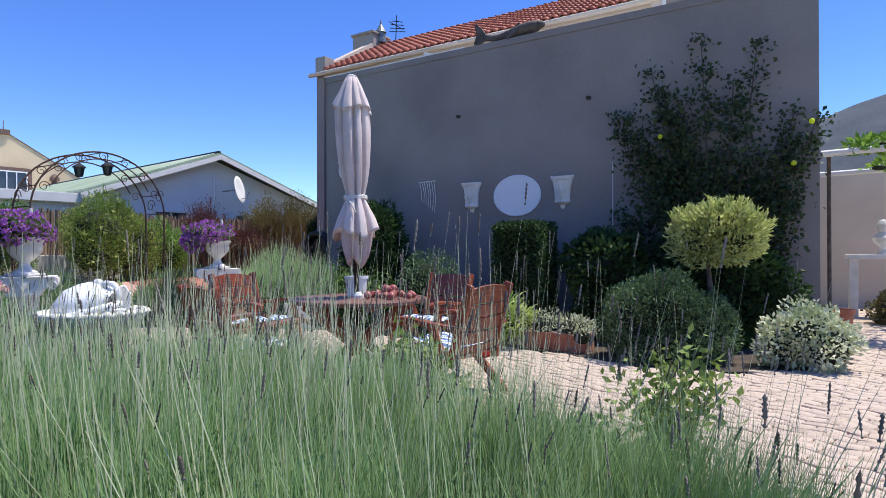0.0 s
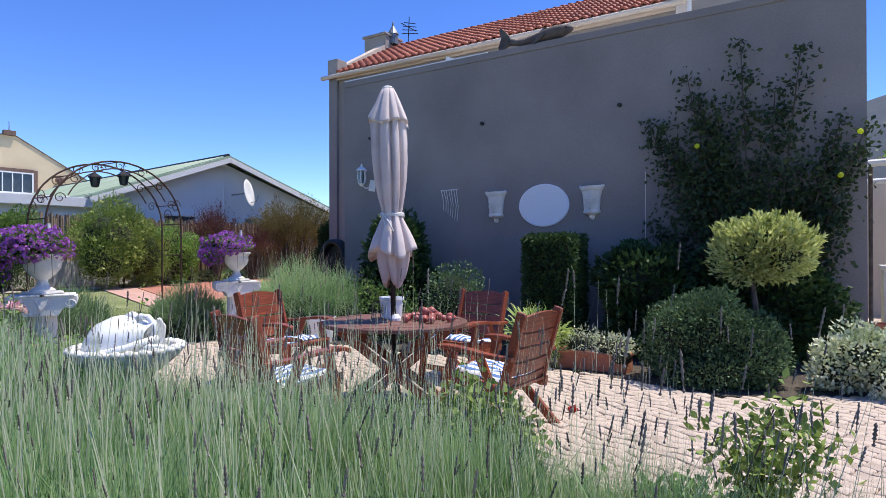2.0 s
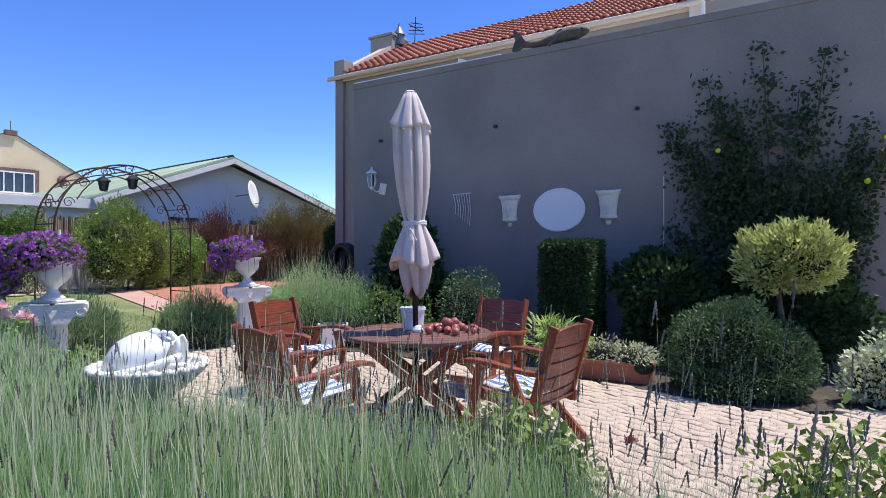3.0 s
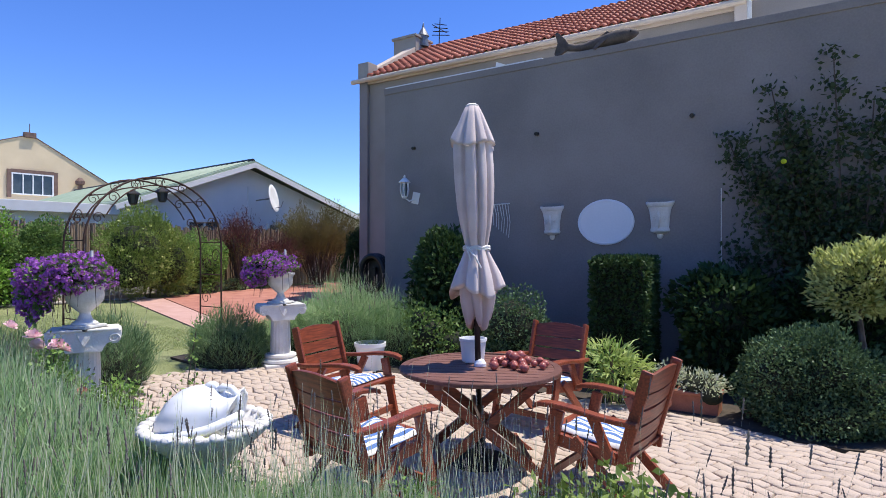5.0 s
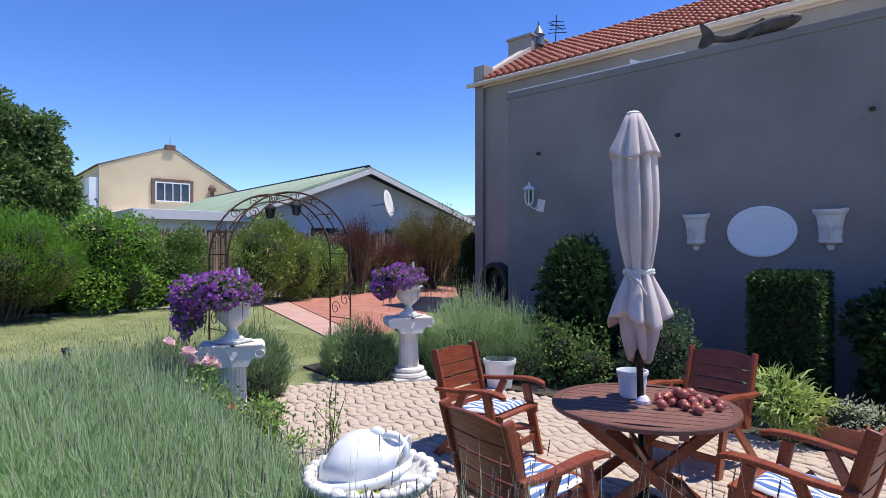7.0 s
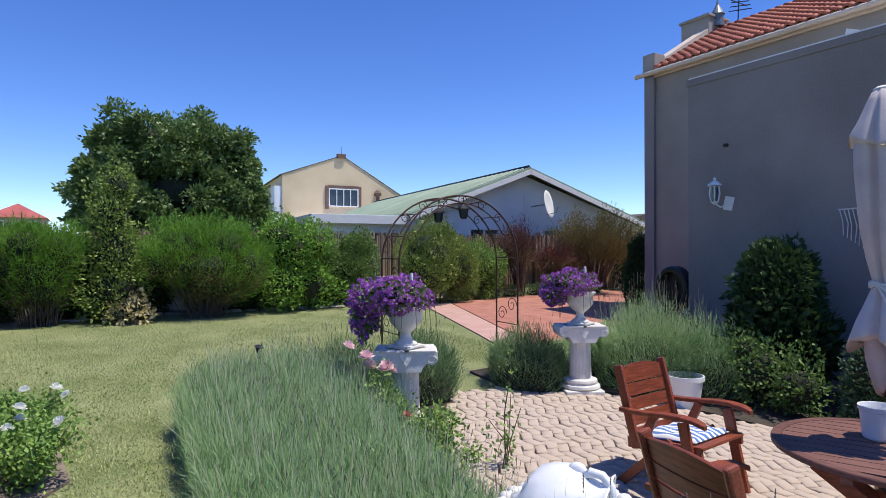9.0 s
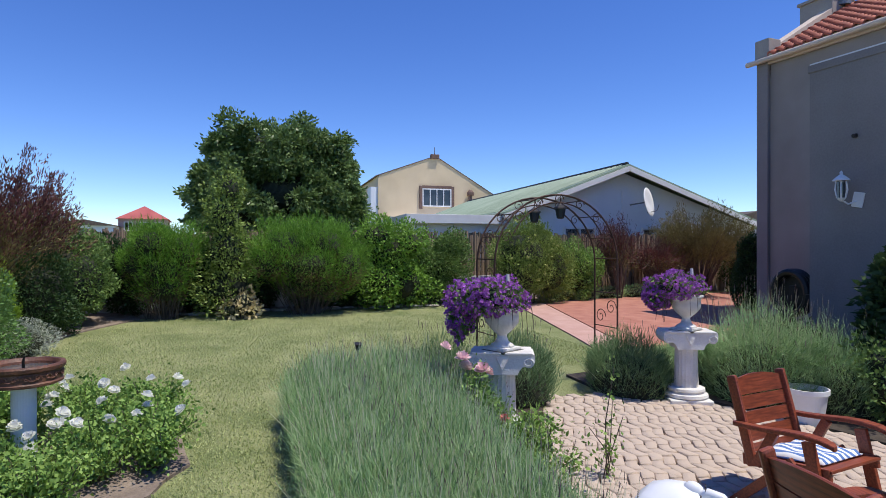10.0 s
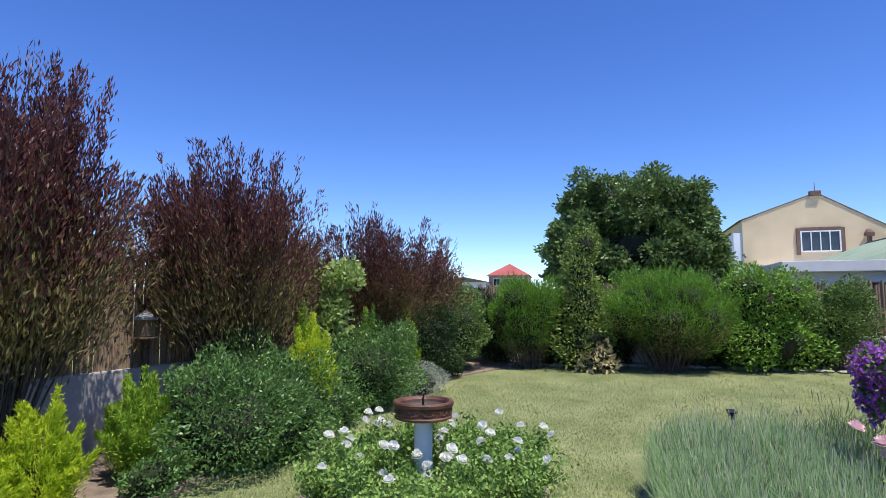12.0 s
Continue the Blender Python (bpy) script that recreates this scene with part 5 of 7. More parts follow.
V, F = blade_quads(np.concatenate([P, SB]), np.concatenate([T, ST]), 0.02, np.array([0, 0, 0.025]))
np_part("foliage", V, F, L_PALEGREEN, sp)
part("stem", tube(bmesh.new(), [(0, 0, -0.02), (0.02, 0, 0.3), (0, 0.02, 0.55)], 0.03, 0.015, 8), M_BARK, sp)

# ---- neighbouring houses ----
def roof_sheet(bm, a, b, c, d, t=0.06):
    """A sloping slab through four corners."""
    q = [Vector(p) for p in (a, b, c, d)]
    n = (q[1] - q[0]).cross(q[2] - q[0]).normalized() * t
    if n.z < 0:
        n = -n
    lo = [bm.verts.new(p) for p in q]
    hi = [bm.verts.new(p + n) for p in q]
    bm.faces.new(lo), bm.faces.new(hi)
    for i in range(4):
        bm.faces.new((lo[i], lo[(i + 1) % 4], hi[(i + 1) % 4], hi[i]))
    bmesh.ops.recalc_face_normals(bm, faces=bm.faces[:])


def window_part(parent, c, w, h, normal_axis, panes=2, frame_mat=None, name="window"):
    """A window in a wall that faces +x: outer frame, panes and bars."""
    bm = bmesh.new()
    x, y, z = c
    t = 0.07
    for s in (-1, 1):
        box(bm, (x, y + s * (w / 2 - t / 2), z), (0.12, t, h))
        box(bm, (x, y, z + s * (h / 2 - t / 2)), (0.12, w - 2 * t, t))
    win = part(name, bm, frame_mat or M_WHITE, parent)
    for i in range(panes):
        pw = (w - 2 * t) / panes
        py = y - w / 2 + t + pw * (i + 0.5)
        bm = box(bmesh.new(), (x - 0.03, py, z), (0.02, pw, h - 2 * t))
        part("pane", bm, M_GLASSDARK, win)
        if i:
            part("mullion", box(bmesh.new(), (x + 0.005, py - pw / 2, z), (0.08, 0.05, h - 2 * t)), frame_mat or M_WHITE, win)
    return win


# white bungalow: local +x faces the garden, the ridge runs back along -x
wh = thing("white_bungalow", -17.1, 12.6, 0.0, "white bungalow with a green sheet roof", "house", rz=-6)
G = 4.35
bm = prism(bmesh.new(), [(0, -3.9, 0), (0, 5.2, 0), (0, 5.2, 2.55), (0, 0.0, G - 0.12), (0, -3.9, 2.75)], (-15, 0, 0))
part("wall", bm, M_HOUSEWHITE, wh)
bm = bmesh.new()
roof_sheet(bm, (0.5, 0, G), (-15, 0, G), (-15, -4.15, 2.78), (0.5, -4.15, 2.78))
roof_sheet(bm, (0.5, 0, G), (-15, 0, G), (-15, 5.6, 2.44), (0.5, 5.6, 2.44))
wroof = part("roof", bm, M_GREENROOF, wh)
bm = bmesh.new()
for k in range(46):
    x = 0.2 - 0.33 * k
    tube(bm, [(x, -0.02, G + 0.07), (x, -4.1, 2.87)], 0.022, 0.022, 5)
part("roof_rib", bm, M_GREENROOF, wroof)
part("ridge_cap", tube(bmesh.new(), [(0.4, 0, G + 0.07), (-15, 0, G + 0.07)], 0.07, 0.07, 8), M_DARK, wroof, "dark green ridge cap")
bm = bmesh.new()
beam(bm, (0.52, 0.02, G - 0.08), (0.52, -4.2, 2.68), 0.05, 0.15, (0, 0.35, 1), 0.0)
beam(bm, (0.52, -0.02, G - 0.08), (0.52, 5.65, 2.33), 0.05, 0.15, (0, 0.35, 1), 0.0)
part("barge_board", bm, M_WHITE, wh)
bm = prism(bmesh.new(), [(0.0, -6.9, 0), (0.0, -3.9, 0), (0.0, -3.9, 2.6), (0.0, -6.9, 2.5)], (-9, 0, 0))
part("annex_wall", bm, M_HOUSEWHITE, wh)
bm = box(bmesh.new(), (-4.3, -5.4, 2.62), (9.2, 3.3, 0.26), None, 0.01)
part("flat_roof", bm, M_WHITE, wh)
window_part(wh, (0.02, -1.45, 1.95), 1.15, 1.0, 'x', 2)
window_part(wh, (0.02, 1.35, 1.95), 1.15, 1.0, 'x', 2)
window_part(wh, (0.02, -4.7, 2.0), 1.0, 0.6, 'x', 2)
part("vent_pipe", tube(bmesh.new(), [(0.05, 0.05, 2.8), (0.05, 0.05, 3.6)], 0.03, 0.03, 6), M_HOUSEWHITE, wh)
dish = thing("satellite_dish", -16.35, 13.1, 3.22, "white satellite dish on the bungalow's gable", "satellite dish", rz=31)
bm = lathe(bmesh.new(), [(0.0, -0.045), (0.28, -0.025), (0.40, 0.0), (0.41, 0.006), (0.40, 0.014), (0.28, 0.002), (0.0, -0.014)], 32)
bmesh.ops.rotate(bm, verts=bm.verts[:], cent=(0, 0, 0), matrix=Matrix.Rotation(radians(80), 3, 'Y'))
part("reflector", bm, M_WHITE, dish, smooth=True)
part("arm", tube(bmesh.new(), [(-0.05, 0, -0.3), (0.22, 0, -0.25), (0.28, 0, -0.08)], 0.011, 0.011, 6), M_COWL, dish)
part("bracket", tube(bmesh.new(), [(-0.06, 0, 0), (-0.56, 0.1, -0.05)], 0.02, 0.02, 6), M_COWL, dish)
dish.scale = (1.12, 1.12, 1.12)

yh = thing("yellow_house", -40.2, 15.4, 0.0, "yellow plastered two-storey house with a gable", "house", rz=-6)
bm = prism(bmesh.new(), [(0, -4.0, 0), (0, 5.2, 0), (0, 5.2, 5.2), (0, 0.25, 8.15), (0, -0.25, 8.15), (0, -4.0, 6.75)], (-14, 0, 0))
part("wall", bm, M_YELLOW, yh)
bm = bmesh.new()
roof_sheet(bm, (0.05, -0.2, 8.15), (-14, -0.2, 8.15), (-14, -4.15, 6.72), (0.05, -4.15, 6.72), 0.05)
roof_sheet(bm, (0.05, 0.2, 8.15), (-14, 0.2, 8.15), (-14, 5.3, 5.12), (0.05, 5.3, 5.12), 0.05)
part("roof", bm, M_BAND, yh)
bm = box(bmesh.new(), (0.0, 0.0, 8.22), (0.35, 0.6, 0.3), None, 0.02)
tube(bm, [(0, 0, 8.3), (0, 0, 8.9)], 0.03, 0.02, 6)
part("gable_finial", bm, M_BAND, yh)
win = window_part(yh, (0.06, 0.15, 5.35), 2.1, 1.25, 'x', 4)
bm = bmesh.new()
for s in (-1, 1):
    box(bm, (0.05, 0.15 + s * 1.16, 5.35), (0.14, 0.2, 1.6))
box(bm, (0.05, 0.15, 6.08), (0.14, 2.12, 0.2))
part("window_surround", bm, M_BAND, yh, "dark brown window surround")
bm = tube(bmesh.new(), [(0.3, 2.55, 4.0), (0.3, 2.55, 5.6)], 0.13, 0.13, 10)
lathe(bm, [(0.26, 5.55), (0.26, 5.75), (0.1, 5.95)], 10, (0.3, 2.55, 0))
part("flue", bm, M_BAND, yh)
bm = box(bmesh.new(), (-0.8, -4.25, 3.0), (1.4, 0.5, 6.0), None, 0.02)
part("side_wing", bm, M_HOUSEWHITE, yh)
bm = bmesh.new()
roof_sheet(bm, (9.5, -3.4, 3.35), (-1, -3.4, 3.9), (-1, 2.0, 3.9), (9.5, 2.0, 3.35), 0.12)
part("carport_roof", bm, M_HOUSEWHITE, yh)
part("carport_post", box(bmesh.new(), (9.0, -3.2, 1.6), (0.15, 0.15, 3.3)), M_BAND, yh)

rh = thing("red_roof_house", -60, -4.4, 0.0, "distant pink house with a red hipped roof", "house")
part("wall", box(bmesh.new(), (-2, 0, 2.175), (6, 3.8, 4.35)), mat("pink_plaster", (0.45, 0.3, 0.26), (0.55, 0.39, 0.34), 0.85, 1, 30, 0.1), rh)
for yy in (-1.1, 0.1, 1.2):
    window_part(rh, (1.02, yy, 3.7), 0.7, 0.8, 'x', 2)
bm = bmesh.new()
v = [bm.verts.new(p) for p in ((1.3, -2.1, 4.35), (1.3, 2.1, 4.35), (-5.3, 2.1, 4.35), (-5.3, -2.1, 4.35), (-1.0, 0, 5.6), (-3.0, 0, 5.6))]
for f in ((0, 1, 4), (1, 2, 5, 4), (2, 3, 5), (3, 0, 4, 5), (0, 3, 2, 1)):
    bm.faces.new([v[i] for i in f])
part("roof", bm, M_REDROOF, rh)
gh = thing("grey_house", -58, -8.2, 0.0, "distant grey-roofed house beyond the garden", "house")
part("wall", box(bmesh.new(), (0, 0, 2.1), (5, 4, 4.2)), M_HOUSEWHITE, gh)
bm = prism(bmesh.new(), [(2.7, -2.3, 4.2), (2.7, 2.3, 4.2), (2.7, 0, 4.75)], (-5.4, 0, 0))
part("roof", bm, M_FISH, gh)
gh.scale = (1, 1, 0.86)
fh = thing("far_bungalow", -27, 27.0, 0.0, "low grey-roofed house behind the bungalow", "house")
part("wall", box(bmesh.new(), (0, 0, 1.5), (6, 7, 3.0)), M_HOUSEWHITE, fh)
part("roof", prism(bmesh.new(), [(3.3, -3.9, 3.0), (3.3, 3.9, 3.0), (3.3, 0, 3.75)], (-6.6, 0, 0)), M_FISH, fh)

# ridge of hills far behind the garage
rng = np.random.default_rng(77)
HV, HF = [], []
for i in range(31, 61):
    a = radians(-50 + i * 1.6)
    h = 105 + 72 * math.exp(-((i - 35) / 6.0) ** 2) + 80 * math.exp(-((i - 48) / 7.0) ** 2) + 10 * math.sin(i * 0.9) * rng.random()
    for r, z in ((620, -5), (700, h * 0.6), (820, h)):
        HV.append((r * math.sin(a), r * math.cos(a), z))
for i in range(29):
    for j in range(2):
        HF.append((3 * i + j, 3 * i + 3 + j, 3 * i + 4 + j, 3 * i + 1 + j))
tagged(new("backdrop_hills", np_mesh("backdrop_hills", HV, HF, M_MOUNTAIN)), "hazy blue-grey mountain ridge in the distance", "mountain", kind="structure")

# ---- fences ----
def reed_fence(name, p0, p1, z0, h, label, seed, n):
    rng = np.random.default_rng(seed)
    ob = thing(name, p0[0], p0[1], 0, label, "fence")
    dx, dy = p1[0] - p0[0], p1[1] - p0[1]
    ln = math.hypot(dx, dy)
    ux, uy = dx / ln, dy / ln
    V, F = [], []
    for i in range(n):
        s = ln * (i + 0.5) / n
        w = ln / n * 0.75
        o = rng.uniform(-0.018, 0.018)
        x, y = ux * s - uy * o, uy * s + ux * o
        b = z0 if z0 > 0.5 else gz(p0[0] + x)
        t = b + h * rng.uniform(0.95, 1.04)
        lx = rng.uniform(-0.02, 0.02)
        k = len(V)
        for zz, l in ((b, 0), (t, lx)):
            for a in range(5):
                an = a * math.tau / 5
                V.append((x + ux * (w * math.cos(an) + l) - uy * w * math.sin(an), y + uy * (w * math.cos(an) + l) + ux * w * math.sin(an), zz))
        for a in range(5):
            F.append((k + a, k + (a + 1) % 5, k + 5 + (a + 1) % 5, k + 5 + a))
    tagged(np_part("reeds", V, F, M_REED, ob), "", kind="stuff")
    bm = bmesh.new()
    for f in (0.15, 0.5, 0.85):
        zz = z0 if z0 > 0.5 else gz(p0[0] + dx / 2)
        tube(bm, [(-uy * 0.03, ux * 0.03, zz + h * f), (dx - uy * 0.03, dy + ux * 0.03, zz + h * f)], 0.012, 0.012, 6)
    part("rail", bm, M_BARK, ob)
    for s in np.arange(0, ln, 2.2):
        zz = z0 if z0 > 0.5 else gz(p0[0] + ux * s)
        part("post", tube(bmesh.new(), [(ux * s + uy * 0.07, uy * s - ux * 0.07, 0 if z0 > 0.5 else zz - 0.1), (ux * s + uy * 0.07, uy * s - ux * 0.07, zz + h * 1.02)], 0.045, 0.04, 8), M_BARK, ob)
    return ob


reed_fence("reed_fence", (-16.1, -3.2), (-16.1, 17.0), 0.0, 1.75, "brown reed screen fence behind the shrubs", 1, 520)
reed_fence("reed_fence", (-4.0, -5.65), (-16.1, -3.0), 1.0, 1.35, "weathered reed screen fixed above the boundary wall", 2, 640)
bm = beam(bmesh.new(), (-4.0, -5.68, 0.48), (-16.1, -3.03, 0.48), 0.16, 1.05, (0, 0, 1), 0.02)
structure("wall_boundary", bm, M_BOUNDARY, "low white plastered boundary wall in shade", "wall")
bm = bmesh.new()
box(bm, (0, -14, 1.1), (60, 0.2, 2.4))
structure("wall_south", bm, M_CREAM, "plain plastered boundary wall behind the garden", "wall")
bm = beam(bmesh.new(), (-15.98, -3.1, 0.72), (-15.98, 9.6, 0.72), 0.14, 0.66, (0, 0, 1), 0.02)
structure("wall_far_boundary", bm, M_BOUNDARY, "low weathered plaster wall under the reed fence", "wall")
o = thing("bird_feeder", -8.08, -4.5, 1.36, "small wooden bird feeder hanging by the fence", "bird feeder")
part("tray", box(bmesh.new(), (0, 0, 0.0), (0.2, 0.2, 0.02), None, 0.006), M_REED, o)
part("box", box(bmesh.new(), (0, 0, 0.12), (0.15, 0.15, 0.2), None, 0.006), M_REED, o)
part("roof", lathe(bmesh.new(), [(0.16, 0.21), (0.15, 0.24), (0.03, 0.31), (0.0, 0.32)], 4), M_COWL, o)
part("hanger", tube(bmesh.new(), [(0, 0, 0.3), (0.0, 0, 0.75)], 0.005, 0.005, 5), M_DARK, o)

# ---- trees ----
def big_tree(x, y, lumps, n, seed, label, leaf, length, width):
    rng = np.random.default_rng(seed)
    ob = thing("tree", x, y, gz(x), label, "tree")
    bm = tube(bmesh.new(), [(0, 0, -0.1), (0.05, 0.03, 0.9), (0.0, 0.1, 2.0)], 0.26, 0.17, 12)
    part("trunk", bm, M_BARK, ob)
    bm = bmesh.new()
    for l in lumps:
        tube(bm, [(0, 0.1, 1.7), (l[0] * 0.5, l[1] * 0.5, (1.7 + l[2]) / 2), (l[0], l[1], l[2])], 0.10, 0.025, 8)
    part("limb", bm, M_BARK, ob)
    vol = np.array([l[3] * l[4] + l[4] * l[5] + l[3] * l[5] for l in lumps])
    P, D = [], []
    for l, v in zip(lumps, vol / vol.sum()):
        # each mass is a cluster of smaller leafy clumps
        m = 44
        c, d = lump(rng, m, l[:3], l[3:], 0.25, 0.1)
        for k in range(m):
            r = rng.uniform(0.2, 0.36) * (l[3] + l[4] + l[5]) / 3
            p, e = lump(rng, max(10, int(n * v / m)), c[k], (r, r, r * 0.75), 0.6, 0.3)
            P.append(p), D.append(e + d[k] * 0.5)
    P, D = np.concatenate(P), np.concatenate(D)
    V, F = leaf_quads(rng, P, D + rng.normal(size=D.shape) * 0.6 + np.array([0, 0, -0.15]), length, width)
    np_part("crown", V, F, leaf, ob)
    # Near-black cores paint the shade within the crown.
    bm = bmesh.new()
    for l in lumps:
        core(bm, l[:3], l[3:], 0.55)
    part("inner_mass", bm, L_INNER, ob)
    return ob


big_tree(-20, 2.33, [(0, -1.29, 2.95, 1.3, 1.03, 1.1), (0, -0.26, 4.05, 1.5, 1.22, 1.15), (0.1, 0.86, 4.00, 1.4, 1.08, 1.05), (0.2, 1.50, 2.90, 1.3, 0.95, 1.1), (0.6, 0.17, 2.85, 1.3, 1.44, 1.1), (0.2, 1.50, 3.75, 0.8, 0.59, 0.7), (0.3, -1.03, 2.15, 1.2, 1.26, 0.9), (0.3, 1.38, 2.15, 1.2, 1.26, 0.9), (0.1, -1.3, 3.7, 1.1, 0.8, 0.8), (0.2, 1.75, 3.3, 0.9, 0.7, 0.8)], 130000, 21, "large rounded dark green tree beyond the fence", leaf_mat("tree_leaf", (0.045, 0.095, 0.025), (0.23, 0.33, 0.11), 0.4, 0.25, 0.4), 0.125, 0.07)
big_tree(-31, 26.5, [(0, 0, 3.3, 1.2, 1.4, 0.9), (0, 1.2, 3.1, 1.0, 1.0, 0.7)], 5000, 22, "small round tree beyond the bungalow", L_MID, 0.2, 0.12)


def hopbush(x, y, hw, h, n, seed, leaf, label):
    """A tall upright shrub whose shoots fan up from the base, with narrow leaves."""
    rng = np.random.default_rng(seed)
    ob = thing("hop_bush", x, y, gz(x), label, "shrub", "purple hop bushes")
    m, g = 520, max(9, int(hw * 20))
    ga, gr = rng.uniform(0, math.tau, g), np.sqrt(rng.random(g))
    gh = h * 1.0 * (1 - 0.30 * gr ** 2.6) * rng.uniform(0.82, 1.04, g)
    w = rng.integers(0, g, m)
    cx, cy = hw * 0.97 * gr * np.cos(ga), hw * 0.58 * gr * np.sin(ga)
    r = np.clip(gr[w] + rng.normal(size=m) * 0.1, 0, 1)
    q = rng.random(m)
    T = np.stack([cx[w] + rng.normal(size=m) * 0.13 * (1 + q), cy[w] + rng.normal(size=m) * 0.13 * (1 + q), gh[w] * (1.0 - 0.3 * q * q)], 1)
    B = np.stack([T[:, 0] * 0.42, T[:, 1] * 0.42, np.full(m, 0.45) + 0.6 * r], 1)
    bm = bmesh.new()
    for i in range(0, m, 4):
        mid = B[i] * 0.4 + T[i] * 0.6 - np.array([T[i][0] * 0.08, T[i][1] * 0.08, 0])
        tube(bm, [(B[i][0] * 0.3, B[i][1] * 0.3, 0.0), B[i], mid, T[i]], 0.014, 0.003, 5)
    part("stem", bm, M_BARK, ob)
    k = n // m
    f = 1.03 - rng.random((m, k)) ** 1.1 * 0.80
    P = B[:, None] + (T - B)[:, None] * f[..., None]
    spread = 0.022 + 0.15 * (1 - f)[..., None]
    P = (P + rng.normal(size=P.shape) * spread * np.array([1.2, 1.2, 1.0])).reshape(-1, 3)
    W = np.repeat(unit(T - B), k, 0) * 1.3 + rng.normal(size=P.shape) * 0.4
    low = P[:, 2] < h * 0.52 + rng.normal(size=len(P)) * h * 0.12
    for sel, mt, nm in ((~low, leaf, "foliage"), (low, L_RUSTGREEN, "lower_foliage")):
        V, F = leaf_quads(rng, P[sel], W[sel], 0.08, 0.016)
        np_part(nm, V, F, mt, ob)
    return ob


hopbush(-6.1, -4.5, 1.46, 3.8, 92000, 41, L_RUST, "tall purple-brown hop bush against the reed fence")
hopbush(-9.15, -3.95, 1.62, 3.7, 84000, 42, L_RUST, "wide purple-brown hop bush against the reed fence")
hopbush(-12.7, -3.05, 2.45, 3.12, 66000, 43, L_RUST, "purple-brown hop bush further along the fence")
hopbush(-4.2, -5.0, 1.1, 3.8, 9000, 44, L_RUST, "purple-brown hop bush near the wall corner")
hopbush(-15.2, 11.0, 0.8, 2.3, 8000, 45, L_RUST, "thin reddish hop bush before the bungalow")
hopbush(-15.3, 14.0, 1.9, 2.75, 34000, 46, L_RUSTGREEN, "bronze-green hop bush before the bungalow")
hopbush(-15.3, 12.4, 0.9, 1.7, 7000, 47, L_RUST, "low reddish hop bush before the fence")

# ---- shrubs along the far fence ----
FAR = "shrubs along the far fence"
shrub("shrub", "feathery bright green rounded shrub by the fence", "shrub", -14.7, 2.35, [(0, -0.45, 1.38, 0.7, 0.66, 0.55), (0, 0.3, 1.42, 0.75, 0.7, 0.55), (0.1, 0.75, 1.05, 0.6, 0.55, 0.55), (0.15, 0.0, 1.05, 0.7, 0.95, 0.5), (0.1, -0.8, 1.1, 0.5, 0.42, 0.42), (0, 0.1, 0.68, 0.55, 0.8, 0.45)], L_FEATHER, 56000, 0.075, 0.0105, 51, group=FAR, spiky=0.2, twigs=60, dry=L_DRY, up=0.6, rnd=0.45, amp=0.2, shell=0.45)
shrub("shrub", "feathery green shrub with bare lower twigs", "shrub", -14.8, -0.45, [(0, -0.2, 1.42, 0.6, 0.5, 0.46), (0, 0.3, 1.32, 0.55, 0.45, 0.45), (0.05, 0.0, 1.0, 0.55, 0.58, 0.5), (0, -0.5, 1.1, 0.4, 0.35, 0.4), (0, 0.0, 0.66, 0.5, 0.48, 0.45)], L_FEATHER, 34000, 0.075, 0.0105, 52, group=FAR, spiky=0.2, twigs=60, dry=L_DRY, up=0.5, rnd=0.45, amp=0.2, shell=0.5)
shrub("shrub", "tall leafy upright shrub by the fence", "shrub", -14.9, 0.75, [(0, 0.05, 2.55, 0.26, 0.26, 0.45), (0, -0.05, 2.05, 0.4, 0.38, 0.6), (0, 0, 1.3, 0.5, 0.5, 0.7), (0, 0, 0.6, 0.6, 0.6, 0.6)], L_OLIVEGREEN, 12500, 0.075, 0.036, 53, group=FAR, amp=0.32, shell=0.6)
shrub("shrub", "dense glossy green shrub by the fence", "shrub", -15.1, 4.3, [(0, 0, 1.25, 0.6, 0.66, 0.68), (0, 0.35, 0.6, 0.6, 0.6, 0.6), (0.1, -0.3, 1.65, 0.45, 0.45, 0.38), (0.1, 0.45, 1.5, 0.42, 0.4, 0.36), (0.2, -0.2, 0.7, 0.5, 0.5, 0.5)], L_BRIGHT, 16000, 0.08, 0.042, 54, group=FAR, amp=0.3, shell=0.55)
shrub("shrub", "sparse green shrub against the reed fence", "shrub", -15.3, 5.75, [(0, 0, 0.85, 0.5, 0.75, 0.75), (0, 0.2, 1.4, 0.4, 0.45, 0.4)], L_MID, 13300, 0.061, 0.036, 55, group=FAR, corek=0.4, shell=0.7)
# Pale accent leaves put the sunlit tops' yellowish tone into the foliage.
shrub("shrub", "olive-green rounded shrub with yellowish tips for its lit tops", "shrub", -14.9, 8.0, [(0, -0.25, 1.2, 0.8, 0.8, 0.8), (0, 0.45, 0.85, 0.75, 0.75, 0.75), (0, 0.15, 1.6, 0.5, 0.5, 0.4), (0.2, -0.5, 0.7, 0.6, 0.6, 0.6)], L_OLIVEGREEN, 34000, 0.055, 0.019, 56, group=FAR, spiky=0.15, accents=(L_OLIVE, 220, 0.06, 0.04))
shrub("shrub", "light green leafy shrub by the fence", "shrub", -15.3, 9.7, [(0, 0, 0.75, 0.6, 0.75, 0.75)], L_ROSE, 9500, 0.061, 0.036, 57, group=FAR)
shrub("shrub", "dark green shrub in the yard corner", "shrub", -15.2, 15.9, [(0, 0, 0.9, 0.7, 0.7, 0.9)], L_DARK, 9500, 0.061, 0.036, 58, group=FAR)
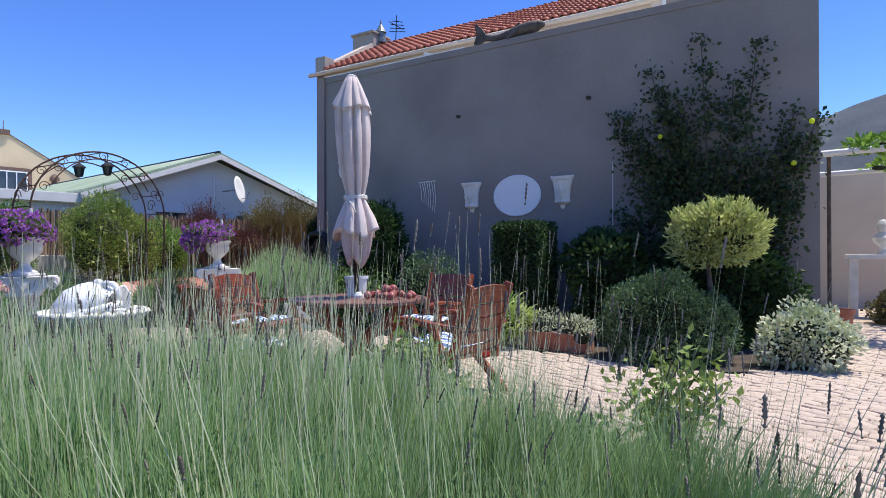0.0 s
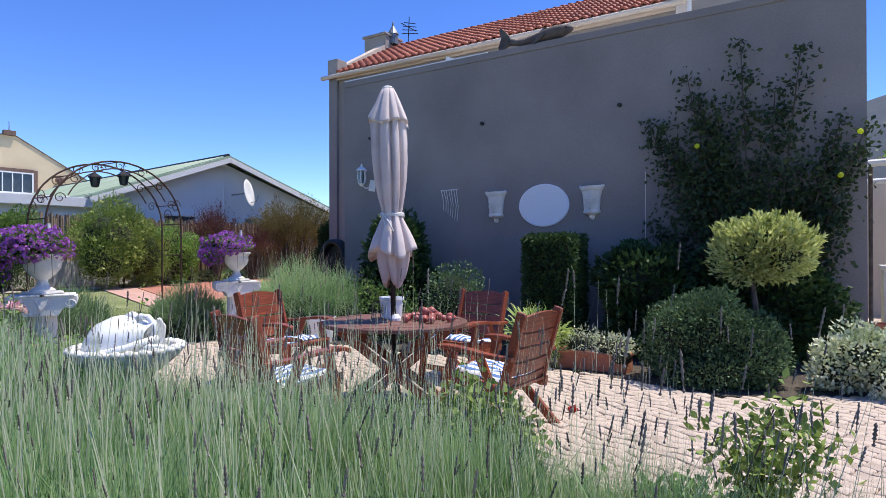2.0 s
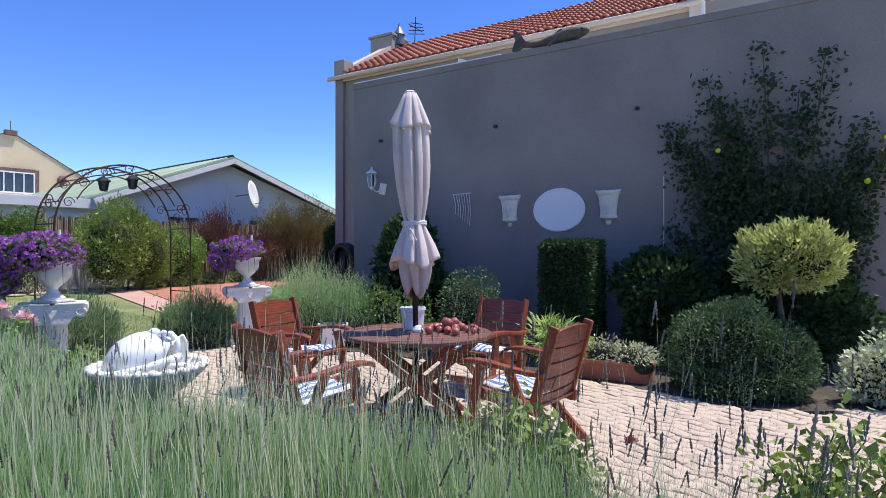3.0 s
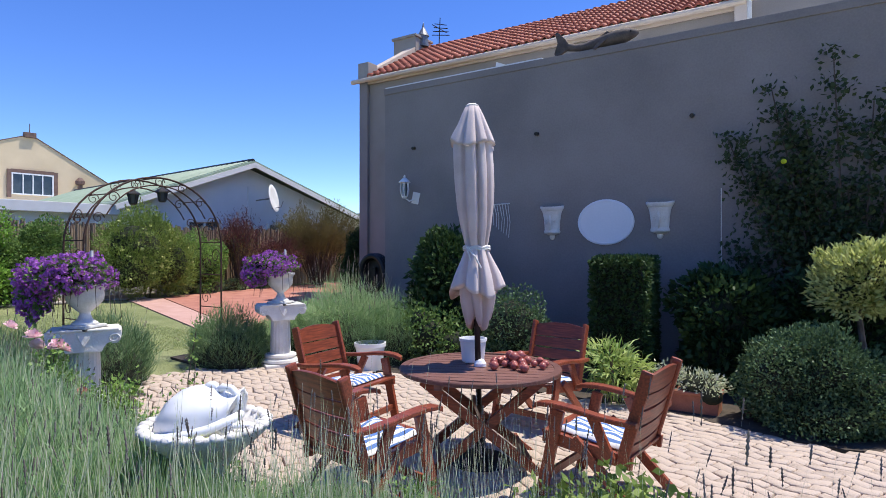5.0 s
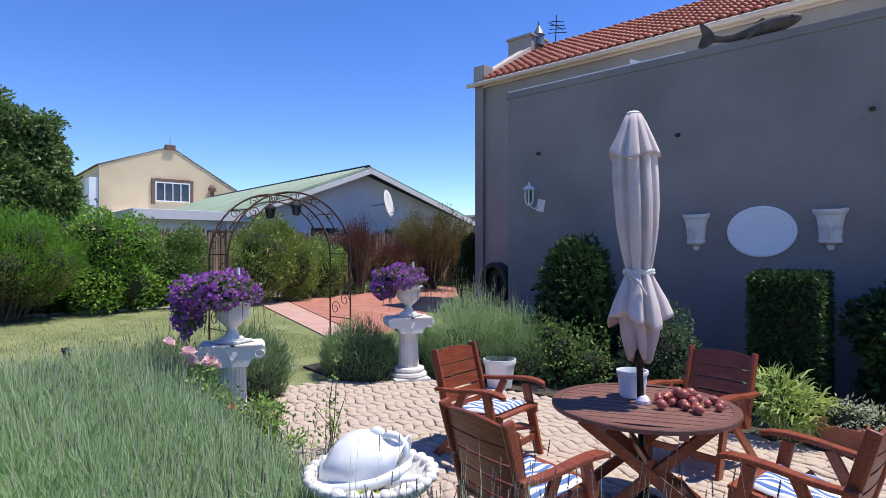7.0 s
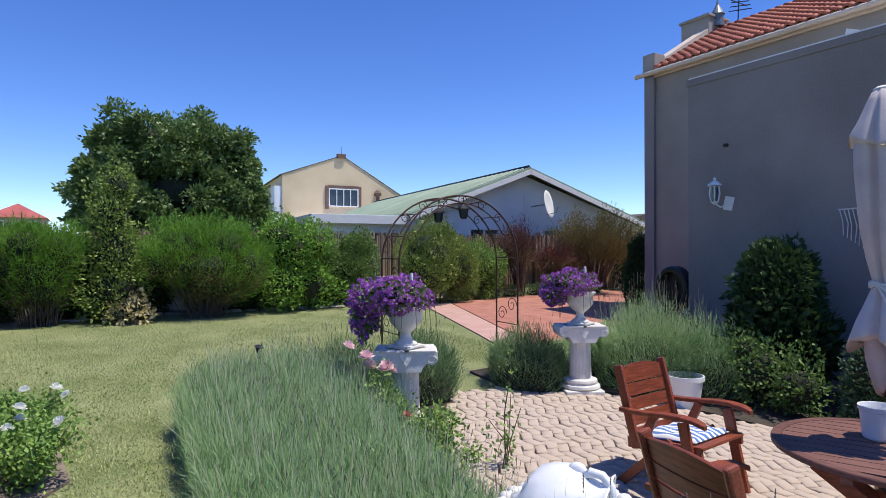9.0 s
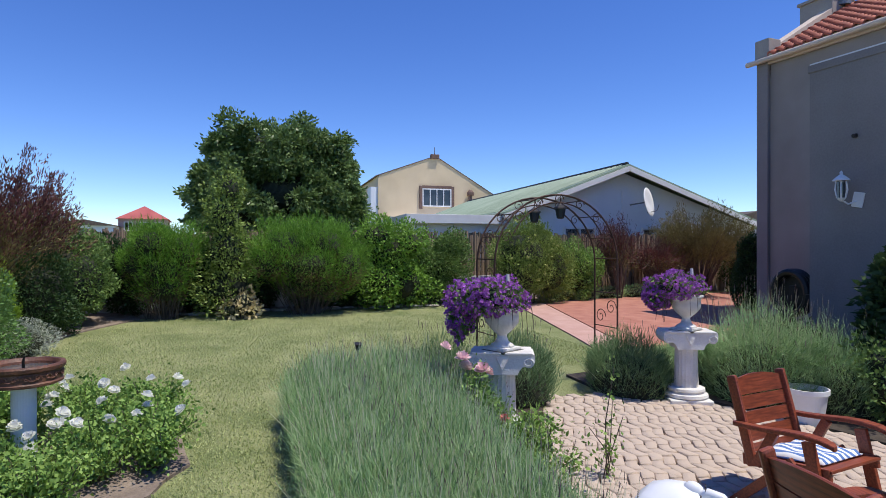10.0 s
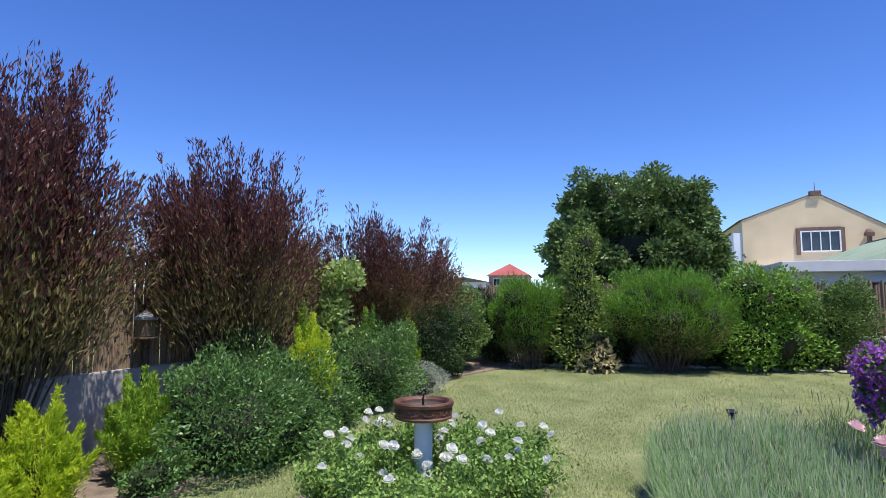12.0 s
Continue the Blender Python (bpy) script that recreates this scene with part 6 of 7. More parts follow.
shrub("shrub", "dark shrub beside the house corner", "shrub", -12.2, 12.55, [(0, 0, 0.7, 0.42, 0.38, 0.75), (0, 0, 1.3, 0.32, 0.3, 0.5)], L_DARK, 11400, 0.061, 0.036, 59, group=FAR)
shrub("shrub", "low leafy shrub under the hop bush", "shrub", -14.3, -1.95, [(0, 0, 0.8, 0.75, 0.75, 0.8), (-0.3, -0.2, 1.3, 0.6, 0.6, 0.6)], L_MID, 15200, 0.054, 0.032, 60, group=FAR)
shrub("shrub", "green leafy shrub at the lawn corner", "shrub", -13.1, -2.2, [(0, 0, 0.7, 0.75, 0.6, 0.75)], L_DARK, 13300, 0.048, 0.029, 61, group=FAR)
# Added fillers: dark masses standing for the shade between and under the shrubs.
for x, y, h, seed in ((-15.55, -1.25, 0.8, 631), (-15.5, 0.1, 0.7, 632), (-15.55, 1.5, 0.75, 633), (-15.5, 2.6, 0.62, 634), (-15.5, 3.5, 0.8, 635), (-15.5, 5.0, 0.6, 636)):
    shrub("shrub", "dark green filler shrub added for shade along the fence", "shrub", x, y, [(0, 0, h, 0.4, 0.62, h), (0, 0.2, h * 1.3, 0.35, 0.4, h * 0.5)], L_DARK, 5200, 0.08, 0.042, seed, group=FAR, amp=0.25)
shrub("shrub", "pale cream-leaved low shrub at the lawn edge", "shrub", -14.4, 0.95, [(0, 0.05, 0.3, 0.26, 0.27, 0.26), (0, -0.16, 0.18, 0.24, 0.2, 0.18), (0, 0.24, 0.16, 0.2, 0.18, 0.16)], leaf_mat("cream_leaf", (0.36, 0.27, 0.12), (0.86, 0.76, 0.46), 0.6), 700, 0.1, 0.055, 62, amp=0.3, shell=0.6)
rng = np.random.default_rng(9)
y = -1.15
for i in range(30):
    ln = rng.uniform(0.1, 0.26)
    y += ln * 1.7 + rng.uniform(0.0, 0.14)
    if y > 7.9:
        break
    bm = bmesh.new()
    bmesh.ops.create_icosphere(bm, subdivisions=2, radius=1, matrix=Matrix.Diagonal((0.12 * rng.uniform(0.7, 1.3), ln, 0.042 * rng.uniform(0.6, 1.3), 1)))
    for v in bm.verts:
        v.co *= 1 + 0.22 * noise.noise(v.co * 7 + Vector((i, 0, 0)))
    x = -15.05 - 0.25 * math.sin(y * 0.45 + 0.6) + rng.uniform(-0.07, 0.07)
    o = thing("edging_stone", x, y, gz(x) + 0.025, "flat rough pale stone edging the lawn", "stone", "stones edging the lawn")
    part("stone", bm, M_EDGE, o)

for i, (x, y) in enumerate(((-15.15, 9.1), (-15.2, 9.9), (-15.3, 10.8), (-15.35, 11.7))):
    shrub("low_shrub", "low grey-green plants edging the red paving", "plant", x, y, [(0, 0, 0.14, 0.25, 0.48, 0.2)], L_LAV, 1500, 0.06, 0.016, 640 + i, group=FAR, up=0.7)

# ---- left border ----
def golden(x, y, h, r, seed, leaf=None, label="golden yellow feathery conifer in the border"):
    rng = np.random.default_rng(seed)
    ob = thing("conifer", x, y, gz(x), label, "conifer", "golden conifers")
    m = 64
    a, q = rng.uniform(0, math.tau, m), np.sqrt(rng.random(m))
    T = np.stack([r * q * np.cos(a), r * q * np.sin(a), h * (1 - 0.55 * q ** 1.4) * rng.uniform(0.72, 1.08, m)], 1)
    B = T * np.array([0.3, 0.3, 0.25])
    k = 520
    f = rng.random((m, k)) ** 0.6
    P = (B[:, None] + (T - B)[:, None] * f[..., None])
    P = (P + rng.normal(size=P.shape) * (0.008 + 0.06 * np.abs(1 - f))[..., None]).reshape(-1, 3)
    P[:, 2] = np.maximum(P[:, 2], 0.02)
    W = np.repeat(unit(T - B), k, 0) + rng.normal(size=P.shape) * 0.45
    V, F = leaf_quads(rng, P, W, 0.045, 0.011)
    np_part("foliage", V, F, leaf or L_YELLOW, ob)
    part("inner_mass", core(bmesh.new(), (0, 0, h * 0.3), (r * 0.6, r * 0.6, h * 0.4), 0.7), L_INNER, ob)
    part("stem", tube(bmesh.new(), [(0, 0, -0.03), (0, 0, h * 0.7)], 0.03, 0.01, 7), M_BARK, ob)
    return ob


L_LIME = leaf_mat("lime_leaf", (0.19, 0.35, 0.035), (0.5, 0.68, 0.1), 0.6, 0.42)
golden(-6.0, -3.75, 1.02, 0.4, 71)
golden(-5.5, -3.95, 0.85, 0.42, 76)
golden(-7.05, -3.72, 1.05, 0.36, 72, L_LIME, "lime green feathery conifer in the border")
golden(-8.95, -2.85, 1.42, 0.42, 73)
golden(-9.35, -3.05, 1.55, 0.36, 77, L_LIME, "lime green feathery conifer in the border")
golden(-10.9, -2.7, 1.5, 0.34, 74, L_LIME, "lime green feathery conifer in the border")
golden(-12.2, -2.45, 1.35, 0.3, 75, L_LIME, "lime green feathery conifer in the border")
LB = "shrubs in the border"
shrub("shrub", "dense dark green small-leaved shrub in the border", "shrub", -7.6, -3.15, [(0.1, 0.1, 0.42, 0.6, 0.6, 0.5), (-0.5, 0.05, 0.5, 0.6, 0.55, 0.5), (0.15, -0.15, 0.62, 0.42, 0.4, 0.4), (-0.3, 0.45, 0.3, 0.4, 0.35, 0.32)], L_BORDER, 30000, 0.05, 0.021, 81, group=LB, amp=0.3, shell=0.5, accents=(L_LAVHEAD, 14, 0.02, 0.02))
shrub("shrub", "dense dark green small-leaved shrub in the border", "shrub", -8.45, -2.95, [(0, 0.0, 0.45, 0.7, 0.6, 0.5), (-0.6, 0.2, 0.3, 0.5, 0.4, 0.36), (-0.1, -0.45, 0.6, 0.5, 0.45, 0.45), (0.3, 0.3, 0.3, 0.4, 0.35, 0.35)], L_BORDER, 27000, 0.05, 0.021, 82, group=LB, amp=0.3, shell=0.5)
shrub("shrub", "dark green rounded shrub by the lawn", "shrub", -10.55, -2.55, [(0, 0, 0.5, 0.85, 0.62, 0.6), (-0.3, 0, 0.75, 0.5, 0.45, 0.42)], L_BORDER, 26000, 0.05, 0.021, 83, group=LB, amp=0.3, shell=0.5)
shrub("shrub", "silvery rounded dwarf shrub at the lawn edge", "shrub", -11.75, -2.12, [(0, 0, 0.18, 0.52, 0.42, 0.3)], leaf_mat("felted_leaf", (0.26, 0.3, 0.22), (0.5, 0.54, 0.44), 0.85, 0.15, 0.2), 9000, 0.03, 0.011, 84, group=LB)
shrub("climbing_rose", "pale green climbing rose rising through the hop bush", "climber", -10.15, -3.0, [(0, 0, 1.45, 0.24, 0.24, 0.5), (-0.1, 0.1, 1.95, 0.4, 0.3, 0.22), (0.1, 0, 1.1, 0.2, 0.2, 0.3)], L_PALEGREEN, 2000, 0.085, 0.052, 85, corek=0.3, shell=0.8)

for i, (x, y) in enumerate(((-9.35, -2.62), (-9.75, -2.68), (-6.75, -3.35))):
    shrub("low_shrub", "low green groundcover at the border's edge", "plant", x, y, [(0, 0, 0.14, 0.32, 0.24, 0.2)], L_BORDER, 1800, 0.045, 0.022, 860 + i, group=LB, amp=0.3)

# rose bed with the bird bath
rng = np.random.default_rng(15)
for i in range(15):
    a = i * 2.4
    r = 0.25 + 0.78 * math.sqrt(i / 15)
    x, y = -7.05 + r * math.cos(a), -0.95 + r * math.sin(a) * 0.97
    if math.hypot(x + 7.1, y + 0.98) < 0.2:
        x += 0.3
    tall = 0.40 if abs(y + 0.98) < 0.28 and x > -7.1 else 0.56
    rose_bush(x, y, 0.36, 0.36, tall, 960, 100 + i, "white-flowering rose bush in the round bed", L_WHITE, 3, 11, 0.05, group="white roses in the bed", bloom_low=0.8)
bath = thing("bird_bath", -7.1, -0.98, gz(-7.1), "brown clay bird bath bowl on a white column", "bird bath")
part("column", lathe(bmesh.new(), [(0.12, 0.0), (0.12, 0.05), (0.085, 0.08), (0.078, 0.35), (0.08, 0.62), (0.10, 0.66)], 28), M_HOUSEWHITE, bath, smooth=False)
part("bowl", lathe(bmesh.new(), [(0.10, 0.655), (0.225, 0.66), (0.25, 0.67), (0.252, 0.685), (0.241, 0.695), (0.244, 0.762), (0.262, 0.776), (0.266, 0.80), (0.258, 0.813), (0.228, 0.812), (0.212, 0.79), (0.205, 0.75), (0.0, 0.745)], 60), M_BATHCLAY, bath)
bm = bmesh.new()
for i in range(22):
    a = i * math.tau / 22
    c = Vector((0.247 * math.cos(a), 0.247 * math.sin(a), 0.73))
    t = Vector((-math.sin(a), math.cos(a), 0))
    tube(bm, [c + t * (0.024 * (1 - j / 14) * math.cos(j * 0.6)) + Vector((0, 0, 0.024 * (1 - j / 14) * math.sin(j * 0.6))) for j in range(12)], 0.005, 0.004, 5)
tube(bm, [(0.246 * math.cos(k * math.tau / 120), 0.246 * math.sin(k * math.tau / 120), 0.73 + 0.018 * math.sin(k * math.tau / 120 * 11)) for k in range(121)], 0.005, 0.005, 5)
part("scroll_relief", bm, M_BATHCLAY, bath)
part("water", lathe(bmesh.new(), [(0.205, 0.772), (0.0, 0.773)], 40), mat("still_water", (0.05, 0.06, 0.06), (0.09, 0.1, 0.1), 0.05, 3, 20, 0.05), bath)
part("spout", tube(bmesh.new(), [(0.0, 0.0, 0.75), (0.02, 0, 0.82), (0.03, 0.01, 0.87)], 0.012, 0.006, 6), M_DARK, bath)

# ---- border along the garage wall ----
WB = "shrubs along the garage wall"
shrub("shrub", "large dark evergreen shrub in the wall's shade", "shrub", -5.65, 6.95, [(0.05, 0, 1.2, 0.42, 0.4, 0.55), (0.1, 0, 0.6, 0.45, 0.42, 0.6)], L_DARK, 9000, 0.09, 0.045, 91, group=WB)
shrub("shrub", "rounded grey-green shrub behind the table", "shrub", -4.3, 6.45, [(0, 0, 0.62, 0.42, 0.38, 0.44), (0, 0, 0.3, 0.4, 0.38, 0.3)], L_DOME, 7000, 0.04, 0.024, 92, group=WB)
rngb = np.random.default_rng(93)
hb = thing("clipped_hedge", -3.12, 6.93, 0, "box-clipped dark hedge block against the wall", "hedge", WB)
n = 15000
P = rngb.uniform(-1, 1, (n, 3))
ax = rngb.integers(0, 3, n)
sg = np.where(rngb.random(n) < 0.5, -1.0, 1.0)
P[np.arange(n), ax] = sg * rngb.uniform(0.9, 1.04, n)
D = np.zeros((n, 3))
D[np.arange(n), ax] = sg
P = P * np.array([0.30, 0.30, 0.70]) + np.array([0, 0, 0.73])
V, F = leaf_quads(rngb, P, D + rngb.normal(size=(n, 3)) * 0.7, 0.05, 0.03)
np_part("foliage", V, F, L_DARK, hb)
# Dark block painted as the hedge's inner shade.
part("inner_mass", box(bmesh.new(), (0, 0, 0.71), (0.52, 0.52, 1.32), None, 0.06), L_INNER, hb)
part("stem", tube(bmesh.new(), [(0, 0, -0.03), (0, 0, 0.5)], 0.03, 0.02, 7), M_BARK, hb)
shrub("shrub", "dark broad-leaved shrub in the wall's shade", "shrub", -2.1, 7.15, [(0, 0, 0.85, 0.5, 0.4, 0.5), (0.1, 0, 0.4, 0.5, 0.4, 0.4)], L_DARK, 6000, 0.09, 0.05, 94, group=WB)
shrub("shrub", "dark broad-leaved shrub under the climber", "shrub", -0.9, 7.3, [(0, 0, 0.6, 0.7, 0.32, 0.6)], L_DARK, 6000, 0.08, 0.05, 98, group=WB)
shrub("shrub", "large clipped dome of grey-green foliage", "shrub", -1.28, 6.1, [(-0.12, 0, 0.40, 0.5, 0.46, 0.49), (0.33, 0, 0.32, 0.39, 0.38, 0.36), (0.06, -0.05, 0.52, 0.39, 0.36, 0.33), (0.1, -0.05, 0.2, 0.55, 0.46, 0.26)], L_DOME, 30000, 0.034, 0.018, 95, group=WB, amp=0.11, spiky=0.06, shell=0.4)
tp = shrub("topiary", "clipped variegated topiary head on a stem", "topiary", -0.84, 6.68, [(-0.14, 0, 1.27, 0.33, 0.3, 0.3), (0.14, 0, 1.25, 0.33, 0.3, 0.3), (0.0, -0.05, 1.36, 0.34, 0.28, 0.22)], L_OLIVE, 9500, 0.062, 0.021, 96, stem=0.035, group=WB, amp=0.15, spiky=0.09, up=0.75, rnd=0.5, shell=0.45, corek=0.66)
shrub("silver_bush", "silvery variegated rounded bush at the paving edge", "bush", -0.05, 6.28, [(0, 0, 0.33, 0.27, 0.27, 0.25), (0.15, -0.05, 0.24, 0.26, 0.25, 0.24), (-0.16, -0.04, 0.22, 0.22, 0.22, 0.22), (0.08, 0.05, 0.42, 0.2, 0.19, 0.17)], L_GREY, 6000, 0.045, 0.028, 97, group=WB, amp=0.2, shell=0.5)
shrub("shrub", "leafy green shrub between lavender and pot", "shrub", -5.45, 6.35, [(0, 0, 0.4, 0.42, 0.36, 0.38), (0.4, 0, 0.3, 0.3, 0.28, 0.3), (-0.1, -0.05, 0.6, 0.24, 0.22, 0.2)], L_MID, 3600, 0.05, 0.032, 99, group=WB, amp=0.28, shell=0.7, corek=0.6)
shrub("low_shrub", "low dark plants at the foot of the wall", "plant", -7.3, 7.2, [(0, 0, 0.3, 0.5, 0.4, 0.4)], L_DARK, 3000, 0.06, 0.035, 101, group=WB)

# ---- lavender ----
LAV = "green lavender bush with tall thin stalks"
seed = 200
for i in range(16):
    x = -7.35 + 0.5 * i
    y0 = 1.0 - 0.035 * i
    far = i < 8
    for j, (dy, hh) in enumerate(((0.32, 0.60), (0.80, 0.66), (1.18, 0.55))):
        if (j == 2 and (i > 14 or 2 < i < 9)) or (j == 1 and i > 14):
            continue
        seed += 1
        if far:
            lavender(x + 0.12 * (j % 2), y0 + dy, 0.42, 0.40, hh, 5600, 120, seed, LAV, 0.27, (0.03, 0.02), "lavender hedge", 0.004, 0.55, 0.6, True, 0.34)
        else:
            grow = (0.02, 0.05, 0.09)[i - 8] if i < 11 else 0.12
            lavender(x + 0.12 * (j % 2), y0 + dy + 0.02 * (i - 8), 0.44, 0.42, (hh + grow) * (1 - 0.02 * max(0, i - 11)), 5000, 36 if i > 13 else 100, seed, LAV, 0.36 if i < 10 else 0.44, (0.08, 0.05), "lavender hedge", 0.0040, 0.42, 0.85)
for x, y, n, s, h in ((-0.35, 1.95, 500, 22, 0.4), (-0.05, 1.7, 400, 18, 0.38), (0.3, 1.05, 600, 20, 0.36), (0.6, 0.95, 300, 18, 0.36), (-0.1, 1.4, 1800, 14, 0.42), (-0.6, 1.7, 2200, 16, 0.46), (0.0, 0.95, 2200, 16, 0.46)):
    seed += 1
    lavender(x, y, 0.28, 0.26, h, n, s, seed, "sparse lavender with dry brown spikes by the paving", 0.42, (0.10, 0.05), "lavender hedge", 0.004, 0.85, 1.1)
lavender(-6.55, 5.95, 0.72, 0.55, 1.0, 9500, 150, 301, "large rounded lavender bush beside the pedestal", 0.38, width=0.0055, fine=True)
lavender(-6.0, 6.2, 0.46, 0.42, 0.88, 5000, 60, 302, "large rounded lavender bush beside the pedestal", 0.32, width=0.0055, fine=True)
lavender(-7.35, 4.75, 0.5, 0.42, 0.68, 3800, 14, 303, "dark green lavender bush at the arch", 0.2, width=0.0062, fine=True, leaf=L_DARKLAV)
lavender(-7.55, 3.35, 0.48, 0.45, 0.72, 3400, 36, 304, "grey-green lavender behind the pedestal", 0.3, width=0.0062, fine=True, leaf=L_DARKLAV)
lavender(-7.5, 2.5, 0.5, 0.45, 0.66, 3400, 34, 305, "grey-green lavender behind the pedestal", 0.3, width=0.0062, fine=True, leaf=L_DARKLAV)
lavender(-7.3, 5.7, 0.5, 0.45, 0.6, 2600, 20, 306, "grey-green lavender in the wall border", 0.3, width=0.0062, fine=True)

sol = thing("solar_light", -8.36, 1.85, gz(-8.36), "small dark solar garden light on a stake", "garden light")
part("stake", tube(bmesh.new(), [(0, 0, -0.05), (0, 0, 0.5)], 0.011, 0.011, 8), M_DARK, sol)
part("lens", lathe(bmesh.new(), [(0.022, 0.47), (0.032, 0.5), (0.032, 0.53), (0.0, 0.53)], 16), M_GLASSDARK, sol)
part("cap", box(bmesh.new(), (0, 0, 0.545), (0.09, 0.085, 0.018), Matrix.Rotation(radians(14), 3, 'Y'), 0.006), M_DARK, sol)

# ---- roses and low plants between hedge and patio ----
M_REDPETAL = mat("red_petal", (0.5, 0.03, 0.02), (0.7, 0.08, 0.05), 0.6)
rose_bush(-6.2, 2.22, 0.34, 0.28, 0.76, 1100, 401, "pink-flowering rose bush beside the pedestal", L_PINK, 0, 13, 0.062, spots_at=((-6.23, 2.17, 0.87, 0.07), (-6.25, 2.2, 0.8, 0.06), (-6.12, 2.29, 0.79, 0.07), (-6.2, 2.36, 0.755, 0.065), (-6.3, 2.04, 0.96, 0.055)))
rose_bush(-6.02, 2.5, 0.32, 0.28, 0.56, 1000, 402, "leafy rose bush with a red-pink bud by the patio", leaf_mat("coral_petal", (0.6, 0.16, 0.15), (0.8, 0.3, 0.26), 0.6, 0.3, 0.2), 0, 9, 0.04, spots_at=((-5.86, 2.35, 0.47, 0.04),))
rose_bush(-5.5, 2.4, 0.34, 0.3, 0.5, 900, 403, "leafy rose bush by the patio edge", None, 0, 9)
rose_bush(-5.45, 2.95, 0.16, 0.16, 0.92, 60, 404, "thin bare-stemmed rose with few leaves", None, 0, 4)
rose_bush(-3.9, 2.15, 0.36, 0.2, 0.38, 700, 405, "low leafy rose by the chairs", None, 0, 9)
rose_bush(-2.75, 2.25, 0.36, 0.24, 0.5, 1000, 406, "low leafy rose with small red blooms by the chairs", M_REDPETAL, 0, 9, spots_at=((-2.42, 2.42, 0.37, 0.03), (-2.8, 2.32, 0.4, 0.024), (-3.0, 2.28, 0.38, 0.022)))
rose_bush(-2.0, 2.5, 0.42, 0.3, 0.62, 1150, 407, "leafy green rose bush by the paving", None, 0, 10, leaf=L_OLIVEGREEN, leaf_len=0.052)
rose_bush(-1.45, 2.3, 0.38, 0.32, 0.7, 1200, 408, "leafy green rose bush with a red bloom", M_REDPETAL, 1, 9, 0.03, leaf=L_OLIVEGREEN, leaf_len=0.05)
rose_bush(-0.62, 2.95, 0.33, 0.28, 0.76, 360, 409, "young rose bush standing on the paving edge", None, 0, 7, leaf=L_OLIVEGREEN, leaf_len=0.054)
rose_bush(-0.9, 2.3, 0.32, 0.28, 0.42, 1000, 410, "low leafy plant by the paving", None, 0, 8, leaf=L_MID, leaf_len=0.05)
shrub("shrub", "light green leafy plant beside the paving", "plant", 0.75, 4.1, [(0, 0, 0.25, 0.28, 0.26, 0.26)], L_ROSE, 1500, 0.05, 0.03, 411)

# ---- courtyard beyond the garage ----
pg = thing("pergola", 0.2, 8.9, 0, "white pipe pergola with a vine over it", "pergola")
part("beam", tube(bmesh.new(), [(-0.1, 0, 2.33), (3.6, -0.3, 2.38)], 0.045, 0.045, 10), M_WHITE, pg)
part("beam", tube(bmesh.new(), [(-0.1, 2.4, 2.33), (3.6, 2.2, 2.38)], 0.045, 0.045, 10), M_WHITE, pg)
part("post", tube(bmesh.new(), [(-0.02, 0.1, 0), (-0.02, 0.1, 2.33)], 0.024, 0.024, 10), M_BARK, pg)
part("post", tube(bmesh.new(), [(3.4, -0.25, 0), (3.4, -0.25, 2.35)], 0.04, 0.04, 10), M_WHITE, pg)
shrub("vine", "leafy green vine growing over the pergola", "vine", 0.9, 9.0, [(-0.15, 0, 0.14, 0.4, 0.3, 0.09), (0.6, 0, 0.16, 0.55, 0.4, 0.12), (-0.2, 0.0, -0.16, 0.4, 0.25, 0.16), (0.5, 0.05, -0.14, 0.5, 0.3, 0.18), (-0.55, 0.1, -0.38, 0.14, 0.16, 0.34), (0.6, 1.4, -0.05, 0.8, 0.9, 0.2)], L_BRIGHT, 5000, 0.09, 0.06, 421, z=2.28, corek=0.2)
bm = box(bmesh.new(), (2.2, 14.0, 1.3), (4.2, 0.2, 2.6))
structure("wall_courtyard", bm, M_CREAM, "sunlit cream courtyard wall", "wall")
bn = thing("stone_shelf", 0.95, 11.6, 0, "pale stone shelf against the courtyard wall", "bench")
part("top", box(bmesh.new(), (0.2, 0, 1.0), (1.4, 0.5, 0.07), None, 0.012), M_STONEWHITE, bn)
part("support", box(bmesh.new(), (-0.4, 0, 0.485), (0.12, 0.42, 0.97), None, 0.012), M_STONEWHITE, bn)
part("support", box(bmesh.new(), (0.8, 0, 0.485), (0.12, 0.42, 0.97), None, 0.012), M_STONEWHITE, bn)
bm = lathe(bmesh.new(), [(0.10, 0.0), (0.09, 0.05), (0.05, 0.08), (0.05, 0.12), (0.13, 0.2), (0.15, 0.27), (0.09, 0.33), (0.055, 0.36), (0.085, 0.42), (0.09, 0.48), (0.06, 0.54), (0.0, 0.56)], 20)
me = bpy.data.meshes.new("bust")
bm.to_mesh(me), bm.free()
me.materials.append(M_STONEWHITE)
ob = new("bust", me)
ob.matrix_world = pose(0.95, 11.6, 1.035)
tagged(ob, "small pale stone bust on the shelf", "statue")
o = thing("flower_pot", 0.32, 9.6, 0, "terracotta flower pot by the pergola post", "pot")
part("bowl", lathe(bmesh.new(), [(0.0, 0.0), (0.11, 0.0), (0.15, 0.26), (0.17, 0.26), (0.17, 0.31), (0.15, 0.31), (0.13, 0.25), (0.0, 0.24)], 28), M_TERRA, o)
shrub("shrub", "rust-coloured small shrub in the courtyard", "shrub", 1.0, 10.6, [(0, 0, 0.25, 0.3, 0.28, 0.28)], L_RUSTGREEN, 1200, 0.06, 0.035, 422)

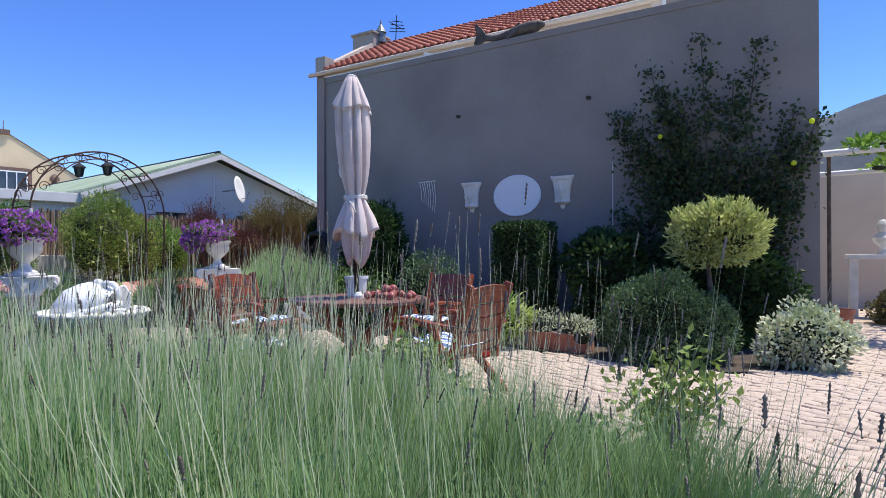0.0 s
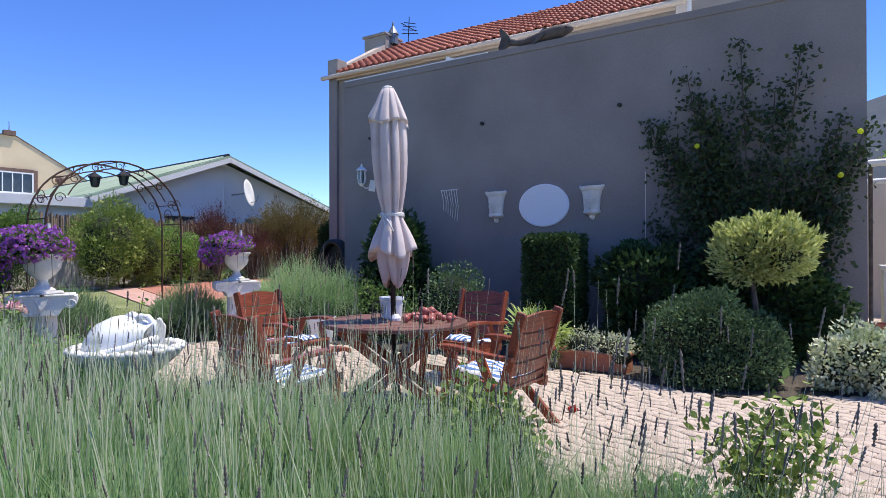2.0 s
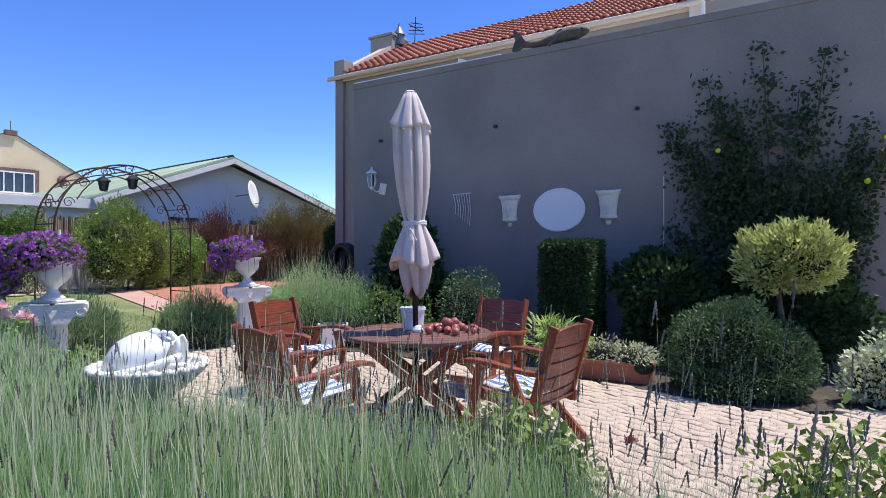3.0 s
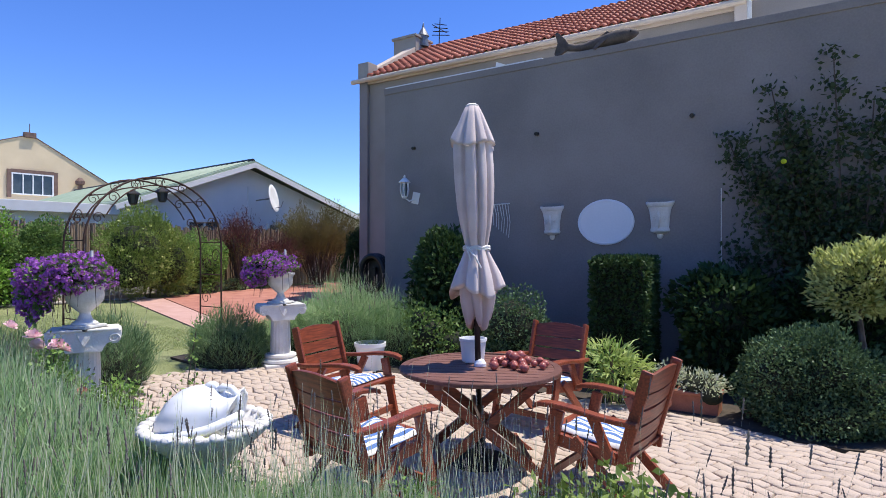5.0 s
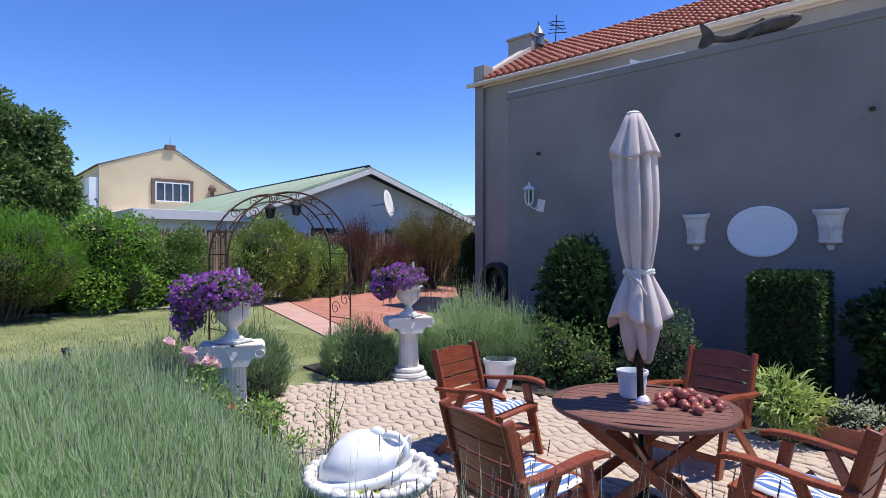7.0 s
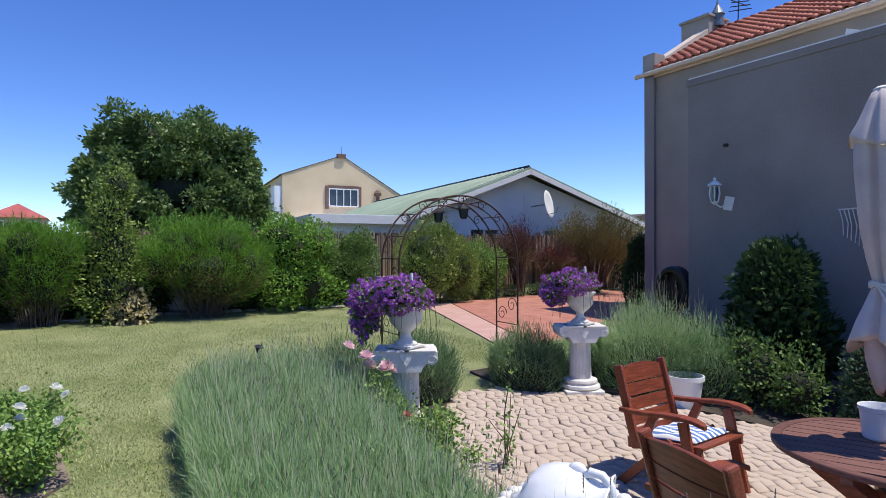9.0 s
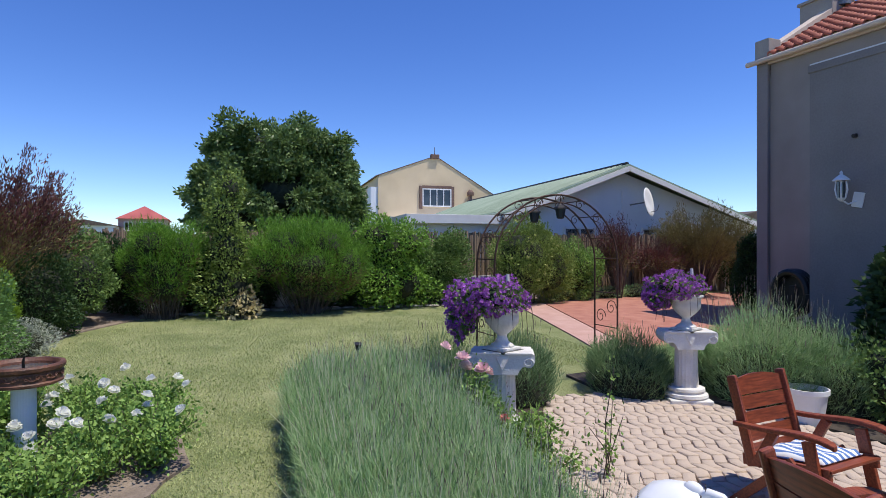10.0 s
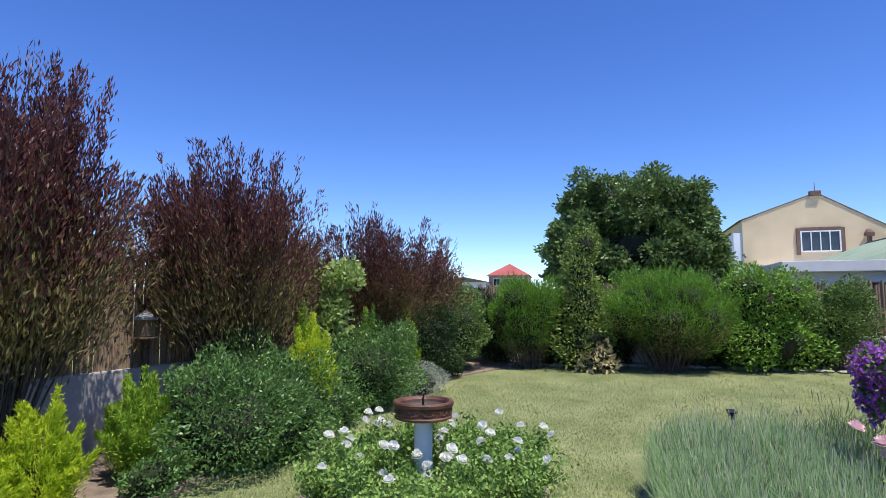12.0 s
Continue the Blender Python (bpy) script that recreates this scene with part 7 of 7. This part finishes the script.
# ---- lawn blades ----
rng = np.random.default_rng(500)
n = 330000
gx = -0.5 - 14.4 * rng.random(n) ** 0.9
gy = rng.uniform(-4.2, 6.3, n)
keep = ~((gy > 0.85) & (gx > -8.7) & (gy < 7)) & (np.hypot(gx + 7.05, gy + 0.95) > 1.12) & (gy > -2.75 + 0.2 * (-7.2 - gx))
keep &= (rng.random(n) > (-gx - 8.0) / 7.0) & ~((gx < -8.7) & (gy > 5.9))
keep &= ~((gx > -4.5) & (gy < -3.4 + 0.4 * rng.random(n)))
gx, gy = gx[keep], gy[keep]
zz = SLOPE * np.clip(-4 - gx, 0, 14)
B = np.stack([gx, gy, zz - 0.004], 1)
T = np.stack([rng.normal(size=len(gx)) * 0.016, rng.normal(size=len(gx)) * 0.016, rng.uniform(0.014, 0.042, len(gx))], 1)
V, F = leaf_quads(rng, B, T, 0.032, 0.008)
tagged(new("grass", np_mesh("grass", V, F, L_GRASS)), "short mown grass blades of the lawn", "grass", kind="stuff")

# ---- roof tiles ----
pitch = math.atan2(RZ - HG, RY - HY + 0.12)
COLS, rows = 42, 13
TW = (HX1 - HX0 - 0.42) / COLS
slope_len = math.hypot(RZ - HG, RY - HY + 0.12)
TL = slope_len / rows
tv, tf = [], []
for j, (s, dz) in enumerate(((0.0, 0.052), (TL * 1.08, 0.01))):
    for i in range(9):
        u = i / 8
        tv.append((u * TW, s, dz + 0.05 * math.sin(u * math.pi / 0.62) ** 0.8 if u < 0.61 else dz + 0.004 - 0.012 * math.sin((u - 0.61) / 0.39 * math.pi)))
for i in range(8):
    tf.append((i, i + 1, 9 + i + 1, 9 + i))
base = len(tv)
for i in range(9):
    tv.append((tv[i][0], 0.0, tv[i][2] - 0.045))
for i in range(8):
    tf.append((base + i, base + i + 1, i + 1, i))
tile_mesh = np_mesh("tile", tv, tf, M_TILE)
rng = np.random.default_rng(550)
RV, RF = [], []
for r in range(rows):
    for c in range(COLS):
        m = Matrix.Translation((0.3 + c * TW, -0.12, HG + 0.03)) @ Matrix.Rotation(pitch, 4, 'X') @ Matrix.Translation((0, r * TL + rng.uniform(-0.006, 0.006), rng.uniform(-0.004, 0.004)))
        if 8 <= c < 31:
            t = new("tile", tile_mesh)
            t.parent = roof
            t.matrix_basis = m
        else:
            k = len(RV)
            RV.extend((m @ Vector(p))[:] for p in tv)
            RF.extend(tuple(k + q for q in g) for g in tf)
tagged(np_part("tiles", RV, RF, M_TILE, roof), kind="stuff")

# ---- cobbles ----
PL, PH, AMP = 0.165, 0.105, 0.026


def in_poly(x, y, poly):
    c = False
    for (x0, y0), (x1, y1) in zip(poly, poly[1:] + poly[:1]):
        if (y0 > y) != (y1 > y) and x < (x1 - x0) * (y - y0) / (y1 - y0) + x0:
            c = not c
    return c


def paver_geo(phase):
    """One cobble with waved long sides; phase in half-lengths along the wave."""
    v, f = [], []
    m = 2
    for lvl, (ins, z) in enumerate(((0.002, 0.0), (0.003, 0.024), (0.008, 0.029))):
        for side in (-1, 1):
            for i in range(m + 1):
                x = ins + (PL - 2 * ins) * i / m
                w = AMP * math.sin(math.pi * (x / PL + phase * 0.5))
                v.append((x, side * (PH / 2 - ins) + w, z))
    n = m + 1
    for lvl in range(2):
        a, b = lvl * 2 * n, (lvl + 1) * 2 * n
        for i in range(m):
            f.append((a + i, a + i + 1, b + i + 1, b + i))
            f.append((a + n + i + 1, a + n + i, b + n + i, b + n + i + 1))
        f.append((a + n, a, b, b + n))
        f.append((a + m, a + n + m, b + n + m, b + m))
    t = 4 * n
    for i in range(m):
        f.append((t + i, t + i + 1, t + n + i + 1, t + n + i))
    return v, f


geos = [paver_geo(p) for p in range(4)]
meshes = [np_mesh("cobble", v, f, M_PAVER) for v, f in geos]
pave_ob = bpy.data.objects["pavement"]
rng = np.random.default_rng(600)
RV, RF, parts_made = [], [], 0
ca, sa = math.cos(radians(-18)), math.sin(radians(-18))
for j in range(-52, 195):
    for i in range(-80, 80):
        ph = (2 * i + (j % 2)) % 4
        lx, ly = (i + 0.5 * (j % 2)) * PL, j * PH
        x = -4.5 + ca * lx - sa * ly
        y = 1.0 + sa * lx + ca * ly
        cx, cy = x + ca * PL / 2, y + sa * PL / 2
        if not in_poly(cx, cy, PATIO) or cy > 14.3 or cx > 4:
            continue
        m = Matrix.Translation((x, y, gz(cx) + 0.006 + rng.uniform(-0.003, 0.004))) @ Matrix.Rotation(radians(-18) + rng.normal() * 0.05, 4, 'Z') @ Matrix.Diagonal((rng.uniform(0.95, 1.0), rng.uniform(0.94, 1.02), 1, 1)) @ Matrix.Rotation(rng.normal() * 0.04, 4, 'X')
        if parts_made < 300 and (-1.7 < cx < 0.6 and 3.0 < cy < 5.2):
            ob = new("cobble", meshes[ph])
            ob.parent = pave_ob
            ob.matrix_basis = m
            parts_made += 1
        else:
            v, f = geos[ph]
            k = len(RV)
            RV.extend((m @ Vector(p))[:] for p in v)
            RF.extend(tuple(k + q for q in g) for g in f)
ob = np_part("cobbles", RV, RF, M_PAVER, pave_ob)
tagged(ob, kind="stuff")
